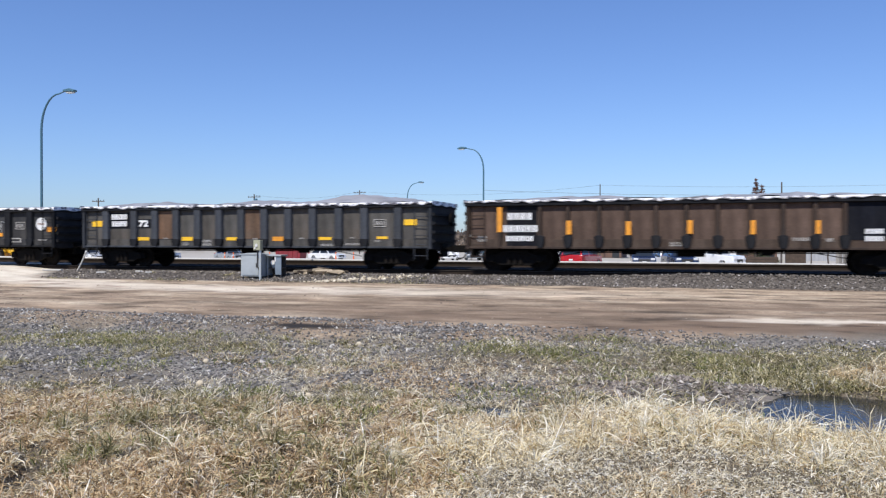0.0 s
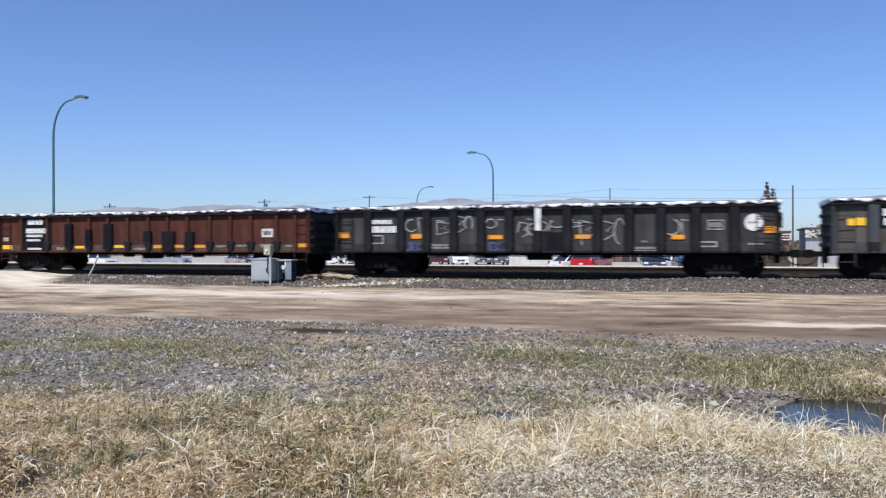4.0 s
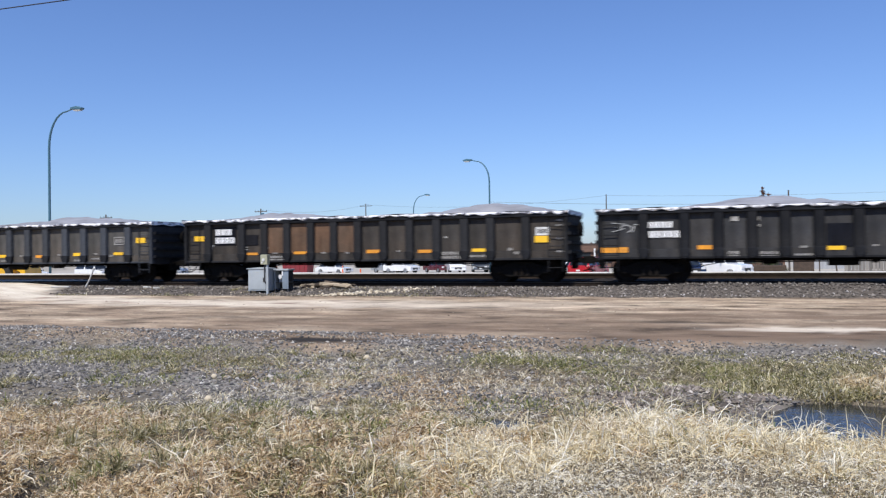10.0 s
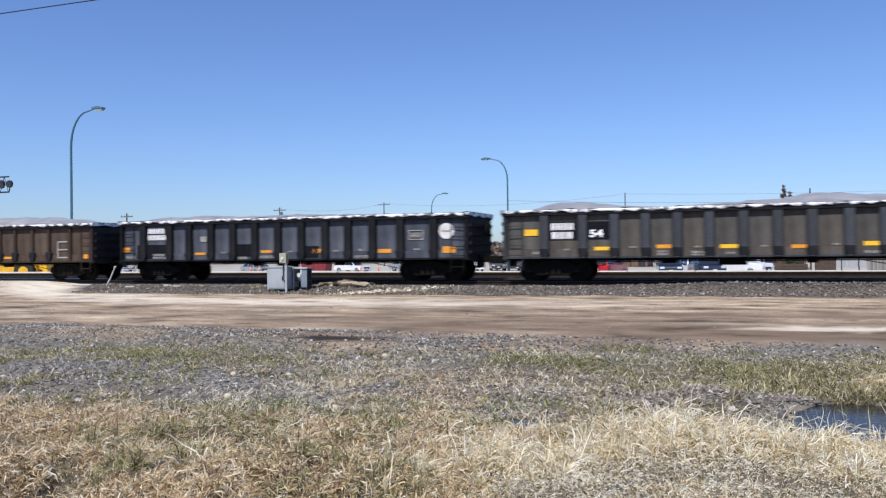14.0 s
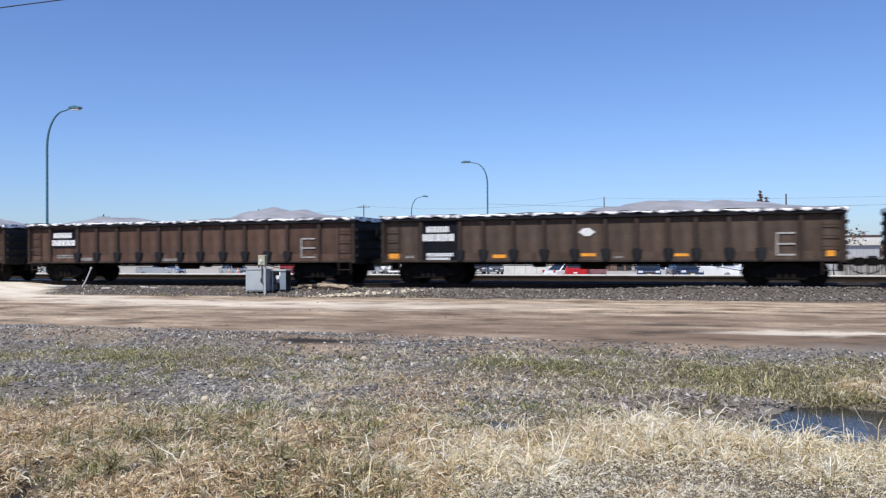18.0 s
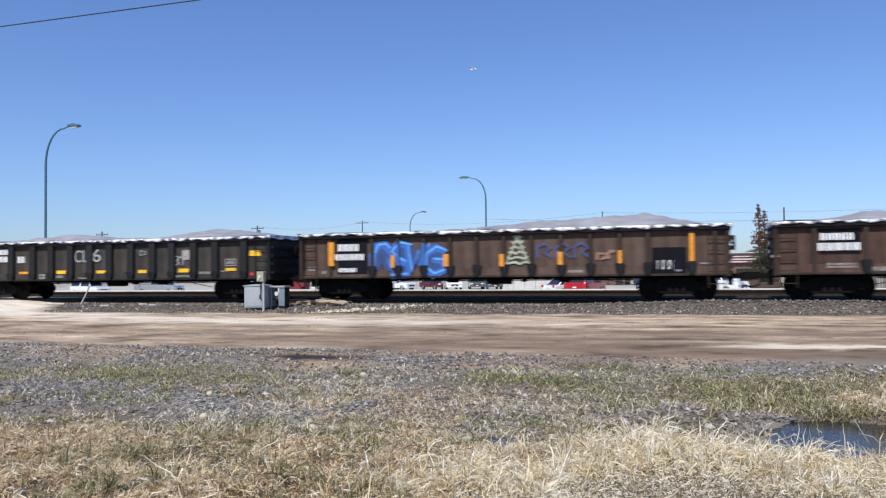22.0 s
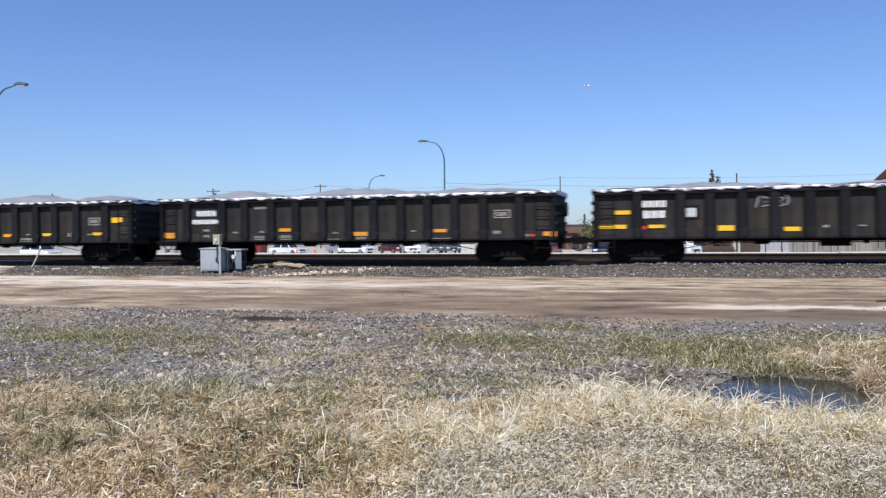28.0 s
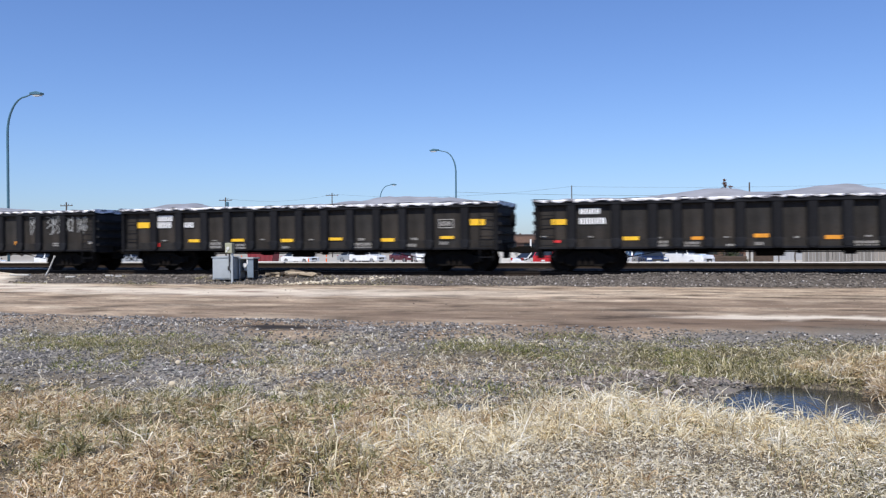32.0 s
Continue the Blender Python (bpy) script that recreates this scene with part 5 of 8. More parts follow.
letters(W[10], -5.96, 1.68, 1.29, 0.24, 1)
letters(W[10], -6.05, 1.17, 0.78, 0.16, 1)
blue(W[10], -3.46, 1.56, 3.09, 1.34)
orange(W[10], -4.12, 1.49, 0.16, 0.48)
orange(W[10], -1.97, 1.50, 0.20, 0.47)
orange(W[10], 0.19, 1.47, 0.17, 0.46)
orange(W[10], 2.36, 1.51, 0.18, 0.47)
orange(W[10], 4.47, 1.53, 0.13, 0.46)
orange(W[10], 6.89, 1.82, 0.15, 0.95)
patch(W[10], 6.13, 1.37, 1.15, 0.92)
sign(W[10], 5.99, 1.23, 0.56, 0.31)
stencil(W[10], 6.44, 1.03, 0.22, 0.06)
pale(W[10], 0.77, 1.84, 1.00, 1.06)
bluefaint(W[10], 2.47, 1.78, 1.93, 0.65)
peach(W[10], 3.93, 1.58, 0.79, 0.30)
stencil(W[10], -7.62, 1.25, 0.38, 0.20)
stencil(W[10], -7.06, 1.09, 0.25, 0.11)
stencil(W[10], 2.90, 1.03, 0.57, 0.10)
stencil(W[10], 7.35, 1.26, 0.44, 0.06)
yellow(W[11], -7.07, 1.96, 0.52, 0.25)
letters(W[11], -5.93, 2.18, 0.80, 0.25, 1)
letters(W[11], -5.92, 1.85, 0.73, 0.25, 1)
letters(W[11], -4.78, 1.82, 0.43, 0.29, 1)
digits(W[11], -1.42, 1.89, 0.67, 0.56, "CL")
digits(W[11], -0.56, 1.91, 0.44, 0.60, "6")
orange(W[11], -4.67, 1.22, 0.53, 0.11)
yellow(W[11], -2.52, 1.23, 0.51, 0.15)
yellow(W[11], -0.34, 1.22, 0.49, 0.13)
yellow(W[11], 1.85, 1.22, 0.45, 0.13)
yellow(W[11], 3.94, 1.24, 0.52, 0.16)
outline(W[11], 6.24, 1.55, 0.54, 0.30)
yellow(W[11], 6.25, 1.26, 0.50, 0.12)
stencil(W[11], 5.88, 1.20, 0.20, 0.06)
yellow(W[11], 7.39, 1.91, 0.51, 0.22)
tag(W[11], 7.24, 1.06, 0.16, 0.12)
scrawl(W[11], 3.79, 1.65, 0.45, 0.43, 17, strokes=3)
smear(W[11], 4.05, 1.90, 0.47, 0.58)
scrawl(W[11], 1.82, 2.00, 0.36, 0.25, 19, strokes=2)
stencil(W[11], -3.59, 1.04, 0.35, 0.22)
stencil(W[11], -2.61, 1.03, 0.37, 0.11)
stencil(W[11], -1.30, 0.94, 0.50, 0.09)
stencil(W[11], 3.94, 1.00, 0.79, 0.08)
stencil(W[11], 5.05, 1.13, 0.72, 0.10)
yellow(W[12], -7.11, 1.79, 0.52, 0.14)
yellow(W[12], -7.46, 1.29, 0.93, 0.14)
letters(W[12], -6.03, 2.07, 0.86, 0.23, 1)
letters(W[12], -6.02, 1.71, 0.77, 0.26, 1)
patch(W[12], -4.87, 1.77, 0.65, 0.46)
letters(W[12], -4.86, 1.76, 0.47, 0.30, 1)
yellow(W[12], -5.96, 1.29, 0.54, 0.12)
tag(W[12], -6.41, 1.25, 0.19, 0.12)
yellow(W[12], -3.67, 1.21, 0.52, 0.18)
yellow(W[12], -1.58, 1.16, 0.50, 0.14)
yellow(W[12], 1.65, 1.18, 0.43, 0.15)
yellow(W[12], 3.78, 1.17, 0.50, 0.13)
scrawl(W[12], -2.49, 2.10, 0.75, 0.45, 13, strokes=2)
scrawl(W[12], -1.86, 2.09, 0.29, 0.45, 14, strokes=2)
outline(W[12], 6.05, 1.99, 0.57, 0.34)
yellow(W[12], 7.31, 1.73, 0.60, 0.13)
yellow(W[12], 6.13, 1.29, 0.57, 0.13)
yellow(W[12], 7.62, 1.18, 0.97, 0.15)
tag(W[12], 6.70, 1.16, 0.22, 0.13)
stencil(W[12], 5.61, 1.09, 0.27, 0.06)
stencil(W[12], -0.55, 1.24, 0.20, 0.09)
stencil(W[12], 0.54, 1.25, 0.22, 0.04)
stencil(W[12], 2.65, 1.23, 0.19, 0.07)
stencil(W[12], 4.83, 1.26, 0.18, 0.09)
stencil(W[12], 3.97, 0.99, 0.39, 0.17)
letters(W[13], -6.00, 2.01, 0.92, 0.22, 1)
letters(W[13], -5.99, 1.67, 1.33, 0.18, 1)
orange(W[13], -7.75, 1.13, 0.47, 0.23)
stencil(W[13], -6.94, 1.12, 0.20, 0.09)
stencil(W[13], -6.03, 1.32, 0.29, 0.09)
stencil(W[13], -6.03, 1.09, 0.29, 0.09)
stencil(W[13], -4.73, 1.23, 0.24, 0.07)
stencil(W[13], -3.55, 1.24, 0.23, 0.07)
stencil(W[13], -3.65, 0.99, 0.42, 0.17)
orange(W[13], -2.54, 1.31, 0.50, 0.13)
stencil(W[13], -2.50, 0.98, 0.52, 0.24)
stencil(W[13], -0.38, 1.18, 0.22, 0.06)
stencil(W[13], -0.42, 0.91, 0.51, 0.08)
orange(W[13], 0.65, 1.13, 0.58, 0.15)
stencil(W[13], 0.68, 0.96, 0.39, 0.10)
orange(W[13], 3.83, 1.22, 0.49, 0.12)
stencil(W[13], 3.88, 0.89, 0.75, 0.12)
stencil(W[13], 2.80, 1.22, 0.17, 0.06)
outline(W[13], 6.19, 1.81, 0.60, 0.30)
stencil(W[13], 5.99, 1.14, 0.29, 0.12)
tag(W[13], 7.33, 1.02, 0.19, 0.08)
stencil(W[13], 7.11, 1.02, 0.21, 0.08)
orange(W[13], 7.94, 1.06, 0.49, 0.18)
stencil(W[13], -3.58, 2.19, 0.54, 0.09)
yellow(W[14], -7.27, 1.82, 0.53, 0.20)
letters(W[14], -6.14, 2.19, 0.75, 0.20, 1)
letters(W[14], -6.05, 1.84, 0.95, 0.22, 1)
tag(W[14], -7.33, 1.12, 0.25, 0.09)
stencil(W[14], -7.79, 1.31, 0.21, 0.09)
yellow(W[14], -4.74, 1.21, 0.54, 0.13)
orange(W[14], -2.46, 1.20, 0.49, 0.11)
orange(W[14], -0.46, 1.27, 0.47, 0.13)
orange(W[14], 1.75, 1.20, 0.50, 0.13)
yellow(W[14], 3.83, 1.22, 0.52, 0.12)
stencil(W[14], -3.69, 1.01, 0.41, 0.22)
stencil(W[14], -2.68, 0.97, 0.52, 0.22)
stencil(W[14], -1.35, 0.94, 0.44, 0.11)
stencil(W[14], -0.51, 1.00, 0.29, 0.11)
stencil(W[14], 2.79, 0.97, 0.81, 0.21)
stencil(W[14], 2.81, 1.23, 0.21, 0.06)
outline(W[14], 6.21, 1.76, 0.56, 0.32)
yellow(W[14], 7.34, 1.80, 0.52, 0.22)
yellow(W[14], 6.39, 1.23, 0.48, 0.12)
stencil(W[14], 5.98, 1.21, 0.28, 0.06)
stencil(W[14], 4.95, 1.20, 0.20, 0.16)
stencil(W[14], -6.12, 1.28, 0.15, 0.05)
stencil(W[14], -3.76, 1.23, 0.17, 0.04)
stencil(W[14], -1.56, 1.23, 0.16, 0.04)
stencil(W[14], 0.65, 1.21, 0.15, 0.06)
yellow(W[15], -7.11, 1.93, 0.58, 0.24)
letters(W[15], -6.07, 2.20, 0.82, 0.24, 1)
letters(W[15], -6.07, 1.92, 0.71, 0.24, 1)
letters(W[15], -4.90, 1.91, 0.45, 0.21, 1)
yellow(W[15], -4.69, 1.26, 0.51, 0.12)
yellow(W[15], -2.66, 1.27, 0.57, 0.11)
yellow(W[15], -0.45, 1.24, 0.52, 0.13)
yellow(W[15], 1.65, 1.28, 0.55, 0.11)
yellow(W[15], 3.78, 1.23, 0.57, 0.13)
outline(W[15], 6.13, 1.82, 0.59, 0.34)
yellow(W[15], 7.34, 1.86, 0.56, 0.23)
yellow(W[15], 6.16, 1.30, 0.53, 0.11)
tag(W[15], -6.42, 1.10, 0.19, 0.14)
stencil(W[15], -3.67, 1.07, 0.52, 0.25)
stencil(W[15], -2.53, 1.01, 0.46, 0.21)
stencil(W[15], -0.51, 0.97, 0.30, 0.09)
stencil(W[15], 2.71, 1.00, 0.87, 0.26)
stencil(W[15], 2.71, 1.26, 0.30, 0.09)
stencil(W[15], 4.87, 1.26, 0.29, 0.09)
stencil(W[15], 4.79, 1.02, 0.36, 0.11)
stencil(W[15], 6.04, 1.09, 0.35, 0.11)
stencil(W[15], -6.08, 1.28, 0.22, 0.05)
stencil(W[15], -3.72, 1.26, 0.21, 0.05)
stencil(W[15], -1.54, 1.29, 0.20, 0.05)
stencil(W[15], 0.60, 1.27, 0.19, 0.04)
scrawl(W[16], 4.95, 2.04, 0.60, 0.89, 1)
scrawl(W[16], 5.91, 2.03, 0.60, 0.83, 2)
scrawl(W[16], 6.68, 2.00, 0.59, 0.73, 3)
scrawl(W[16], 7.41, 2.02, 0.52, 0.77, 7)
stencil(W[16], 6.14, 1.15, 0.53, 0.15)
orange(W[16], 4.03, 1.23, 0.43, 0.15)
stencil(W[16], 7.89, 1.22, 0.35, 0.12)

# ---- beyond the tracks ----
LAMP = surface("lamp_post_paint", (0.06, 0.15, 0.21), (0.05, 0.11, 0.15), 0.5, 0.0, 1, 0.4, 0.1)
LENS = plain("lamp_glass", (0.5, 0.5, 0.48), 0.3)


def street_lamp(x, y, top, side, reach=2.4, sweep=1.5):
    """A tapered pole that bows over into an arm; side +1 or -1 along x."""
    z0 = float(land(x, y))
    l = thing("street_lamp", (x, y, z0), "tall blue-grey bowed steel street lamp", "street lamp", "street lamps")
    h = top - z0
    bend = reach * 1.15
    path = [(0, 0, 0), (0, 0, h * 0.4), (0, 0, h - bend * sweep)]
    for k in range(1, 9):
        a = math.pi / 2 * k / 8
        path.append((side * (reach - 0.5) * (1 - math.cos(a)), 0, h - bend * sweep + bend * (sweep - 0.08) * math.sin(a)))
    path.append((side * reach, 0, h - 0.03))
    n = len(path)
    part("pole", Shape().tube(path, [0.085 - 0.04 * i / (n - 1) for i in range(n)], 10), LAMP, l, smooth=True)
    head = part("lamp_head", Shape().prism([(side * (reach - 0.1), h - 0.1), (side * (reach + 0.75), h - 0.14), (side * (reach + 0.8), h - 0.02), (side * (reach + 0.4), h + 0.1), (side * (reach - 0.1), h + 0.04)], -0.17, 0.17), LAMP, l, "grey cobra-head lantern", 0.03)
    part("lens", Shape().box(min(side * (reach + 0.15), side * (reach + 0.65)), max(side * (reach + 0.15), side * (reach + 0.65)), -0.13, 0.13, h - 0.2, h - 0.125), LENS, head)
    part("base", Shape().tube([(0, 0, -0.2), (0, 0, 0.3)], 0.22, 10), LAMP, l)
    return l


street_lamp(-41.2, 42.0, 11.2, 1, 1.95, 1.1)
street_lamp(-20.9, 75.2, 10.6, -1, 1.8, 1.05)
street_lamp(-44.8, 117.6, 10.7, 1, 1.9, 1.1)

CONCRETE = surface("pale_concrete", (0.55, 0.54, 0.51), (0.38, 0.36, 0.33), 0.9, 0, 1.5, 0.4, 0.2, 0.3)
kerb = thing("loading_kerb", (0, 0, 0), "long pale concrete kerb behind the second track", "kerb", kind="structure")
for k in range(14):
    x0 = -62 + 3.0 * k
    part("kerb_stone", Shape().box(x0, x0 + 2.97, 38.5, 39.6, 0.1, 0.68 + random.uniform(-0.01, 0.01)), CONCRETE, kerb, bevel=0.02)
for k in range(14):
    x0 = -20 + 3.0 * k
    part("kerb_stone", Shape().box(x0, x0 + 2.97, 38.6, 39.4, 0.0, 0.66 + random.uniform(-0.01, 0.01)), CONCRETE, kerb, bevel=0.02)

# ---- parked vehicles ----
GLASS = plain("dark_car_glass", (0.02, 0.025, 0.03), 0.08, 0, 0.5)
TYRE = plain("tyre_rubber", (0.018, 0.018, 0.018), 0.9)
RIM = plain("alloy_rim", (0.45, 0.46, 0.47), 0.35, 0.8)
LAMPGLASS = plain("headlight_glass", (0.75, 0.76, 0.78), 0.12, 0.2, 0.6)
TAIL = plain("tail_light_red", (0.45, 0.015, 0.015), 0.2, 0, 0.6)
TRIM = plain("black_trim", (0.025, 0.025, 0.026), 0.6)
PLATE = plain("plate_white", (0.7, 0.7, 0.68), 0.5)
BODY = {
    "white": plain("white_car_paint", (0.78, 0.79, 0.80), 0.25, 0, 0.8), "red": plain("red_car_paint", (0.42, 0.012, 0.018), 0.25, 0, 0.8),
    "navy": plain("navy_car_paint", (0.015, 0.028, 0.075), 0.25, 0, 0.8), "silver": plain("silver_car_paint", (0.42, 0.44, 0.46), 0.3, 0.5, 0.8),
    "grey": plain("grey_car_paint", (0.13, 0.14, 0.15), 0.3, 0.4, 0.8), "black": plain("black_car_paint", (0.015, 0.016, 0.018), 0.25, 0, 0.8),
    "maroon": plain("maroon_car_paint", (0.10, 0.012, 0.02), 0.25, 0, 0.8), "teal": plain("dark_green_car_paint", (0.02, 0.06, 0.06), 0.25, 0, 0.8),
}
# length, width, height, belt height, profile of the cabin (fractions of the length from the front: windscreen foot, roof front, roof back, tail foot), bonnet height
KINDS = {
    "saloon": (4.6, 1.8, 1.45, 0.92, (0.27, 0.42, 0.74, 0.90), 0.86),
    "suv": (4.5, 1.85, 1.70, 1.05, (0.24, 0.36, 0.90, 0.99), 1.0),
    "van": (5.0, 1.95, 1.85, 1.08, (0.12, 0.28, 0.95, 0.995), 0.98),
    "pickup": (5.5, 1.95, 1.80, 1.10, (0.24, 0.33, 0.55, 0.60), 1.05),
}


def vehicle(kind, paint_name, x, y, turn, label):
    """A parked road vehicle; its nose points along -y before it is turned."""
    L, w, h, belt, (a, b, c, d), bonnet = KINDS[kind]
    car = thing("pickup_truck" if kind == "pickup" else "van" if kind == "van" else "car", (x, y, float(land(x, y))), label, "pickup truck" if kind == "pickup" else "van" if kind == "van" else "car", "vehicles in the car park", turn=turn)
    paint_mat = BODY[paint_name]
    f = -L / 2
    low = [(f, 0.32), (f - 0.02 + 0.04, 0.62), (f + 0.12, bonnet - 0.08), (f + a * L, bonnet), (f + a * L + 0.15, belt), (f + d * L, belt), (f + L - 0.02, belt - (0.08 if kind == "saloon" else 0.02)), (f + L, 0.55), (f + L - 0.05, 0.30)]
    s = Shape()
    n = len(low)
    side = [(q * 0.985, z * 0.985) for q, z in low]
    ordered = [[(-w / 2, q, z) for q, z in side], [(-w / 2 + 0.16, q, z) for q, z in low], [(w / 2 - 0.16, q, z) for q, z in low], [(w / 2, q, z) for q, z in side]]
    v = [p for r in ordered for p in r]
    fs = [tuple(range(n))[::-1], tuple(3 * n + i for i in range(n))]
    for r in range(3):
        fs += [(r * n + i, r * n + (i + 1) % n, (r + 1) * n + (i + 1) % n, (r + 1) * n + i) for i in range(n)]
    body = part("body", s.add(v, fs), paint_mat, car, bevel=0.03)
    cab = Shape()
    base = [(f + a * L, belt - 0.04), (f + b * L, h), (f + c * L, h), (f + d * L, belt - 0.04)]
    wb, wt = w / 2 - 0.03, w / 2 - 0.24
    v = [(-wb, base[0][0], base[0][1]), (-wt, base[1][0], base[1][1]), (-wt, base[2][0], base[2][1]), (-wb, base[3][0], base[3][1])]
    v += [(-p, q, z) for p, q, z in v]
    cab.add(v, [(3, 2, 1, 0), (4, 5, 6, 7), (0, 1, 5, 4), (1, 2, 6, 5), (2, 3, 7, 6), (3, 0, 4, 7)])
    part("cabin", cab, paint_mat, car, bevel=0.05)

    def pane(name, q, grow=0.012):
        c0 = sum((Vector(p) for p in q), Vector()) / 4
        nrm = (Vector(q[1]) - Vector(q[0])).cross(Vector(q[2]) - Vector(q[0])).normalized()
        if nrm.dot(c0 - Vector((0, 0, (belt + h) / 2))) < 0:
            nrm = -nrm
        qq = [c0 + (Vector(p) - c0) * 0.86 + nrm * grow for p in q]
        part(name, Shape().add(qq + [p - nrm * 0.02 for p in qq], [(0, 1, 2, 3), (7, 6, 5, 4), (0, 4, 5, 1), (1, 5, 6, 2), (2, 6, 7, 3), (3, 7, 4, 0)]), GLASS, car)

    pane("windscreen", [v[0], v[1], v[5], v[4]])
    pane("rear_window", [v[3], v[2], v[6], v[7]])
    for sgn in (0, 4):
        A, B, C, E = (Vector(v[k + sgn]) for k in range(4))
        mb, mt = A.lerp(E, 0.52), B.lerp(C, 0.5)
        pane("side_window", [A, B, mt, mb])
        pane("side_window", [mb, mt, C, E])
    if kind == "pickup":
        part("cargo_bed", Shape().box(-w / 2 + 0.12, w / 2 - 0.12, f + d * L + 0.1, f + L - 0.1, belt - 0.02, belt + 0.015), TRIM, car)
    if kind in ("suv", "van"):
        for sx in (-1, 1):
            part("roof_rail", Shape().tube([(sx * (wt - 0.05), f + b * L + 0.2, h + 0.05), (sx * (wt - 0.05), f + c * L - 0.1, h + 0.05)], 0.02, 6), TRIM, car)
    for sx in (-1, 1):
        part("headlight", Shape().box(min(sx * 0.48, sx * (w / 2 - 0.08)), max(sx * 0.48, sx * (w / 2 - 0.08)), f - 0.01, f + 0.1, 0.62, 0.78), LAMPGLASS, car, "clear headlight", 0.02)
        part("tail_light", Shape().box(min(sx * 0.6, sx * (w / 2 - 0.06)), max(sx * 0.6, sx * (w / 2 - 0.06)), f + L - 0.08, f + L + 0.01, 0.7, 0.92), TAIL, car, "red tail light", 0.02)
        part("mirror", Shape().box(min(sx * (w / 2 - 0.02), sx * (w / 2 + 0.16)), max(sx * (w / 2 - 0.02), sx * (w / 2 + 0.16)), f + a * L + 0.35, f + a * L + 0.45, belt, belt + 0.14), TRIM, car, bevel=0.02)
        for q in (f + L * 0.18, f + L * 0.80):
            wheel = part("wheel", Shape().tube([(sx * (w / 2 - 0.2), q, 0.33), (sx * (w / 2 - 0.0), q, 0.33)], 0.33, 18), TYRE, car, bevel=0.02)
            part("rim", Shape().tube([(sx * (w / 2 - 0.01), q, 0.33), (sx * (w / 2 + 0.012), q, 0.33)], 0.21, 12), RIM, wheel)
    part("grille", Shape().box(-0.42, 0.42, f - 0.012, f + 0.06, 0.44, 0.7), TRIM, car, bevel=0.01)
    part("bumper", Shape().box(-w / 2 + 0.06, w / 2 - 0.06, f - 0.05, f + 0.12, 0.3, 0.45), paint_mat, car, bevel=0.03)
    part("number_plate", Shape().box(-0.16, 0.16, f - 0.07, f - 0.05, 0.42, 0.54), PLATE, car)
    part("number_plate", Shape().box(-0.16, 0.16, f + L + 0.005, f + L + 0.03, 0.6, 0.72), PLATE, car)
    return car


vehicle("suv", "white", -66.5, 74.2, 80, "white parked estate car seen side-on")
vehicle("pickup", "silver", -61.0, 79.0, 92, "silver-grey parked pickup truck")
vehicle("saloon", "silver", -54.0, 83.3, 60, "silver parked saloon car")
vehicle("saloon", "white", -71.8, 70.5, 75, "white parked saloon car")
vehicle("saloon", "black", -57.2, 88.4, 15, "black parked saloon car")
vehicle("saloon", "white", -44.4, 89.4, 75, "white parked saloon car")
vehicle("suv", "white", -37.0, 92.8, 70, "white parked sport utility car")
vehicle("saloon", "maroon", -33.5, 96.3, 50, "dark maroon parked saloon car")
vehicle("van", "white", -30.9, 95.0, 28, "white parked minivan facing the tracks")
vehicle("saloon", "grey", -28.7, 98.2, 20, "grey parked saloon car")
vehicle("suv", "grey", -26.1, 96.3, 25, "dark grey parked sport utility car")
vehicle("saloon", "teal", -23.5, 99.1, 35, "dark green parked saloon car")
vehicle("suv", "red", -10.3, 66.9, 167, "bright red parked sport utility car seen from behind")
vehicle("saloon", "white", -12.0, 69.1, 140, "white parked saloon car behind the red one")
vehicle("saloon", "navy", -5.5, 67.5, 8, "dark navy parked saloon car facing the tracks")
vehicle("saloon", "navy", -2.7, 67.9, 18, "navy parked saloon car facing the tracks")
vehicle("pickup", "white", -0.5, 69.6, 60, "white parked pickup truck")
vehicle("saloon", "white", -3.9, 72.8, 20, "white parked car in the second row")
vehicle("saloon", "silver", -40.2, 96.4, 70, "silver parked car in the second row")

TRAILER = surface("trailer_white", (0.75, 0.76, 0.77), (0.6, 0.6, 0.6), 0.4, 0, 2, 0.4, 0.08)
tr = thing("cargo_trailer", (1.2, 99.0, float(land(1.2, 99.0))), "small white enclosed cargo trailer", "trailer")
part("box", Shape().box(-1.0, 1.1, -0.9, 0.9, 0.45, 1.7), TRAILER, tr, bevel=0.06)
for sx in (-0.35, 0.35):
    part("wheel", Shape().tube([(sx, -0.98, 0.3), (sx, -0.8, 0.3)], 0.3, 14), TYRE, tr)
part("hitch", Shape().tube([(-1.0, 0, 0.5), (-1.9, 0, 0.45)], 0.05, 6), TRIM, tr)
part("stand", Shape().tube([(-1.8, 0, 0.0), (-1.8, 0, 0.48)], 0.04, 6), TRIM, tr)

# traffic cones and posts
CONE = plain("orange_plastic", (0.8, 0.14, 0.02), 0.5)
for x, y in ((-52.5, 80.0), (-51.0, 79.4), (-48.4, 82.8), (-41.4, 85.6), (-39.4, 86.1)):
    m = thing("traffic_marker", (x, y, float(land(x, y))), "orange plastic traffic marker post", "traffic marker", "orange markers")
    part("post", Shape().tube([(0, 0, 0), (0, 0, 0.55), (0, 0, 1.1)], [0.11, 0.08, 0.05], 10), CONE, m)
    part("band", Shape().tube([(0, 0, 0.7), (0, 0, 0.85)], 0.09, 10), WHITE, m, "white reflective band")
    part("foot", Shape().box(-0.2, 0.2, -0.2, 0.2, 0, 0.05), TRIM, m, bevel=0.01)

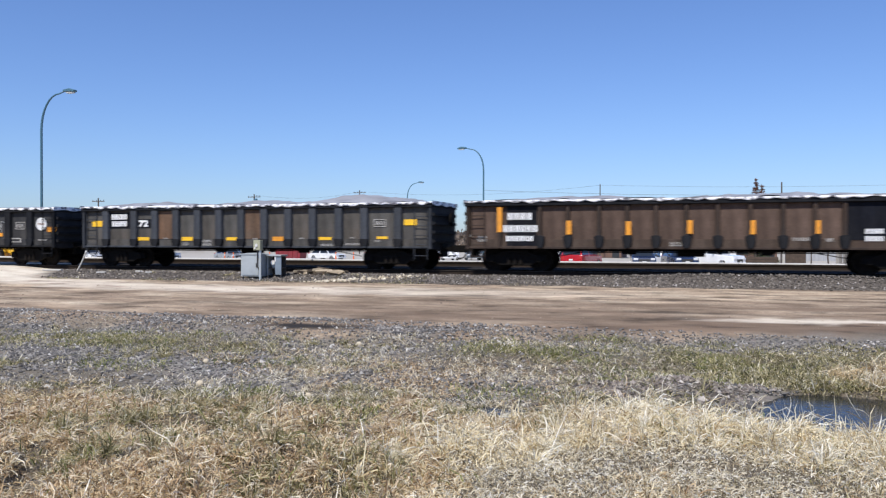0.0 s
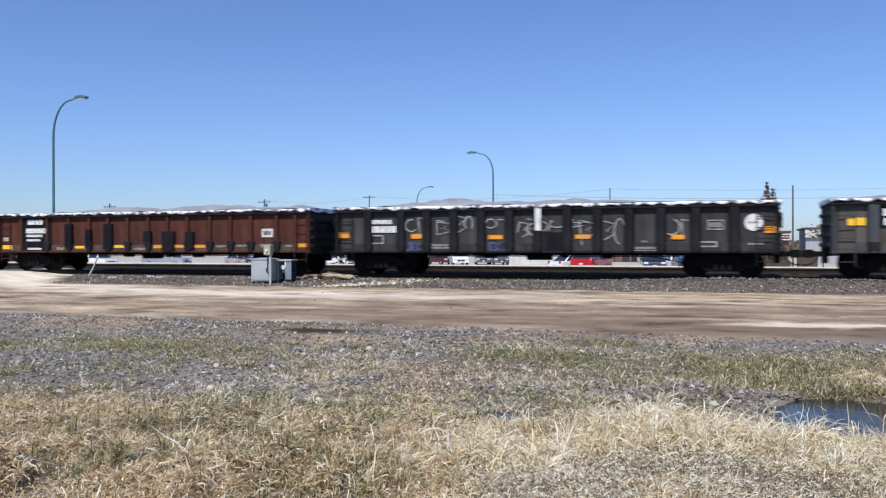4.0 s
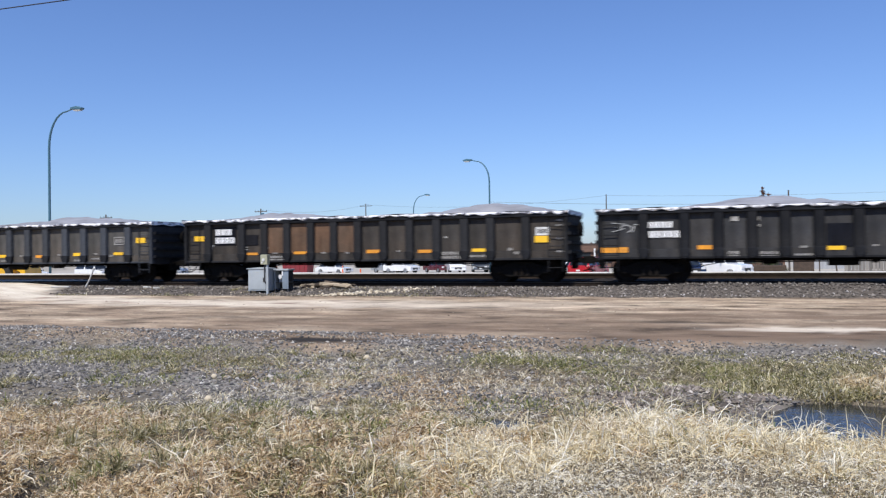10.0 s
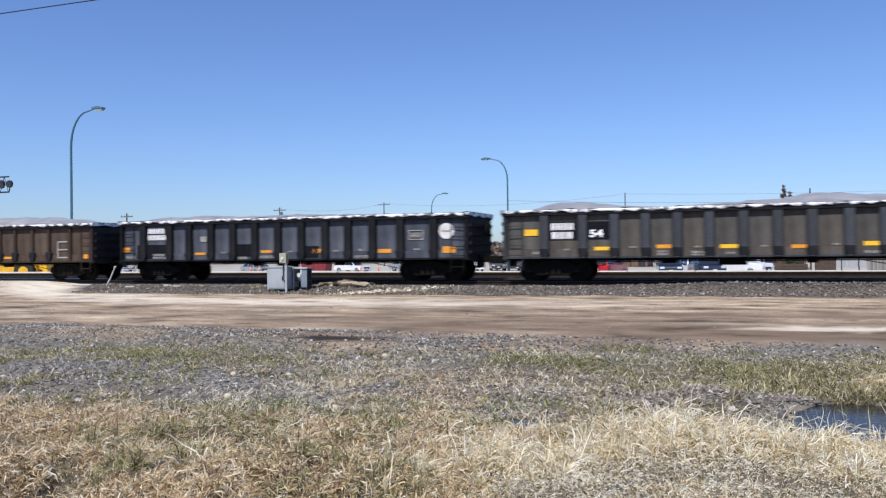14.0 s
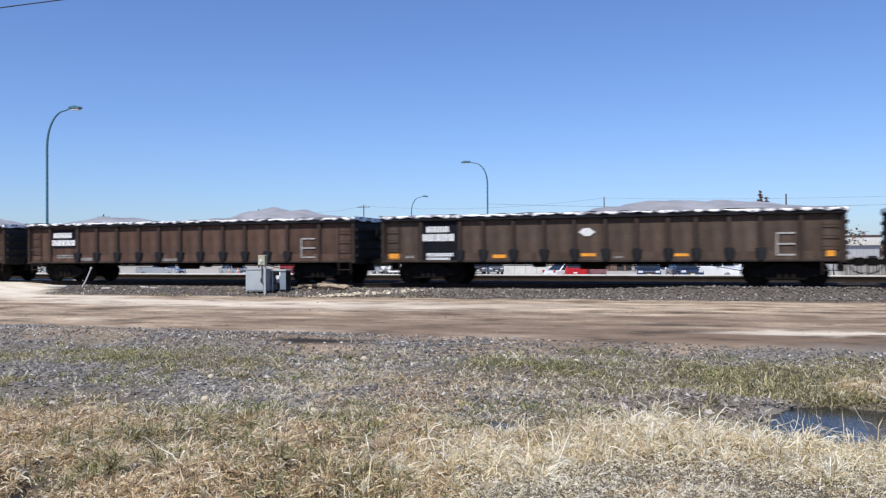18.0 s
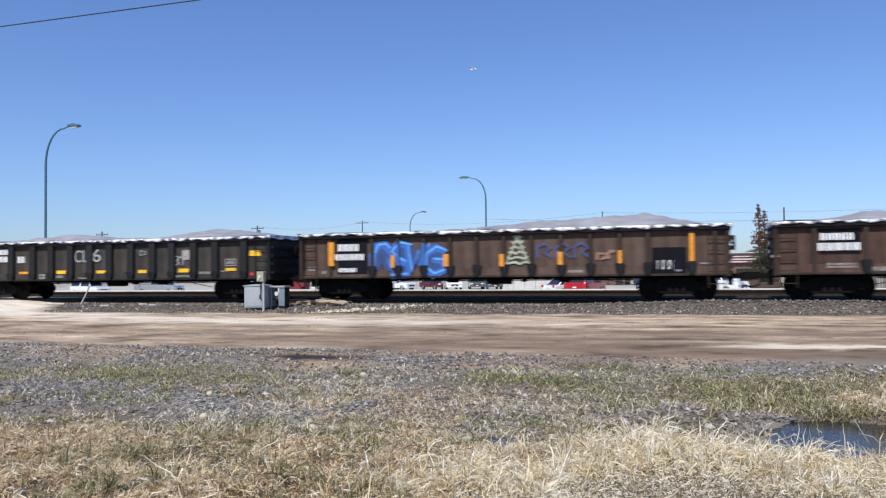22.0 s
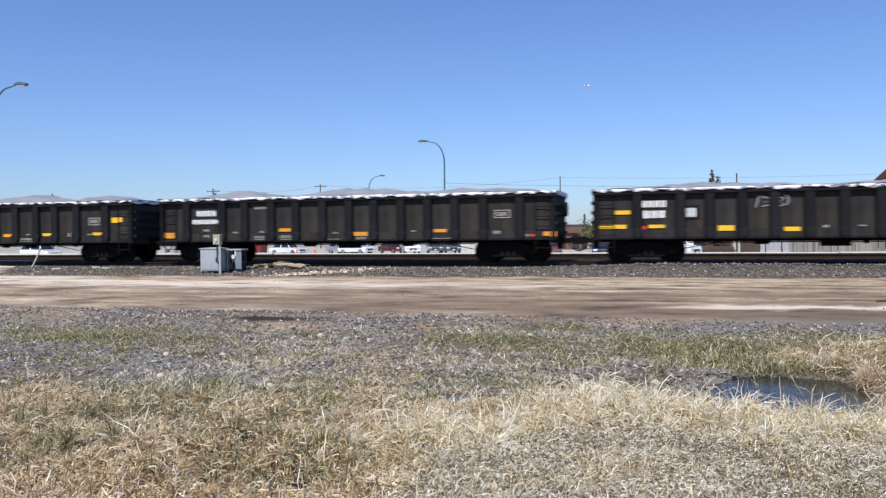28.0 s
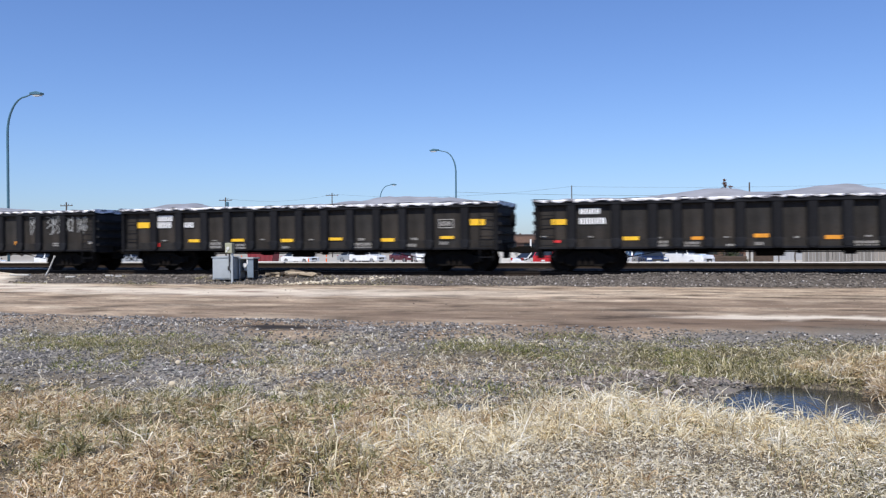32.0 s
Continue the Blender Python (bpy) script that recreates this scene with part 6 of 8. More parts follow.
# red skip and pale low wall
SKIP = surface("red_skip_paint", (0.25, 0.02, 0.03), (0.14, 0.03, 0.03), 0.6, 0.1, 1, 0.5, 0.15)
sk = thing("skip_container", (-47.0, 85.3, float(land(-47, 85.3))), "red steel refuse container", "container")
part("bin", Shape().prism([(-1.5, 0.1), (1.5, 0.1), (1.7, 1.55), (-1.7, 1.55)], -0.8, 0.8), SKIP, sk, bevel=0.02)
for k in range(5):
    part("stiffener", Shape().box(-1.3 + k * 0.62, -1.22 + k * 0.62, -0.86, -0.8, 0.15, 1.5), SKIP, sk)
part("rim", Shape().box(-1.75, 1.75, -0.86, -0.78, 1.5, 1.6), SKIP, sk)
wall = thing("low_wall", (-21.0, 93.5, float(land(-21.0, 93.5))), "low pale concrete yard wall", "wall")
for k in range(5):
    part("panel", Shape().box(-3 + 1.3 * k, -1.72 + 1.3 * k, -0.1, 0.1, 0, 1.28), CONCRETE, wall, bevel=0.02)
part("coping", Shape().box(-3.05, 3.5, -0.14, 0.14, 1.28, 1.36), CONCRETE, wall, bevel=0.02)

# yellow loader, far at the crossing
YPAINT = surface("yellow_machine_paint", (0.75, 0.42, 0.015), (0.45, 0.26, 0.03), 0.45, 0, 1, 0.4, 0.15)
ld = thing("wheel_loader", (-52.5, 47.5, float(land(-52.5, 47.5))), "yellow wheel loader standing by the crossing", "loader", turn=20)
part("chassis", Shape().prism([(-2.4, 0.6), (2.2, 0.6), (2.3, 1.3), (1.2, 1.5), (-0.6, 1.4), (-2.4, 1.7)], -0.7, 0.7), YPAINT, ld, bevel=0.06)
part("cab", Shape().prism([(-0.7, 1.4), (0.9, 1.4), (0.7, 2.9), (-0.6, 2.9)], -0.65, 0.65), GLASS, ld, "dark glazed cab", 0.05)
part("cab_roof", Shape().box(-0.75, 0.85, -0.72, 0.72, 2.88, 3.0), YPAINT, ld, bevel=0.04)
part("bucket", Shape().prism([(3.0, 0.1), (4.1, 0.1), (4.2, 0.25), (3.5, 0.35), (3.3, 1.2), (3.0, 1.3)], -1.3, 1.3), YPAINT, ld, bevel=0.03)
part("lift_arm", Shape().prism([(1.6, 1.3), (3.2, 0.5), (3.3, 0.7), (1.7, 1.6)], -0.5, 0.5), YPAINT, ld, bevel=0.03)
for sx in (-1.5, 1.5):
    for sy in (-1, 1):
        wh = part("wheel", Shape().tube([(sx, sy * 0.7, 0.75), (sx, sy * 1.2, 0.75)], 0.75, 20), TYRE, ld, bevel=0.05)
        part("rim", Shape().tube([(sx, sy * 1.19, 0.75), (sx, sy * 1.22, 0.75)], 0.38, 14), YPAINT, wh)

# ---- fence, sheds, houses and trees on the right ----
BOARD = surface("grey_weathered_boards", (0.21, 0.195, 0.175), (0.12, 0.11, 0.10), 0.9, 0, 0.5, 0.5, 0.35, 0.4, (3, 3, 0.3), 0.5)
fence = thing("board_fence", (0, 0, 0), "weathered grey upright-board fence beyond the tracks", "fence")
slat = Shape().box(-0.085, 0.085, -0.012, 0.012, 0, 1.45).mesh("slat", 0.006)
z0 = float(land(9, 54))
for k in range(110):
    x = 7.0 + 0.19 * k
    part("slat", slat, BOARD, fence, at=(x + random.uniform(-0.012, 0.012), 54.3 - 0.06 * (x - 7) + random.uniform(-0.015, 0.015), z0 + random.uniform(-0.06, 0.03)))
for k in range(9):
    x = 7.0 + 2.5 * k
    part("post", Shape().box(x - 0.06, x + 0.06, 54.33 - 0.06 * (x - 7), 54.45 - 0.06 * (x - 7), z0 - 0.1, z0 + 1.5), BOARD, fence, bevel=0.01)
for zz in (0.3, 1.1):
    part("rail", Shape().add([(7, 54.32, z0 + zz), (28, 53.06, z0 + zz), (28, 53.06, z0 + zz + 0.09), (7, 54.32, z0 + zz + 0.09), (7, 54.36, z0 + zz), (28, 53.1, z0 + zz), (28, 53.1, z0 + zz + 0.09), (7, 54.36, z0 + zz + 0.09)],
                             [(0, 1, 2, 3), (7, 6, 5, 4), (0, 4, 5, 1), (3, 2, 6, 7), (0, 3, 7, 4), (1, 5, 6, 2)]), BOARD, fence)
DARKWOOD = surface("dark_brown_wood", (0.07, 0.045, 0.03), (0.04, 0.03, 0.022), 0.85, 0, 0.5, 0.5, 0.3)
shed = thing("timber_stack", (3.9, 80.0, float(land(3.9, 80))), "low stack of dark brown timbers", "timber stack")
for k in range(4):
    for j in range(3):
        part("timber", Shape().box(-1.9 + 0.1 * ((k + j) % 3), 1.4 + 0.15 * (j % 2), -0.5 + 0.32 * j, -0.22 + 0.32 * j, 0.26 * k, 0.26 * k + 0.24), DARKWOOD, shed, bevel=0.015)
util = thing("utility_cabinet", (6.2, 72.0, float(land(6.2, 72))), "dark brown steel utility cabinet", "cabinet")
part("case", Shape().box(-0.75, 0.75, -0.35, 0.35, 0.05, 1.35), DARKWOOD, util, bevel=0.02)
part("lid", Shape().box(-0.8, 0.8, -0.4, 0.4, 1.35, 1.42), DARKWOOD, util, bevel=0.01)
part("plinth", Shape().box(-0.8, 0.8, -0.38, 0.38, -0.1, 0.05), CONCRETE, util)

STUCCO = surface("tan_stucco", (0.42, 0.36, 0.29), (0.33, 0.28, 0.22), 0.9, 0, 1.5, 0.4, 0.2)
SHINGLE = surface("terracotta_shingle", (0.30, 0.13, 0.075), (0.18, 0.085, 0.05), 0.9, 0, 0.5, 0.4, 0.4, 0.4, (1, 1, 4), 0.4)
TRIMB = surface("dark_brown_trim", (0.06, 0.035, 0.028), (0.04, 0.025, 0.02), 0.7)
WHITEB = surface("white_siding", (0.7, 0.7, 0.68), (0.5, 0.49, 0.47), 0.8, 0, 1.5, 0.4, 0.1)
PALEB = surface("pale_grey_siding", (0.33, 0.34, 0.36), (0.24, 0.24, 0.25), 0.8, 0, 1.5, 0.4, 0.15, 0.2, (4, 4, 0.3))
MAROON = surface("maroon_fascia", (0.19, 0.03, 0.04), (0.12, 0.03, 0.035), 0.6, 0, 1.5)
BRICK = surface("brown_brick_wall", (0.15, 0.085, 0.06), (0.1, 0.065, 0.05), 0.9, 0, 0.7, 0.5, 0.35)


def window(parent, x, y, z, w, h):
    win = part("window", Shape().box(x - w / 2 - 0.08, x + w / 2 + 0.08, y - 0.06, y, z - 0.08, z + h + 0.08), TRIMB, parent)
    part("pane", Shape().box(x - w / 2, x + w / 2, y - 0.075, y - 0.06, z, z + h), GLASS, win)


def gabled(name, x, y, w, deep, eave, ridge, wall_mat, roof_mat, label, turn=0.0, over=0.7):
    """A house whose gable faces the railway."""
    h = thing(name, (x, y, float(land(x, y))), label, "house", turn=turn)
    part("wall", Shape().prism([(-w / 2, 0), (w / 2, 0), (w / 2, eave), (0, ridge - 0.15), (-w / 2, eave)], 0, deep), wall_mat, h)
    slope = (ridge - eave) / (w / 2)
    for sx in (-1, 1):
        x1 = sx * (w / 2 + over)
        z1 = eave - slope * over
        q = [(0, ridge), (x1, z1), (x1, z1 + 0.22), (0, ridge + 0.22)]
        part("roof", Shape().prism(q, -over, deep + over), roof_mat, h, bevel=0.01)
        part("bargeboard", Shape().prism([(0, ridge - 0.22), (x1, z1 - 0.2), (x1, z1 + 0.16), (0, ridge + 0.16)], -over - 0.05, -over), TRIMB, h)
    for wx in (-w / 4, w / 4):
        window(h, wx, -0.01, 1.0, 1.3, 1.2)
    window(h, 0, -0.01, eave + 0.3, 1.0, 1.0)
    part("door", Shape().box(-0.45, 0.45, -0.05, 0.0, 0.0, 2.05), TRIMB, h)
    return h


gabled("house", 18.5, 73.6, 9.0, 12, 4.9, 8.5, STUCCO, SHINGLE, "tan stucco house with steep terracotta gable roof", turn=-45)


def shop(name, x, y, w, deep, h, wall_mat, fascia_mat, label, turn=0.0):
    b = thing(name, (x, y, float(land(x, y))), label, "shop building", turn=turn)
    part("wall", Shape().box(-w / 2, w / 2, 0, deep, 0, h), wall_mat, b)
    part("roof", Shape().box(-w / 2 - 0.3, w / 2 + 0.3, -0.4, deep + 0.3, h, h + 0.25), TRIMB, b)
    part("fascia", Shape().box(-w / 2 - 0.1, w / 2 + 0.1, -0.35, -0.1, h - 1.0, h - 0.02), fascia_mat, b)
    for k in range(int(w / 3) if wall_mat is BRICK else 0):
        window(b, -w / 2 + 1.6 + 3 * k, -0.01, 0.8, 1.8, 1.4)
    part("door", Shape().box(w / 2 - 1.3, w / 2 - 0.3, -0.05, 0.0, 0.0, 2.1), GLASS, b)
    return b


gas = shop("shop", 3.0, 112.0, 9.0, 8, 4.0, BRICK, MAROON, "low brown brick shop with maroon and white fascia")
for k in range(3):
    part("fascia_stripe", Shape().box(-4.6, 4.6, -0.40, -0.352, 3.08 + 0.34 * k, 3.2 + 0.34 * k), WHITEB, gas)
sign_board = part("sign_board", Shape().box(-3.4, -1.9, -0.55, -0.4, 1.9, 3.5), STUCCO, gas, "cream sign board with plain mark", 0.02)
part("sign_mark", Shape().box(-2.95, -2.35, -0.57, -0.552, 2.4, 3.0), DARKWOOD, sign_board)
shop("warehouse", 14.0, 112.0, 9.0, 10, 4.4, PALEB, CONCRETE, "pale flat-roofed warehouse behind the fence")
low = shop("warehouse", -20.0, 122.0, 14.0, 8, 3.4, BRICK, BRICK, "long low red-brown brick building far off")
for k in (-1, 1):
    part("white_post", Shape().box(k * 2.2 - 0.12, k * 2.2 + 0.12, -0.6, -0.38, 0, 2.9), WHITEB, low)

# ---- grass, stones and litter before the road ----


def leaf_material(name, stops, light=0.35):
    """Grass: one tint a blade, light shining through."""
    m, t, b = nodes_of(name)
    geo = t.nodes.new("ShaderNodeNewGeometry")
    c = ramp(t, geo.outputs["Random Per Island"], stops)
    v = stretch(t, 1, 1, 1)
    c = mix(t, 0.35, c, noise_node(t, 0.9, 3, 0.6, v).outputs["Fac"], "OVERLAY")
    c = mix(t, 0.5, c, ramp(t, noise_node(t, 6.5, 4, 0.65, v).outputs["Fac"], [(0.32, (0.22, 0.2, 0.17)), (0.66, (0.85, 0.86, 0.88))]), "OVERLAY")
    link(t, c, b.inputs["Base Color"])
    b.inputs["Roughness"].default_value = 0.6
    b.inputs["Specular IOR Level"].default_value = 0.25
    tr = t.nodes.new("ShaderNodeBsdfTranslucent")
    link(t, c, tr.inputs["Color"])
    ms = t.nodes.new("ShaderNodeMixShader")
    ms.inputs[0].default_value = light
    link(t, b.outputs[0], ms.inputs[1])
    link(t, tr.outputs[0], ms.inputs[2])
    link(t, ms.outputs[0], t.nodes["Material Output"].inputs["Surface"])
    return m


STRAW = leaf_material("dry_straw", [(0.0, (0.12, 0.085, 0.045)), (0.18, (0.42, 0.31, 0.17)), (0.5, (0.70, 0.56, 0.36)), (0.8, (0.84, 0.74, 0.53)), (1.0, (0.94, 0.89, 0.76))])
PALE = leaf_material("bleached_straw", [(0.0, (0.26, 0.19, 0.10)), (0.25, (0.66, 0.55, 0.35)), (0.65, (0.86, 0.78, 0.57)), (1.0, (0.97, 0.94, 0.84))])
MATTED = leaf_material("matted_old_grass", [(0.0, (0.13, 0.11, 0.07)), (0.25, (0.45, 0.39, 0.27)), (0.6, (0.67, 0.60, 0.45)), (1.0, (0.94, 0.89, 0.78))])
GREEN = leaf_material("new_green_grass", [(0.0, (0.06, 0.08, 0.02)), (0.5, (0.17, 0.20, 0.055)), (0.8, (0.32, 0.31, 0.12)), (1.0, (0.55, 0.48, 0.27))])


def scatter(n, x0, x1, y0, y1, share, r):
    """Points in a box, kept by chance with the likelihood share(x, y)."""
    x, y = r.uniform(x0, x1, n), r.uniform(y0, y1, n)
    keep = r.uniform(0, 1, n) < share(x, y)
    return x[keep], y[keep]


def blades(name, x, y, height, width, lean, r, material, label, droop=0.6, flat=0.0, way=None):
    """Arching tapered blades with roots at x, y; lean is how far tips go sideways, of the height."""
    n = len(x)
    z = land(x, y) - 0.012
    a = r.uniform(0, 2 * np.pi, n) if way is None else way
    h = height * r.lognormal(0, 0.3, n)
    w = width * r.uniform(0.7, 1.3, n) / 2
    out = lean * h * r.uniform(0.25, 1.4, n)
    dx, dy = np.cos(a) * out, np.sin(a) * out
    up = h * (1 - flat * r.uniform(0, 1, n))
    bend = droop * r.uniform(0.3, 1.4, n)
    b = r.uniform(-0.8, 0.8, n)
    sx, sy = np.cos(a + np.pi / 2 + b) * w, np.sin(a + np.pi / 2 + b) * w
    rows = []
    curl = r.normal(0, 0.55, n)
    for f, wf in ((0, 1.0), (0.4, 1.0), (0.75, 0.8)):
        px, py, pz = x + dx * f ** 1.3 - dy * curl * f * f, y + dy * f ** 1.3 + dx * curl * f * f, z + up * (1.5 * f - bend * f * f)
        rows += [np.stack([px - sx * wf, py - sy * wf, pz], -1), np.stack([px + sx * wf, py + sy * wf, pz], -1)]
    tip = np.stack([x + dx * 1.0 - dy * curl * 1.5, y + dy * 1.0 + dx * curl * 1.5, np.maximum(z + up * (1.5 - bend * 1.15), z + 0.01)], -1)
    v = np.stack(rows + [tip], 1).reshape(-1, 3)
    i = np.arange(n)[:, None] * 7
    f = np.concatenate([i + np.array([q]) for q in ((0, 1, 3), (0, 3, 2), (2, 3, 5), (2, 5, 4), (4, 5, 6))], 0)
    return heap(name, v, f, material, label, "grass")


def in_view(x, y, margin=1.3):
    return (x > -1.06 * y - margin - 0.4) & (x < 0.36 * y + margin)


def clumped(x, y, s):
    return 0.5 + 0.5 * N2(x * s, y * s) + 0.35 * N1(x * s * 2.3 + 5, y * s * 2.3)


def dry(x, y):
    """The thick dry growth of the foreground."""
    edge = 6.95 + 0.85 * sm(-3.7, -3.0, x) + 0.4 * N1(x * 0.9, y * 0.9) + 0.35 * N2(x * 2.3, y * 2.3)
    return sm(edge + 0.5, edge - 0.45, y) * in_view(x, y) * sm(-0.05, -0.2, pond_depth(x, y) - 0.05)


def bank(x, y):
    """The bright bank in front of the pond."""
    mid = 6.95 - 0.85 * np.clip(-0.8 - x, 0, 1.3) + 0.05 * np.clip(x, 0, 3)
    return np.exp(-((y - mid) / (0.42 - 0.14 * sm(0.3, 1.2, x) + 0.12 * sm(-0.6, -1.6, x))) ** 2) * sm(-2.6, -1.9, x) * (1 - 0.8 * sm(1.3, 2.1, x)) * in_view(x, y) * (pond_depth(x, y) < 0.03)


def front_right(x, y):
    return sm(-2.1, -1.2, x + 0.35 * (y - 5)) * sm(7.0, 6.5, y - 0.1 * x) * in_view(x, y)


def green(x, y):
    left = np.exp(-((y - 10.9) / 0.6) ** 2) * np.exp(-((x + 8.9) / 2.4) ** 2)
    spots = sm(0.3, 0.6, N3(x * 0.8 + 31, y * 0.9)) * sm(12.5, 9, y) * 0.6
    return np.clip(np.maximum(left, spots), 0, 1) * in_view(x, y) * (pond_depth(x, y) < 0.08)


def behind_pond(x, y):
    """The olive growth between the pond and the road."""
    low = 9.75 + 0.9 * sm(0.6, -2.0, x) + 0.3 * N1(x * 1.5, y)
    return sm(low - 0.3, low + 0.35, y) * sm(13.4 + 0.06 * x, 12.4 + 0.06 * x, y + 0.4 * N2(x, y)) * sm(-4.6, -2.2, x + 0.6 * N1(x * 0.7, y)) * (pond_depth(x, y) < 0.08)


def hollow(x, y):
    """Damp low places where the grass is thin and dark."""
    return np.exp(-((x + 2.9) / 0.3) ** 2 - ((y - 5.95) / 0.24) ** 2) + np.exp(-((x + 3.3) / 0.4) ** 2 - ((y - 7.15) / 0.3) ** 2)


def strands(name, x, y, length, width, rise, sag, r, material, label, wob=0.45, way=None, floor=0.012):
    """Long curling ribbons of dead leaf: each climbs from its root, bends over and trails back on what lies below."""
    n = len(x)
    a = r.uniform(0, 2 * np.pi, n) if way is None else way
    step = length * r.lognormal(0, 0.32, n) / 4
    w = width * r.uniform(0.6, 1.35, n) / 2
    el, turn, twist = rise + r.normal(0, 0.38, n), r.normal(0, wob, n), r.uniform(-1.1, 1.1, n)
    px, py, pz = x.copy(), y.copy(), land(x, y) - 0.012 + 0.03 * r.uniform(0, 1, n) ** 2
    rows = []
    for k, wf in enumerate((0.8, 1.0, 0.95, 0.7, 0.0)):
        if k:
            px, py, pz = px + np.cos(el) * np.cos(a) * step, py + np.cos(el) * np.sin(a) * step, pz + np.sin(el) * step
            pz = np.maximum(pz, land(px, py) + floor)
            el, a = np.maximum(el - sag * r.uniform(-0.3, 2.3, n) * (0.55 + 0.25 * k), -1.3), a + turn * 0.6 + r.normal(0, wob, n)
        c = np.stack([px, py, pz], -1)
        if wf == 0:
            rows.append(c)
        else:
            b = twist + 0.35 * k
            side = np.stack([-np.sin(a) * np.cos(b), np.cos(a) * np.cos(b), np.sin(b)], -1) * (w * wf)[:, None]
            rows += [c - side, c + side]
    v = np.stack(rows, 1).reshape(-1, 3)
    i = np.arange(n)[:, None] * 9
    f = np.concatenate([i + np.array([q]) for k in range(3) for q in ((2 * k, 2 * k + 1, 2 * k + 3), (2 * k, 2 * k + 3, 2 * k + 2))] + [i + np.array([(6, 7, 8)])], 0)
    return heap(name, v, f, material, label, "grass")


def clumps(name, cx, cy, size, each, reach, width, rise, sag, r, material, label, wob=0.4):
    """Clumps of strands that spring from one crown and fall outwards."""
    n = np.maximum(10, (each * size / size.mean()).astype(int))
    k = np.repeat(np.arange(len(cx)), n)
    a = r.uniform(0, 2 * np.pi, len(k))
    d = np.abs(r.normal(0, 0.3, len(k))) * size[k]
    lean = np.clip(d / size[k], 0, 1)
    comb = r.uniform(0, 2 * np.pi, len(cx))[k]        # the way the wind has laid each clump
    way = np.arctan2(np.sin(a) + 0.7 * np.sin(comb), np.cos(a) + 0.7 * np.cos(comb)) + r.normal(0, 0.5, len(k))
    return strands(name, cx[k] + np.cos(a) * d, cy[k] + np.sin(a) * d, reach * size[k] / size.mean() * r.uniform(0.6, 1.2, len(k)), width, rise - 0.5 * lean, sag, r, material, label, wob, way)


def tussocks(name, cx, cy, size, each, reach, width, r, material, label, droop=1.15):
    """Tufts: blades that fan out from each middle and arch over."""
    n = np.maximum(8, (each * size / size.mean()).astype(int))
    k = np.repeat(np.arange(len(cx)), n)
    a = r.uniform(0, 2 * np.pi, len(k))
    d = np.abs(r.normal(0, 0.32, len(k))) * size[k]
    x, y = cx[k] + np.cos(a) * d, cy[k] + np.sin(a) * d
    return blades(name, x, y, reach * size[k] * r.uniform(0.6, 1.25, len(k)) * (1.15 - 0.7 * np.clip(d / size[k], 0, 1)), width, 1.35, r, material, label, droop, 0.45, a + r.normal(0, 1.1, len(k)))


OLIVE_GRASS = leaf_material("olive_spring_grass", [(0.0, (0.07, 0.065, 0.03)), (0.3, (0.20, 0.19, 0.08)), (0.6, (0.36, 0.32, 0.17)), (0.85, (0.55, 0.48, 0.31)), (1.0, (0.80, 0.74, 0.58))])
AUBURN = leaf_material("auburn_dead_grass", [(0.0, (0.12, 0.078, 0.042)), (0.3, (0.42, 0.30, 0.175)), (0.65, (0.70, 0.55, 0.36)), (1.0, (0.92, 0.83, 0.66))])

r6 = np.random.default_rng(66)
def thick(x, y):
    """The dry growth without the matted corner, the bank and the damp hollows."""
    return dry(x, y) * (1 - 0.97 * front_right(x, y)) * (1 - 0.7 * np.clip(bank(x, y), 0, 1)) * (1 - 0.6 * np.clip(hollow(x, y), 0, 1))


def heaped(x, y):
    """1 on the crowns of the growth, 0 in the dark gaps."""
    return sm(-0.22, 0.08, 0.75 * N2(x * 1.7 + 7, y * 2.0) + 0.5 * N1(x * 3.1, y * 3.6 + 3))


x, y = scatter(215000, -8, 0.4, 3.4, 8.4, lambda x, y: thick(x, y) * (0.2 + 0.8 * heaped(x, y)), r6)
strands("dry_grass", x, y, 0.078 + 0.02 * N2(x * 1.7, y * 1.7), 0.0074, 0.65, 0.5, r6, STRAW, "tangled dry straw-coloured grass by the ditch", 0.7)
for stuff_name, mat, seed, count, label in (("straw_tufts", STRAW, 1, 3000, "tufts of arching dry straw"), ("auburn_tufts", AUBURN, 2, 3600, "tufts of reddish dead grass")):
    rr = np.random.default_rng(seed)
    x, y = scatter(count, -8, 0.2, 3.4, 8.4, lambda x, y: thick(x, y) * (0.03 + 0.97 * heaped(x, y)) * np.clip(0.5 + (1 if seed == 1 else -1) * 0.9 * N1(x * 0.8 + 9, y * 1.1) + (0 if seed == 1 else 0.3 * sm(-2.5, -4.5, x)), 0.1, 1), rr)
    clumps(stuff_name, x, y, rr.uniform(0.05, 0.13, len(x)), 54, 0.125, 0.0092, 0.95, 0.62, rr, mat, label, 0.8)
x, y = scatter(800, -7.5, -1.2, 3.6, 7.8, lambda x, y: dry(x, y) * (1 - front_right(x, y)) * sm(0.1, 0.55, N3(x * 0.9 + 17, y * 1.2) + 0.35 * N1(x * 2.2, y * 2.2)), r6)
clumps("olive_tufts", x, y, r6.uniform(0.05, 0.12, len(x)), 50, 0.12, 0.0078, 1.3, 0.4, r6, OLIVE_GRASS, "olive tufts pushing through the dry growth", 0.4)
x, y = scatter(26000, -4.3, -1.9, 4.6, 6.5, lambda x, y: np.exp(-((x + 3.0) / 0.6) ** 2 - ((y - 5.45) / 0.5) ** 2) * (pond_depth(x, y) < 0.02), r6)
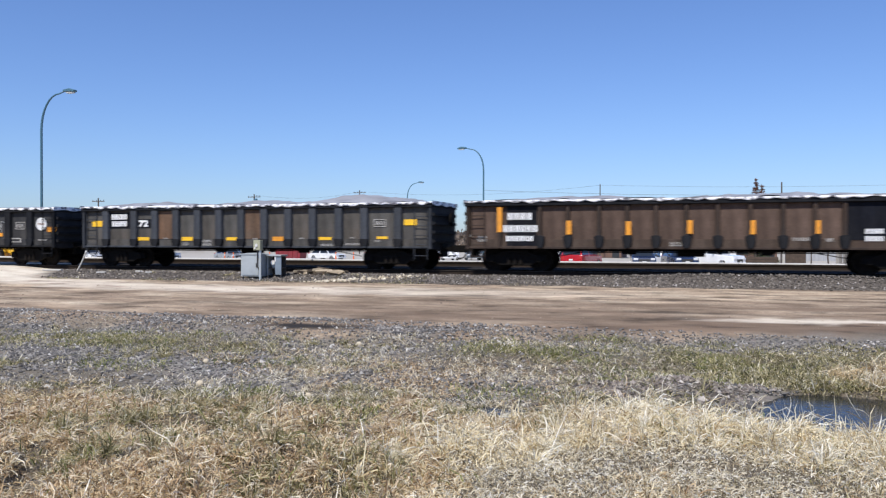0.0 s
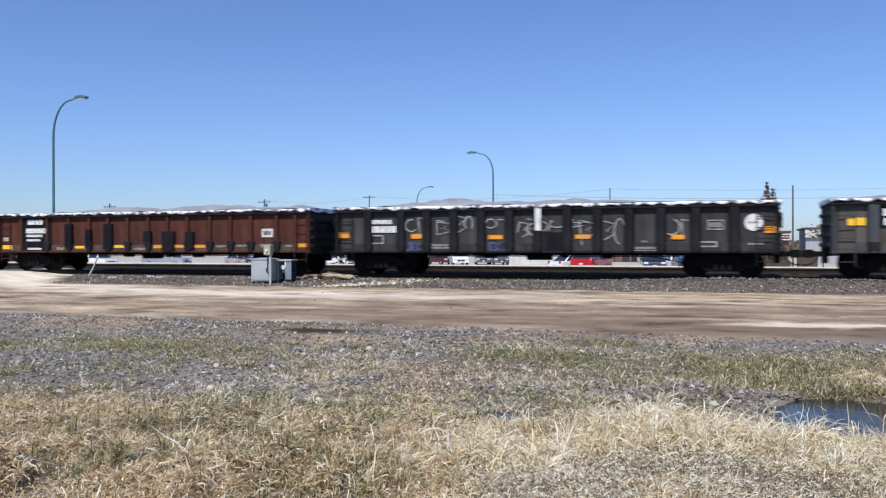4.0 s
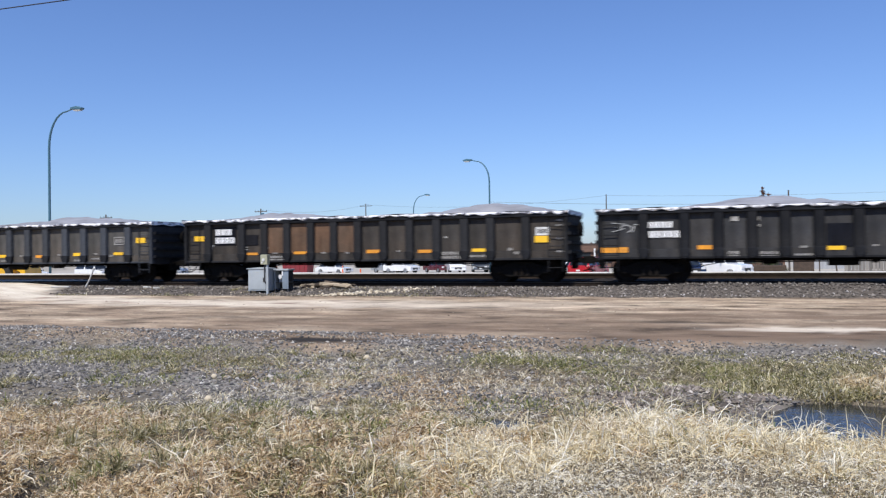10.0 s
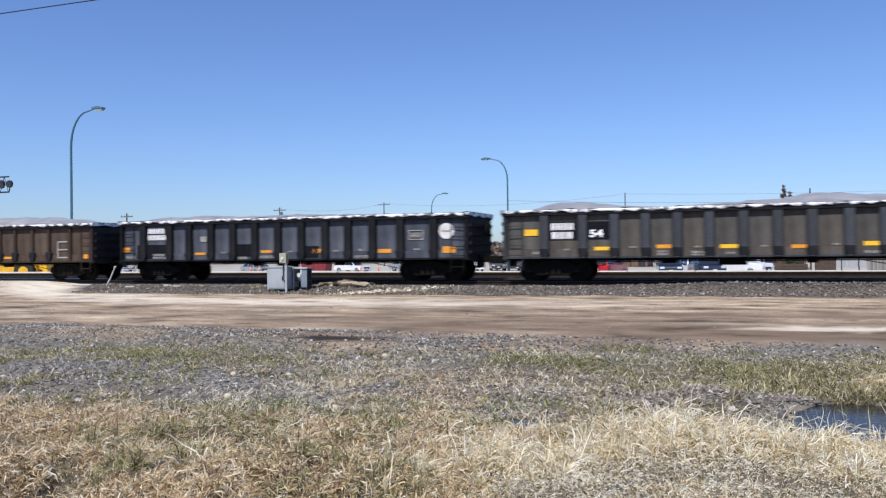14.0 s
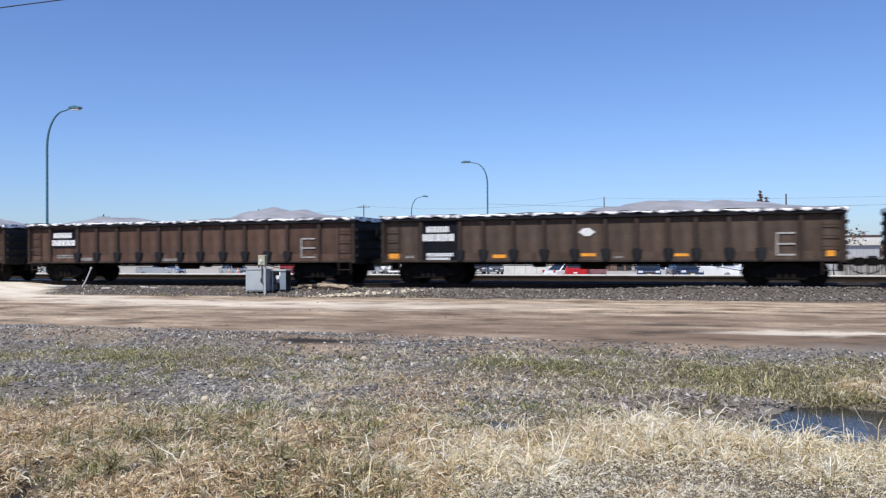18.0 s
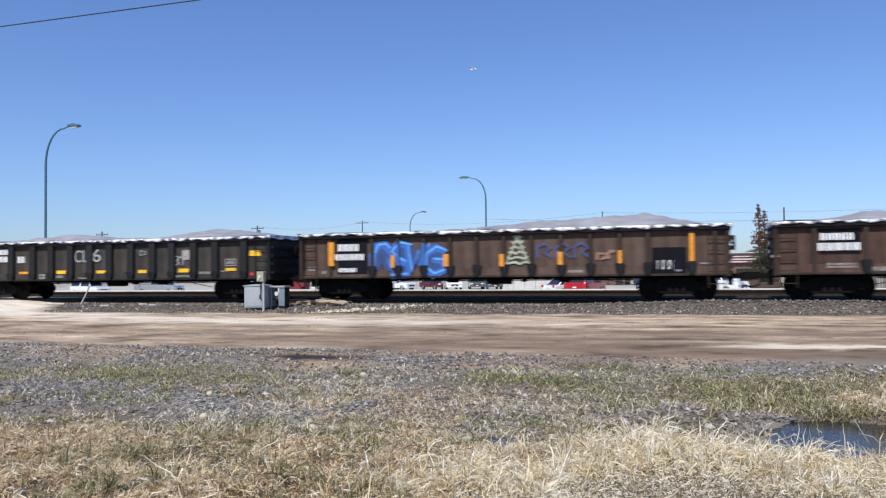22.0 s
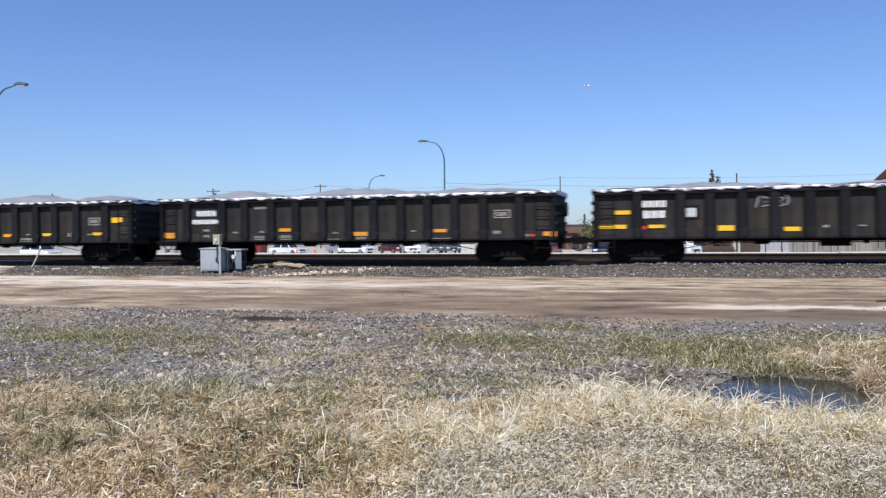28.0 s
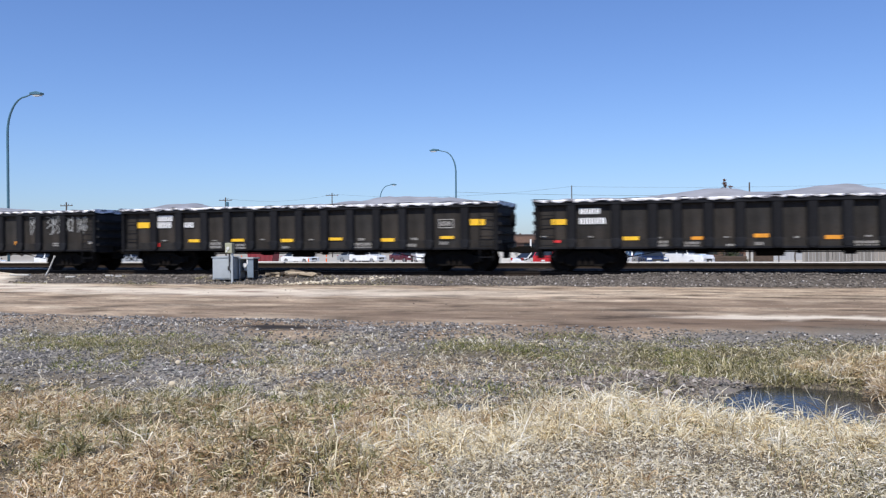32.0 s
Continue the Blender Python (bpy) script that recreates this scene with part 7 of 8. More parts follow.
strands("hollow_straw", x, y, 0.10 + 0.02 * N2(x * 3, y * 3), 0.0085, 0.8, 0.6, r6, AUBURN, "brown dead grass curling round the puddle", 0.8)
x, y = scatter(130, -4.3, -1.9, 4.7, 6.6, lambda x, y: np.exp(-((x + 3.0) / 0.6) ** 2 - ((y - 5.6) / 0.55) ** 2) * (pond_depth(x, y) < 0.0), r6)
clumps("hollow_tufts", x, y, r6.uniform(0.05, 0.12, len(x)), 55, 0.13, 0.0085, 1.15, 0.5, r6, OLIVE_GRASS, "olive tufts round the puddle", 0.5)
x, y = scatter(150000, -3.4, 3.2, 4.6, 8.2, lambda x, y: bank(x, y) * (0.35 + 0.65 * heaped(x + 3, y)), r6)
strands("bank_grass", x, y, 0.115 + 0.03 * N2(x * 2.2, y * 2.2), 0.007, 1.0, 0.5, r6, PALE, "bleached standing grass on the ditch bank", 0.6)
x, y = scatter(1100, -3.2, 3.0, 4.8, 8.2, lambda x, y: bank(x, y) ** 0.8, r6)
clumps("bank_tufts", x, y, r6.uniform(0.05, 0.11, len(x)), 55, 0.16, 0.0078, 1.3, 0.42, r6, PALE, "pale tufts along the ditch bank", 0.5)
x, y = scatter(135000, -4, 3.4, 3.4, 7.4, lambda x, y: front_right(x, y) * np.clip(0.8 + 0.5 * N2(x * 3, y * 3), 0.35, 1), r6)
strands("matted_grass", x, y, 0.056 + 0.014 * N2(x * 3, y * 3), 0.0076, 0.65, 0.5, r6, MATTED, "short matted grey-brown old grass", 0.8, floor=0.005)
x, y = scatter(30000, -4, 3.4, 3.4, 7.2, lambda x, y: front_right(x, y) * sm(0.55, 0.1, heaped(x + 5, y)), r6)
strands("matted_straw", x, y, 0.065 + 0 * x, 0.007, 0.9, 0.45, r6, STRAW, "straw lying through the matted grass", 0.7)
x, y = scatter(22000, -4, 3.8, 3.4, 7.4, lambda x, y: front_right(x, y) * (0.5 * sm(0.0, 0.5, N1(x * 1.6 + 7, y * 1.6)) + 0.5 * sm(0.3, 1.2, x)), r6)
blades("sparse_green", x, y, 0.05 + 0 * x, 0.008, 1.2, r6, OLIVE_GRASS, "sparse olive blades in the matted grass", 0.9)
x, y = scatter(115000, -15, 6, 6.6, 13.2, lambda x, y: green(x, y) * np.clip(clumped(x, y, 2.6), 0.05, 1), r6)
blades("green_grass", x, y, 0.06 + 0.025 * N2(x * 2.6, y * 2.6), 0.010, 1.0, r6, GREEN, "fresh green grass tufts among gravel", 0.8)
x, y = scatter(95000, -5, 5.4, 9.4, 13.8, lambda x, y: behind_pond(x, y) * np.clip(1.3 * clumped(x, y, 1.9) + 0.1, 0.15, 1) * (0.55 + 0.45 * sm(-1.5, 1.0, x)), r6)
blades("olive_grass", x, y, 0.038 + 0.022 * N2(x * 1.9, y * 1.9), 0.0105, 1.6, r6, OLIVE_GRASS, "olive and brown spring grass behind the pond", 1.0)
x, y = scatter(42000, -5, 5.4, 9.4, 13.8, lambda x, y: behind_pond(x, y) * sm(-0.1, 0.5, N1(x * 1.2 + 4, y * 1.6)), r6)
blades("pond_green", x, y, 0.04 + 0.015 * N2(x * 1.9, y * 1.9), 0.0105, 1.2, r6, GREEN, "fresh green patches behind the pond", 0.9)
x, y = scatter(48000, -12.5, -6.2, 9.7, 12.1, lambda x, y: np.exp(-((y - 10.9) / 0.55) ** 2) * np.exp(-((x + 9.3) / 2.0) ** 2) * np.clip(0.3 + clumped(x, y, 2.2), 0.05, 1), r6)
blades("verge_grass", x, y, 0.05 + 0.02 * N2(x * 2.6, y * 2.6), 0.0105, 1.3, r6, OLIVE_GRASS, "low yellow-green grass patch in the gravel", 0.9)
x, y = scatter(24000, -8, 2, 4.2, 8.4, lambda x, y: np.clip(hollow(x, y), 0, 1) * 0.95 + 0.12 * dry(x, y) * (1 - front_right(x, y)), r6)
blades("sedge_grass", x, y, 0.10 + 0.03 * N2(x * 2.6, y * 2.6), 0.009, 0.9, r6, GREEN, "olive green grass in damp hollows", 0.8)
x, y = scatter(110000, -15, 6, 6.8, 13.4, lambda x, y: in_view(x, y) * np.clip(clumped(x, y, 1.8) - 0.15, 0.03, 1) * (1 - 0.55 * gravel_share(x, y)) * (pond_depth(x, y) < 0.05) * (1 - wet_patch(x, y)), r6)
blades("thin_grass", x, y, 0.04 + 0.018 * N2(x * 1.8, y * 1.8), 0.0085, 1.9, r6, MATTED, "thin dead grass growing through gravel", 1.1, 0.4)
x, y = scatter(1800, -12, 0, 7.2, 12.4, lambda x, y: in_view(x, y) * sm(0.0, 0.5, N1(x * 0.9 + 2, y * 1.2)) * (0.35 + 0.65 * sm(10.5, 8, y)) * (pond_depth(x, y) < 0.0), r6)
tussocks("gravel_tufts", x, y, r6.uniform(0.06, 0.13, len(x)), 45, 0.85, 0.009, r6, OLIVE_GRASS, "olive tufts growing through the gravel")
x, y = scatter(2600, -7.5, 0.8, 7.2, 12.6, lambda x, y: in_view(x, y) * sm(-0.3, 0.5, N2(x * 0.8 + 5, y * 1.1)) * sm(-7.5, -4.5, x) * (pond_depth(x, y) < 0.0) * (1 - 0.7 * behind_pond(x, y)), r6)
tussocks("dead_tufts", x, y, r6.uniform(0.05, 0.11, len(x)), 30, 0.7, 0.009, r6, MATTED, "flat grey-brown dead tufts among gravel", 1.25)
x, y = scatter(42000, -9, -0.6, 7.0, 11.6, lambda x, y: in_view(x, y) * sm(-0.1, 0.45, N1(x * 0.7 + 11, y * 1.0) + 0.4 * N2(x * 2.1, y * 2.1)) * sm(-8.5, -5, x) * (1 - 0.75 * sm(-3.4, -2.2, x)) * sm(11.6, 9.2, y) * (pond_depth(x, y) < -0.02), r6)
strands("verge_straw", x, y, 0.085 + 0.02 * N2(x * 2, y * 2), 0.0095, 0.7, 0.55, r6, AUBURN, "brown dead grass lying over the gravel verge", 0.8, floor=0.005)
x, y = scatter(30000, -28, -4, 25.2, 28.8, lambda x, y: sm(0.05, 0.5, N1(x * 0.45 + 3, y * 0.8) + 0.5 * N2(x * 1.7, y * 2.1)) * sm(-0.3, 0.4, y - far_edge(x)) * (x + 0.55 * (y - 30) > -27.5), r6)
blades("ballast_weeds", x, y, 0.06 + 0.02 * N2(x * 2, y * 2), 0.022, 1.5, r6, OLIVE_GRASS, "low drab weeds on the ballast bank", 1.0, 0.3)
x, y = scatter(11000, 0.2, 3.2, 10.0, 11.4, lambda x, y: sm(0.15, 0.0, pond_depth(x, y)) * sm(11.4, 10.7, y), r6)
blades("fringe_grass", x, y, 0.07 + 0.02 * N2(x * 3, y * 3), 0.0105, 0.9, r6, OLIVE_GRASS, "olive grass hanging over the pond's far edge", 0.9)
x, y = scatter(900, -0.9, 1.9, 7.0, 8.3, lambda x, y: sm(-0.5, -0.2, pond_depth(x, y)) * sm(0.14, -0.05, pond_depth(x, y)) * (0.2 + sm(-0.1, 0.5, N1(x * 3, y * 3))), r6)
strands("pond_stalks", x, y, 0.19 + 0.06 * N2(x * 4, y * 4), 0.0075, 1.35, 0.35, r6, PALE, "arching bleached stalks leaning over the pond", 0.3)
x, y = scatter(1500, -9, 4, 3.6, 8.6, lambda x, y: (dry(x, y) * 0.5 + bank(x, y)) * sm(0.1, 0.6, N1(x * 1.1 + 3, y * 1.1)) * (1 - front_right(x, y)), r6)
strands("tall_stalks", x, y, 0.17 + 0 * x, 0.0075, 1.3, 0.3, r6, PALE, "tall bleached grass stalks", 0.25)
x, y = scatter(330, 0.9, 3.4, 9.7, 11.9, lambda x, y: sm(1.1, 2.0, x) * np.exp(-((y - 10.45 + 0.15 * (x - 2)) / 0.42) ** 2) * (pond_depth(x, y) < 0.0), r6)
clumps("pond_tussock", x, y, r6.uniform(0.1, 0.24, len(x)), 80, 0.17, 0.0095, 1.15, 0.5, r6, STRAW, "big dry tussocks behind the pond")
x, y = scatter(260, 1.85, 3.0, 7.7, 9.9, lambda x, y: sm(-0.45, -0.1, pond_depth(x, y)) * (pond_depth(x, y) < 0.0), r6)
clumps("pond_edge_tufts", x, y, r6.uniform(0.08, 0.16, len(x)), 60, 0.15, 0.009, 1.2, 0.5, r6, AUBURN, "reddish dead tufts at the pond's edge")



def rubble(name, x, y, size, r, material, label, category, sink=0.3):
    """Irregular little stones: bent octahedra."""
    n = len(x)
    z = land(x, y)
    base = np.array([(1, 0, 0), (0, 1, 0), (-1, 0, 0), (0, -1, 0), (0.1, 0, 0.75), (0, 0.1, -0.6)])
    s = size * np.clip(r.lognormal(0, 0.35, n), 0.45, 1.75)
    v = base[None] * r.uniform(0.6, 1.3, (n, 6, 1)) + r.normal(0, 0.16, (n, 6, 3))
    a = r.uniform(0, 2 * np.pi, n)
    ca, sa = np.cos(a)[:, None], np.sin(a)[:, None]
    v = np.stack([v[..., 0] * ca - v[..., 1] * sa, v[..., 0] * sa + v[..., 1] * ca, v[..., 2]], -1) * s[:, None, None]
    v += np.stack([x, y, z + s * (0.6 - sink)], -1)[:, None]
    i = np.arange(n)[:, None] * 6
    f = np.concatenate([i + np.array([q]) for q in ((0, 1, 4), (1, 2, 4), (2, 3, 4), (3, 0, 4), (1, 0, 5), (2, 1, 5), (3, 2, 5), (0, 3, 5))], 0)
    return heap(name, v.reshape(-1, 3), f, material, label, category)


def stone_material(name, stops):
    m, t, b = nodes_of(name)
    geo = t.nodes.new("ShaderNodeNewGeometry")
    c = ramp(t, geo.outputs["Random Per Island"], stops)
    c = mix(t, 0.3, c, noise_node(t, 70, 4, 0.7, stretch(t, 1, 1, 1)).outputs["Fac"], "OVERLAY")
    link(t, c, b.inputs["Base Color"])
    b.inputs["Roughness"].default_value = 0.85
    return m


GREY_STONE = stone_material("grey_crushed_stone", [(0.0, (0.05, 0.049, 0.05)), (0.5, (0.142, 0.133, 0.127)), (0.9, (0.25, 0.232, 0.212)), (1.0, (0.50, 0.48, 0.45))])
BALLAST = stone_material("ballast_stone", [(0.0, (0.055, 0.048, 0.041)), (0.5, (0.118, 0.101, 0.086)), (0.95, (0.19, 0.168, 0.146)), (1.0, (0.44, 0.41, 0.39))])
CLOD = stone_material("earth_clod", [(0.0, (0.14, 0.105, 0.08)), (0.6, (0.24, 0.19, 0.14)), (1.0, (0.40, 0.33, 0.25))])
DARK_CLOD = stone_material("damp_clod", [(0.0, (0.05, 0.042, 0.036)), (0.55, (0.15, 0.125, 0.108)), (0.9, (0.27, 0.235, 0.205)), (1.0, (0.46, 0.42, 0.38))])
TAN_STONE = stone_material("pale_tan_stone", [(0.0, (0.3, 0.25, 0.18)), (0.6, (0.5, 0.43, 0.32)), (1.0, (0.68, 0.62, 0.5))])
x, y = scatter(85000, -15.5, 6.5, 6.8, 14.2, lambda x, y: in_view(x, y) * np.clip(gravel_share(x, y) * 0.95 + 0.05, 0, 1) * (pond_depth(x, y) < 0.0) * (1 - wet_patch(x, y)), r6)
rubble("gravel", x, y, 0.0205 + 0.006 * N1(x, y), r6, GREY_STONE, "loose blue-grey crushed stone", "gravel")
x, y = scatter(34000, -33, 14, 26.3, 29.9, lambda x, y: (1 - 0.6 * sm(-15.5, -18, x) * sm(29.3, 28.6, y)) * sm(-0.2, 0.5, y - far_edge(x) + 0.4 * N1(x, y)) * (x + 0.55 * (y - 30) + 0.5 * N2(x, y) > -28.0), r6)
rubble("ballast", x, y, 0.035 + 0 * x, r6, BALLAST, "grey-brown railway ballast stones", "gravel")
x, y = scatter(220, -26.5, -13, 26.6, 28.9, lambda x, y: sm(-0.1, 0.5, N1(x * 0.9, y * 0.9 + 5)), r6)
rubble("pale_scraps", x, y, 0.035 + 0.015 * N2(x * 3, y * 3), r6, TAN_STONE, "pale scraps and stones strewn on the bank", "litter", 0.2)
x, y = scatter(2600, -14.5, -9.2, 25.6, 29.6, lambda x, y: np.exp(-((y - 27.6 - 0.55 * (x + 12)) / 0.36) ** 2) * sm(-14.2, -13, x) * sm(-10.0, -11.2, x), r6)
rubble("pale_stones", x, y, 0.05 + 0 * x, r6, TAN_STONE, "spill of pale tan stones on the bank", "gravel", 0.1)
x, y = scatter(9000, -2.6, 0.9, 8.3, 10.6, lambda x, y: np.exp(-((x + 0.45) / 0.9) ** 2 - ((y - 9.5) / 0.55) ** 2) * (pond_depth(x, y) < -0.05), r6)
rubble("dirt_clods", x, y, 0.024 + 0.008 * N1(x * 3, y * 3), r6, DARK_CLOD, "brown-grey clods heaped beside the pond", "gravel")
x, y = scatter(2600, -30, 9, 13, 26.8, lambda x, y: in_view(x, y, 4) * (0.3 + 0.7 * sm(0.2, 0.6, N1(x * 0.6, y * 0.9))), r6)
rubble("road_clods", x, y, 0.013 + 0.005 * N1(x, y), r6, CLOD, "scattered earth clods and pebbles on the dirt road", "gravel")

# ---- trees ----
BARK = surface("bark", (0.10, 0.08, 0.065), (0.06, 0.05, 0.04), 0.95, 0, 0.3, 0.5, 0.4, 0.6, (1, 1, 0.3))
NEEDLE = leaf_material("spruce_needles", [(0.0, (0.016, 0.03, 0.014)), (0.6, (0.04, 0.06, 0.025)), (1.0, (0.09, 0.09, 0.045))], 0.15)
RUSTY = leaf_material("browned_needles", [(0.0, (0.06, 0.025, 0.015)), (0.6, (0.14, 0.055, 0.03)), (1.0, (0.2, 0.1, 0.055))], 0.15)
TWIG = leaf_material("bare_twigs", [(0.0, (0.07, 0.05, 0.04)), (0.6, (0.14, 0.11, 0.085)), (1.0, (0.24, 0.2, 0.16))], 0.1)
BUD = leaf_material("budding_leaves", [(0.0, (0.07, 0.08, 0.025)), (0.6, (0.15, 0.15, 0.05)), (1.0, (0.27, 0.25, 0.1))], 0.3)


def flakes(points, size, r):
    """Small crossed leaf clumps at the points."""
    n = len(points)
    a, b = r.uniform(0, 2 * np.pi, n), r.uniform(-0.7, 0.7, n)
    u = np.stack([np.cos(a), np.sin(a), 0.4 * np.sin(b)], -1) * size[:, None]
    w = np.stack([-np.sin(a) * np.sin(b), np.cos(a) * np.sin(b), np.cos(b)], -1) * size[:, None] * 0.6
    v = np.stack([points - u, points - w * 0.9, points + u, points + w], 1).reshape(-1, 3)
    return v, (np.arange(n)[:, None] * 4 + np.arange(4)[None])


def crown(name, v, f, material, parent, label=""):
    ob = heap(name, v, f, material, label, "", "")
    if "category" in ob:
        del ob["category"]
    ob.parent = parent
    return ob


def conifer(x, y, h, wide, seed, mats, label):
    r = np.random.default_rng(seed)
    t = thing("spruce_tree", (x, y, float(land(x, y)) - 0.1), label, "tree")
    part("trunk", Shape().tube([(0, 0, 0), (0.05, 0, h * 0.5), (0, 0.03, h)], [0.16, 0.1, 0.015], 8), BARK, t)
    limbs = Shape()
    pts = []
    z = h * 0.08
    while z < h * 0.985:
        reach = wide * (1 - z / h) ** 0.9 * r.uniform(0.55, 1.2) + 0.05
        for k in range(r.integers(4, 7)):
            a = r.uniform(0, 2 * np.pi)
            l = reach * r.uniform(0.6, 1.1)
            tip = np.array([math.cos(a) * l, math.sin(a) * l, z - 0.16 * l + 0.1])
            limbs.tube([(0, 0, z), tuple(tip)], [0.022, 0.006], 4, False)
            q = r.uniform(0.15, 1.05, (int(38 * l) + 10, 1))
            pts.append(np.array([0, 0, z]) * (1 - q) + tip * q + r.normal(0, 0.07, (len(q), 3)))
        z += 0.26 * r.uniform(0.7, 1.3)
    part("limbs", limbs, BARK, t)
    p = np.concatenate(pts)
    pick = (0.6 * N2(p[:, 0] * 0.9 + seed, p[:, 2] * 0.8) + 1.6 * (p[:, 2] / h - 0.45)) > (0.05 if len(mats) > 1 else -9)
    for m, sel in zip(mats, (pick, ~pick)):
        if sel.any():
            crown("crown", *flakes(p[sel], r.uniform(0.035, 0.085, sel.sum()), r), m, t, "browned needles" if m is RUSTY else "dark green needles")
    return t


def broad(x, y, h, wide, seed, mat, label, dense=60, name="bare_tree"):
    """A branching tree or bush, with twigs or young leaves."""
    r = np.random.default_rng(seed)
    t = thing(name, (x, y, float(land(x, y)) - 0.1), label, "tree" if "tree" in name else "bush")
    trunk, pts = Shape(), []
    limbs = Shape()

    def grow(p, d, l, rad, depth):
        q = p + d * l
        (trunk if depth == 0 else limbs).tube([tuple(p), tuple((p + q) / 2 + r.normal(0, 0.04, 3) * l), tuple(q)], [rad, rad * 0.85, rad * 0.65], 6 if depth < 2 else 4, False)
        if depth >= 3:
            pts.append(q + r.normal(0, 0.22 * wide / 2, (dense // 12 + 2, 3)) * np.array([1, 1, 0.7]))
            return
        for k in range(r.integers(3, 5)):
            nd = d + r.normal(0, 0.55, 3) * np.array([wide / h * 1.6, wide / h * 1.6, 0.6])
            nd[2] = abs(nd[2]) * 0.8 + 0.15
            grow(q, nd / np.linalg.norm(nd), l * r.uniform(0.55, 0.8), rad * 0.55, depth + 1)

    grow(np.zeros(3), np.array([0, 0, 1.0]), h * 0.36, 0.014 * h, 0)
    part("trunk", trunk, BARK, t)
    part("limbs", limbs, BARK, t)
    p = np.concatenate(pts)
    crown("crown", *flakes(p, r.uniform(0.08, 0.2, len(p)), r), mat, t)
    return t


conifer(4.0, 89.9, 9.0, 2.7, 3, (RUSTY, NEEDLE), "spruce with browned top above the shops")
conifer(4.55, 90.6, 8.5, 2.2, 5, (RUSTY, NEEDLE), "smaller browned spruce beside the first")
broad(8.8, 86.0, 5.2, 4.0, 21, TWIG, "bare grey tree behind the fence", 40)
broad(10.6, 88.0, 6.0, 4.0, 22, TWIG, "bare grey tree behind the fence", 40)
broad(-6.5, 101.0, 3.4, 3.6, 23, TWIG, "leafless brown bush beyond the car park", 90, "bush")
broad(-10.5, 118.0, 4.4, 5.0, 24, BUD, "bush with first yellow-green leaves", 110, "bush")
broad(-3.5, 104.0, 3.2, 3.5, 25, TWIG, "leafless brown bush beyond the car park", 90, "bush")
for k, (x, y, h) in enumerate(((-2.4, 126, 6.4), (-0.6, 131, 5.6), (-12.5, 140, 6.6), (-8.0, 137, 5.4), (-15.0, 146, 5.8))):
    conifer(x, y, h, 1.5, 40 + k, (NEEDLE,), "small dark green spruce far off")
far_trees = []
rt = np.random.default_rng(9)
for k in range(1500):
    a = rt.uniform(-0.95, 0.55)
    d = rt.uniform(170, 260)
    top = 2.0 + 2.2 * (0.5 + 0.5 * math.sin(a * 23) * math.sin(a * 51 + 1)) + rt.uniform(0, 1.2)
    far_trees.append(np.stack([math.sin(a) * d + rt.normal(0, 1.3, 16), math.cos(a) * d + rt.normal(0, 1.3, 16), -0.4 + top * rt.uniform(0.05, 1, 16) ** 0.7], -1))
p = np.concatenate(far_trees)
heap("tree_line", *flakes(p, rt.uniform(0.35, 0.8, len(p)), rt), TWIG, "far brown line of leafless trees", "woods")

# ---- poles and wires ----
POLEWOOD = surface("pole_timber", (0.10, 0.085, 0.075), (0.06, 0.05, 0.045), 0.9, 0, 0.5, 0.5, 0.3)
WIRE = plain("wire_black", (0.015, 0.015, 0.016), 0.6)


def power_pole(x, y, top, arm, seed, drum=True, thick=0.16):
    t = thing("power_pole", (x, y, float(land(x, y))), "dark wooden power pole with crossarm" if arm > 0.5 else "thin bare wooden pole", "power pole", "power poles")
    h = top - float(land(x, y))
    part("pole", Shape().tube([(0, 0, -0.3), (0, 0, h)], [thick, thick * 0.7], 8), POLEWOOD, t)
    if arm < 0.5:
        return (x, y, top - 0.15)
    part("crossarm", Shape().box(-arm, arm, -0.05, 0.05, h - 0.46, h - 0.36), POLEWOOD, t)
    for k in (-0.9, -0.35, 0.35, 0.9):
        part("insulator", Shape().tube([(k * arm, 0, h - 0.36), (k * arm, 0, h - 0.22)], 0.03, 6), TRIM, t)
    if drum:
        part("transformer", Shape().tube([(0.32, -0.1, h - 1.4), (0.32, -0.1, h - 0.65)], 0.24, 10), LAMP, t, "grey transformer drum")
    return (x, y, top - 0.15)


P1 = power_pole(-62.4, 102.5, 8.35, 1.0, 1, True, 0.13)
power_pole(-72.4, 82.8, 6.95, 0.9, 2, False, 0.12)
P3 = power_pole(-61.4, 136.8, 10.9, 1.2, 3, False, 0.13)
P4 = power_pole(-15.7, 119.0, 9.9, 0.3, 4, False, 0.1)
power_pole(5.7, 79.8, 7.0, 0.12, 5, False, 0.09)


def cable(name, ends, sag, label, radius=0.012):
    s = Shape()
    (x0, y0, z0), (x1, y1, z1) = ends
    n = 24
    s.tube([(x0 + (x1 - x0) * k / n, y0 + (y1 - y0) * k / n, z0 + (z1 - z0) * k / n - sag * 4 * (k / n) * (1 - k / n)) for k in range(n + 1)], radius, 5)
    return tagged(part(name, s, WIRE), label, "cable")


cable("overhead_wire", (P1, P3), 0.8, "thin wire between far poles", 0.011)
cable("overhead_wire", (P3, P4), 1.0, "thin wire between far poles", 0.011)
cable("overhead_wire", (P4, (60, 118, 10.2)), 1.0, "thin wire between far poles", 0.011)
cable("overhead_wire", ((-21.0, 75.2, 6.5), (30, 88, 6.6)), 0.6, "thin wire slung from the lamp", 0.011)
PA, PB = power_pole(-48.0, 15.2, 7.9, 0.6, 6, False), power_pole(26.0, 15.2, 7.9, 0.6, 7, False)
cable("service_cable", ((-48.0, 15.2, 7.75), (26.0, 15.2, 7.75)), 0.15, "black overhead cable along the dirt road", 0.014)

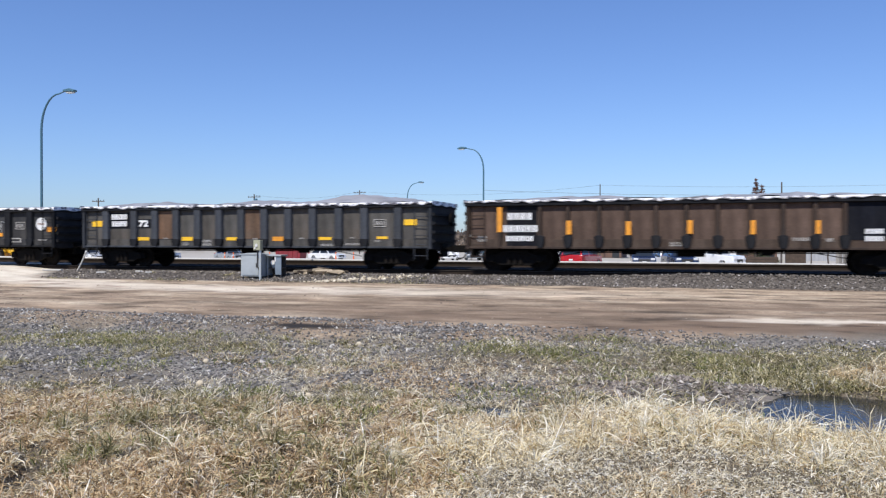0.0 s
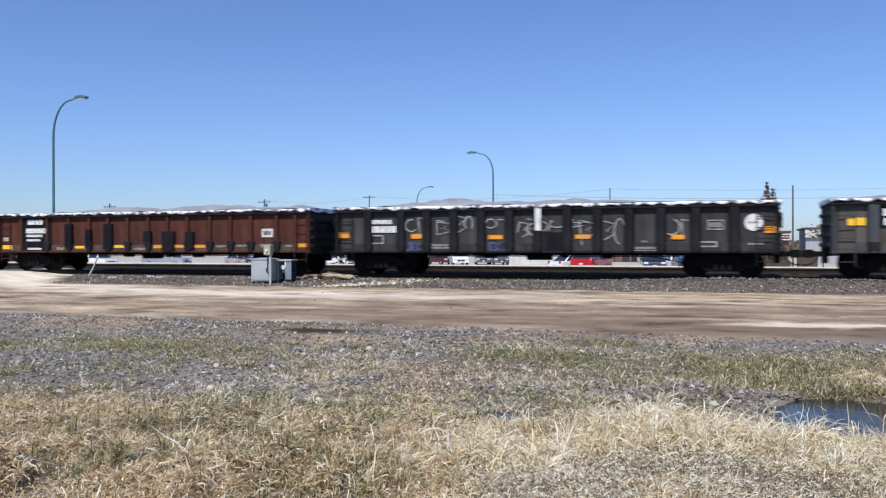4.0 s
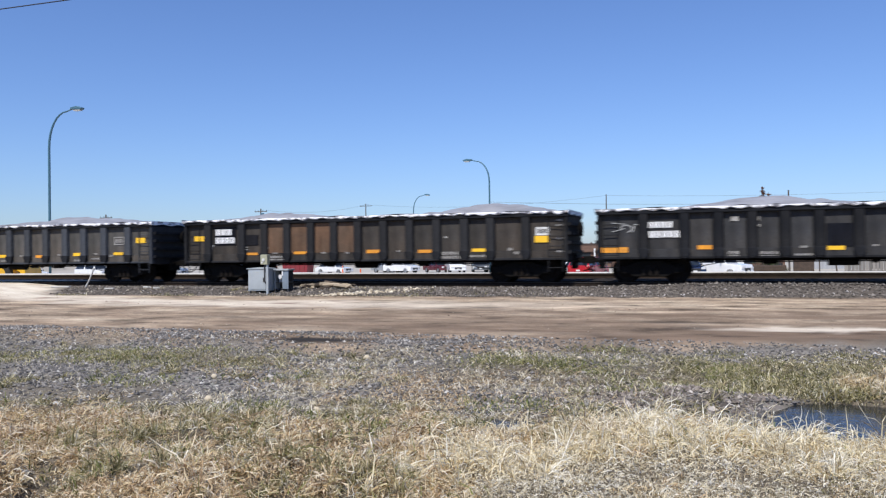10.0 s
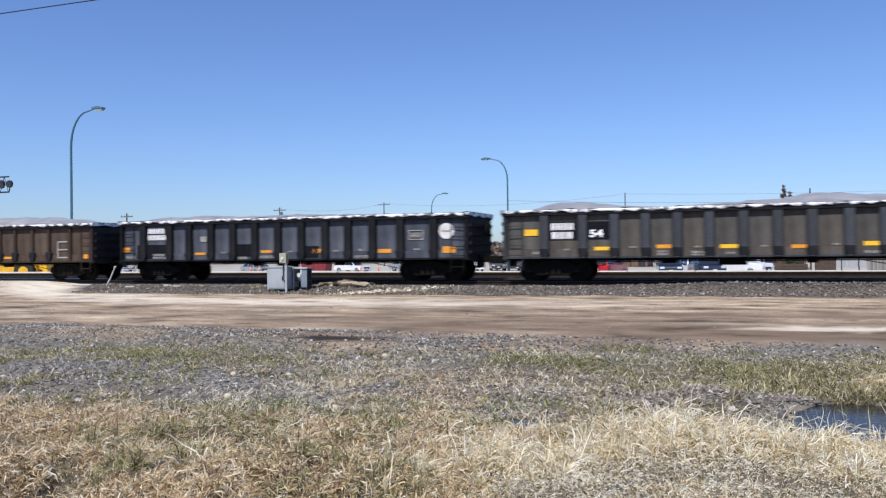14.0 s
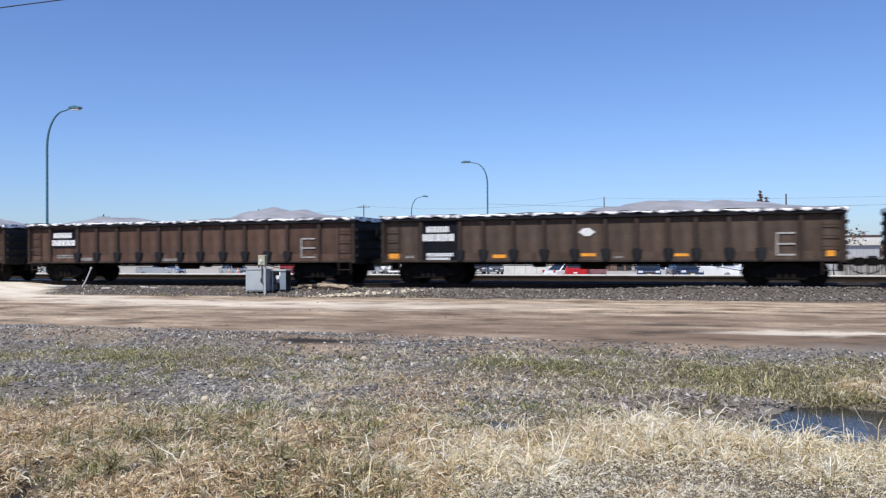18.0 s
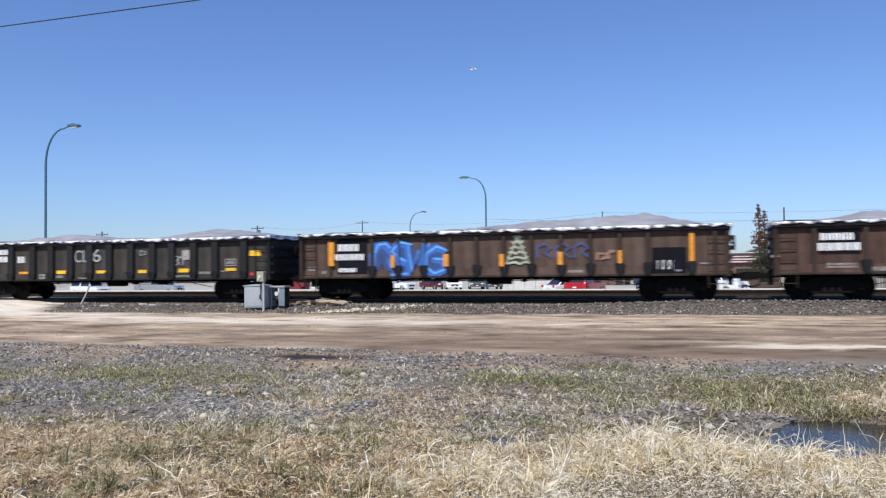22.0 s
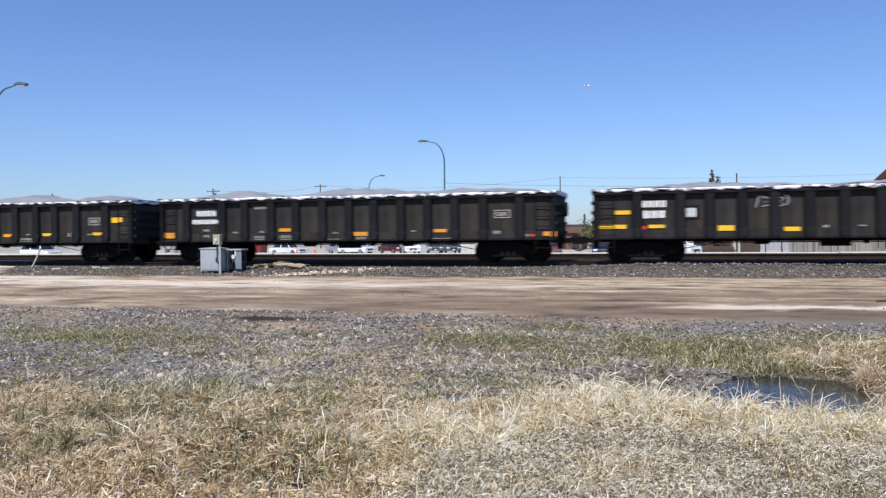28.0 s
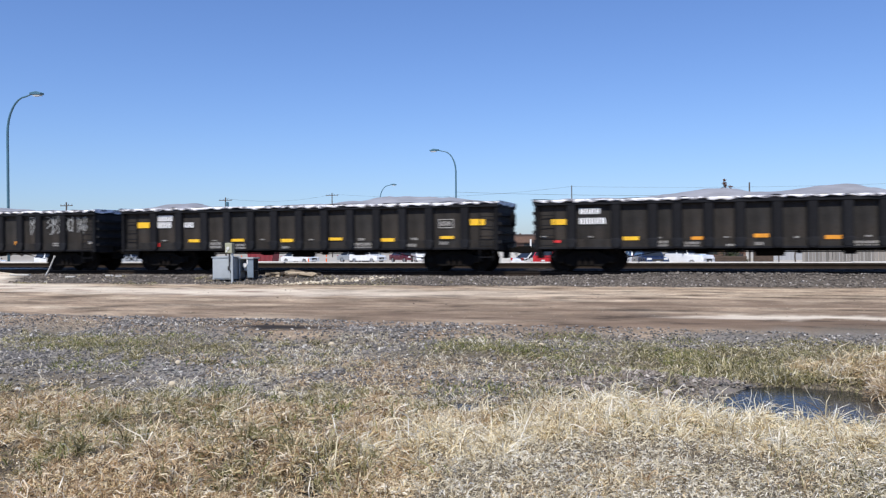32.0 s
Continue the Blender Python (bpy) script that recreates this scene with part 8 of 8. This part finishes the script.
# ---- crossing signal gantry at the far road ----
STEEL = surface("signal_steel", (0.05, 0.05, 0.055), (0.08, 0.075, 0.07), 0.5, 0.6, 1)
g0 = float(land(-50.5, 40.3))
gantry = thing("crossing_signal", (-50.5, 40.3, g0), "black cantilever crossing signal with lamps", "crossing signal")
part("mast", Shape().tube([(0, 0, -0.2), (0, 0, 7.1 - g0)], 0.15, 10), STEEL, gantry)
for z in (5.85, 6.85):
    part("boom", Shape().tube([(0, 0, z - g0), (5.8, 0, z - g0)], 0.05, 8), STEEL, gantry)
for k in range(8):
    part("lattice", Shape().tube([(0.72 * k, 0, 5.85 - g0), (0.72 * k + 0.36, 0, 6.85 - g0)], 0.022, 5), STEEL, gantry)
    part("lattice", Shape().tube([(0.72 * k + 0.36, 0, 6.85 - g0), (0.72 * k + 0.72, 0, 5.85 - g0)], 0.022, 5), STEEL, gantry)
part("end_lamp", Shape().tube([(6.0, -0.06, 6.35 - g0), (6.0, -0.22, 6.35 - g0)], 0.24, 12).tube([(5.8, 0, 5.85 - g0), (5.95, -0.06, 6.15 - g0)], 0.035, 6), STEEL, gantry, "small dark lamp on the boom's end")
for k in (4.7, 5.35):
    hood = part("signal_lamp", Shape().tube([(k, -0.12, 6.35 - g0), (k, -0.3, 6.35 - g0)], 0.28, 14), STEEL, gantry, "black round signal lamp")
    part("lens", Shape().tube([(k, -0.3, 6.35 - g0), (k, -0.32, 6.35 - g0)], 0.13, 12), GLASS, hood)

# ---- signal boxes beside the track ----
GREYBOX = surface("galvanised_grey", (0.42, 0.46, 0.48), (0.30, 0.33, 0.34), 0.5, 0.35, 1.2, 0.4, 0.1, 0.05)
BLUEBOX = surface("blue_grey_enamel", (0.20, 0.25, 0.31), (0.14, 0.17, 0.20), 0.5, 0.1, 0.8, 0.4, 0.1, 0.05)
OLIVE = surface("olive_box", (0.36, 0.36, 0.26), (0.22, 0.23, 0.16), 0.6)
bz = float(land(-16.6, 27.2))
case = thing("signal_cabinet", (-16.6, 27.3, bz), "grey galvanised railway signal cabinet on legs", "signal cabinet", turn=2)
part("case", Shape().box(-0.42, 0.40, -0.3, 0.3, 0.10, 0.92), GREYBOX, case, bevel=0.015)
part("lid", Shape().prism([(-0.46, 0.92), (0.44, 0.92), (0.44, 0.95), (-0.01, 0.99), (-0.46, 0.95)], -0.34, 0.34), GREYBOX, case, bevel=0.006)
door = part("door", Shape().box(-0.36, 0.34, -0.32, -0.3, 0.15, 0.88), GREYBOX, case, bevel=0.008)
part("handle", Shape().box(0.24, 0.28, -0.35, -0.32, 0.45, 0.6), TRIM, door)
for sx in (-0.38, 0.34):
    part("leg", Shape().box(sx, sx + 0.05, -0.25, -0.2, -0.15, 0.12), STEEL, case)
    part("leg", Shape().box(sx, sx + 0.05, 0.2, 0.25, -0.15, 0.12), STEEL, case)
case2 = thing("signal_cabinet", (-15.88, 27.7, float(land(-15.88, 27.7))), "smaller grey signal cabinet with open dark front", "signal cabinet", turn=6)
part("top_plate", Shape().box(-0.3, 0.32, -0.32, 0.3, 0.80, 0.86), GREYBOX, case2, bevel=0.008)
part("back_panel", Shape().box(-0.26, 0.28, 0.2, 0.24, 0.1, 0.80), STEEL, case2, "dark back of the open cabinet")
part("side_panel", Shape().box(-0.28, -0.25, -0.24, 0.2, 0.1, 0.80), GREYBOX, case2)
door2 = part("door", Shape().prism([(0.06, 0.1), (0.30, 0.1), (0.30, 0.80), (0.02, 0.80)], -0.28, -0.24), BLUEBOX, case2, "blue-grey half-closed front panel", 0.008)
part("hasp", Shape().box(0.04, 0.09, -0.3, -0.28, 0.6, 0.78), WHITE, door2)
part("shelf", Shape().box(-0.25, 0.28, -0.2, 0.2, 0.34, 0.37), STEEL, case2)
part("meter", Shape().tube([(-0.08, -0.1, 0.57), (-0.08, -0.2, 0.57)], 0.085, 14), WHITE, case2, "pale round meter")
part("cable_box", Shape().box(-0.16, 0.0, -0.1, 0.1, 0.37, 0.5), GREYBOX, case2)
for sx in (-0.27, 0.24):
    part("leg", Shape().box(sx, sx + 0.05, -0.26, -0.21, -0.15, 0.1), STEEL, case2)
    part("leg", Shape().box(sx, sx + 0.05, 0.17, 0.22, -0.15, 0.1), STEEL, case2)
pz = float(land(-16.09, 26.85))
mpost = thing("meter_post", (-16.09, 26.85, pz), "thin steel post with small olive meter box", "post")
part("post", Shape().box(-0.045, 0.045, -0.03, 0.03, -0.2, 1.42), GREYBOX, mpost, bevel=0.008)
mb = part("meter_box", Shape().box(-0.24, 0.05, -0.1, 0.1, 1.12, 1.5), OLIVE, mpost, "small olive meter box", 0.015)
part("dial", Shape().tube([(-0.1, -0.1, 1.3), (-0.1, -0.13, 1.3)], 0.06, 12), WHITE, mb)
part("dial", Shape().tube([(-0.16, -0.1, 1.2), (-0.16, -0.125, 1.2)], 0.035, 10), WHITE, mb)
part("conduit", Shape().tube([(-0.12, 0, 1.12), (-0.12, 0, 0.5), (-0.05, 0.1, 0.3)], 0.025, 6), STEEL, mpost)

# ---- litter along the bank ----
PIPE = surface("weathered_white_pipe", (0.55, 0.54, 0.51), (0.35, 0.33, 0.3), 0.7)
OLDWOOD = surface("split_old_tie", (0.46, 0.38, 0.27), (0.15, 0.11, 0.075), 0.95, 0, 0.4, 0.5, 0.4, 0.5, (0.2, 1, 1), 0.6)
TARRED = surface("dark_tarred_tie", (0.09, 0.065, 0.045), (0.03, 0.024, 0.02), 0.95, 0, 0.4, 0.5, 0.4, 0.5, (0.2, 1, 1), 0.6)
lp = thing("leaning_pipe", (-25.95, 28.3, float(land(-25.95, 28.3)) - 0.1), "thin pale pipe leaning in the ballast", "pipe")
part("pipe", Shape().tube([(0, 0, 0), (0.28, 0.02, 0.45), (0.5, 0.05, 0.92)], [0.035, 0.033, 0.03], 8), PIPE, lp)
part("cap", Shape().tube([(0.49, 0.05, 0.9), (0.52, 0.052, 0.97)], 0.045, 8), PIPE, lp)
for k, (x, y, a, l) in enumerate(((-26.9, 28.0, 8, 0.9), (-24.0, 27.6, 25, 0.35), (-22.6, 28.2, -15, 0.3), (-21.9, 27.9, 40, 0.25))):
    tagged(part("scrap_board", Shape().box(-l / 2, l / 2, -0.08, 0.08, 0, 0.06), PIPE, at=(x, y, float(land(x, y)) + 0.02), turn=a, bevel=0.01), "pale scrap board lying in the ballast", "scrap", "scraps along the bank")
rw = random.Random(12)
for k in range(30):
    x, y, l = -15.3 + 1.9 * ((k * 7) % 30 + 0.5) / 30, 28.5 + rw.uniform(-0.3, 0.25), rw.uniform(0.22, 0.75)
    w, h = rw.uniform(0.04, 0.09), rw.uniform(0.05, 0.13)
    board = part("old_tie", Shape().prism([(-l / 2, 0), (l / 2, rw.uniform(0, 0.05)), (l / 2 - rw.uniform(0, 0.09), h), (l * 0.1, h * 1.1), (-l / 2 + rw.uniform(0, 0.09), h * 0.85)], -w, w), OLDWOOD if k % 3 else TARRED, bevel=0.004)
    board.matrix_basis = pose(x, y, float(land(x, y)) + (0.0, 0.08, 0.0, 0.15)[k % 4], rw.uniform(-20, 20), rw.uniform(-16, 16), rw.uniform(-50, 50))
    tagged(board, "broken weathered timber tie in a heap", "timber", "broken ties by the track")
pb = Shape().tube([(0, 0, 0), (0, 0, 0.05), (0, 0, 0.08)], [0.05, 0.06, 0.03], 8).mesh("pale_stone", 0, True)
for x, y, s in ((-5.71, 8.19, 0.9), (-6.6, 9.6, 0.8), (-5.31, 11.81, 0.95), (-2.0, 12.0, 0.8), (-4.2, 8.0, 0.7)):
    o = part("pale_stone", pb, TAN_STONE, at=(x, y, float(land(x, y)) - 0.005))
    o.scale = (s, s * 0.8, s)
    tagged(o, "single pale rounded stone among gravel", "stone", "pale stones")

STICK = surface("grey_dead_branch", (0.05, 0.042, 0.036), (0.09, 0.08, 0.07), 0.95, 0, 0.3, 0.5, 0.3)
for x, y, l, a in ((4.4, 18.2, 0.75, -14), (4.05, 14.9, 0.5, 8), (4.2, 14.75, 0.3, -30)):
    z = float(land(x, y))
    tagged(part("dead_branch", Shape().tube([(-l / 2, 0, 0.02), (-l * 0.1, 0.03, 0.05), (l * 0.25, 0, 0.04), (l / 2, 0.05, 0.02)], [0.02, 0.028, 0.025, 0.008], 6), STICK, at=(x, y, z), turn=a), "dark dead branch lying on the dirt", "branch", "litter on the dirt")

# ---- birds ----
FEATHER = plain("gull_white", (0.85, 0.85, 0.85), 0.6)


def build_gull():
    b = thing("gull", (0, 60, 16), "distant white gull in flight", "bird", "gulls")
    part("body", Shape().tube([(-0.22, 0, 0), (-0.1, 0, 0.02), (0.08, 0, 0.01), (0.26, 0, 0)], [0.02, 0.07, 0.06, 0.015], 8), FEATHER, b, smooth=True)
    for sy in (-1, 1):
        part("wing", Shape().add([(-0.1, sy * 0.04, 0.03), (0.08, sy * 0.04, 0.03), (0.1, sy * 0.28, 0.14), (-0.06, sy * 0.3, 0.14), (-0.04, sy * 0.58, 0.1), (-0.1, sy * 0.58, 0.1)],
                                 [(0, 1, 2, 3), (3, 2, 4, 5)]), FEATHER, b)
    return b


gull = build_gull()


def run_at(t):
    for (t0, s0), (t1, s1) in zip(RUN, RUN[1:]):
        if t <= t1:
            return s0 + (s1 - s0) * (t - t0) / (t1 - t0)
    return RUN[-1][1]


def motions():
    """The train runs along its track with turning wheels; a gull wheels in the sky."""
    for i, g in enumerate(WAGONS):
        x = FIRST - PITCH * i + SLACK.get(i, 0)
        walk(g, [(t, pose(x + s, RAIL_Y, RAIL_Z)) for t, s in RUN])
    step = 2 / FPS
    for w, i, ax in WHEELSETS:
        x = FIRST - PITCH * i
        turn, rows, last = 0.0, [(0.0, pose(ax, 0, 0.457))], run_at(0)
        for k in range(1, int(32.0 / step) + 1):
            t = k * step
            s = run_at(t)
            if -50 < x + s < 26:
                turn += (s - last) / 0.457
                rows.append((t, Matrix.Translation((ax, 0, 0.457)) @ Matrix.Rotation(turn, 4, "Y")))
            last = s
        if rows[-1][0] < 32.0 - 0.01:
            rows.append((32.0, rows[-1][1]))
        walk(w, rows)
    walk(gull, [(0, pose(120, 80, 6, 0, 0, 185)), (17, pose(44, 76, 6, 0, 0, 185)), (20, pose(1.1, 75.0, 8.3, 0, 0, 185)), (21.5, pose(-13.8, 58.4, 15.8, 0, 0, 185)), (22, pose(-16.8, 57.6, 16.4, 0, 0, 185)), (22.5, pose(-19.1, 56.9, 16.9, 0, 0, 188)), (23, pose(-20.6, 56.3, 17.4, 0, 0, 195)), (24, pose(-21.0, 56.2, 17.0, 0, 0, 230)),
                (25.5, pose(-20.5, 55.0, 16.6, 0, 0, 285)), (27.5, pose(-7.1, 59.6, 13.5, 0, 0, 350)), (28, pose(-5.9, 59.7, 12.2, 0, 0, 352)), (29, pose(-1.4, 60.0, 10.8, 0, 0, 355)), (30.5, pose(10, 60, 10, 0, 0, 355)), (32, pose(34, 56, 9, 0, 0, 355))])


motions()
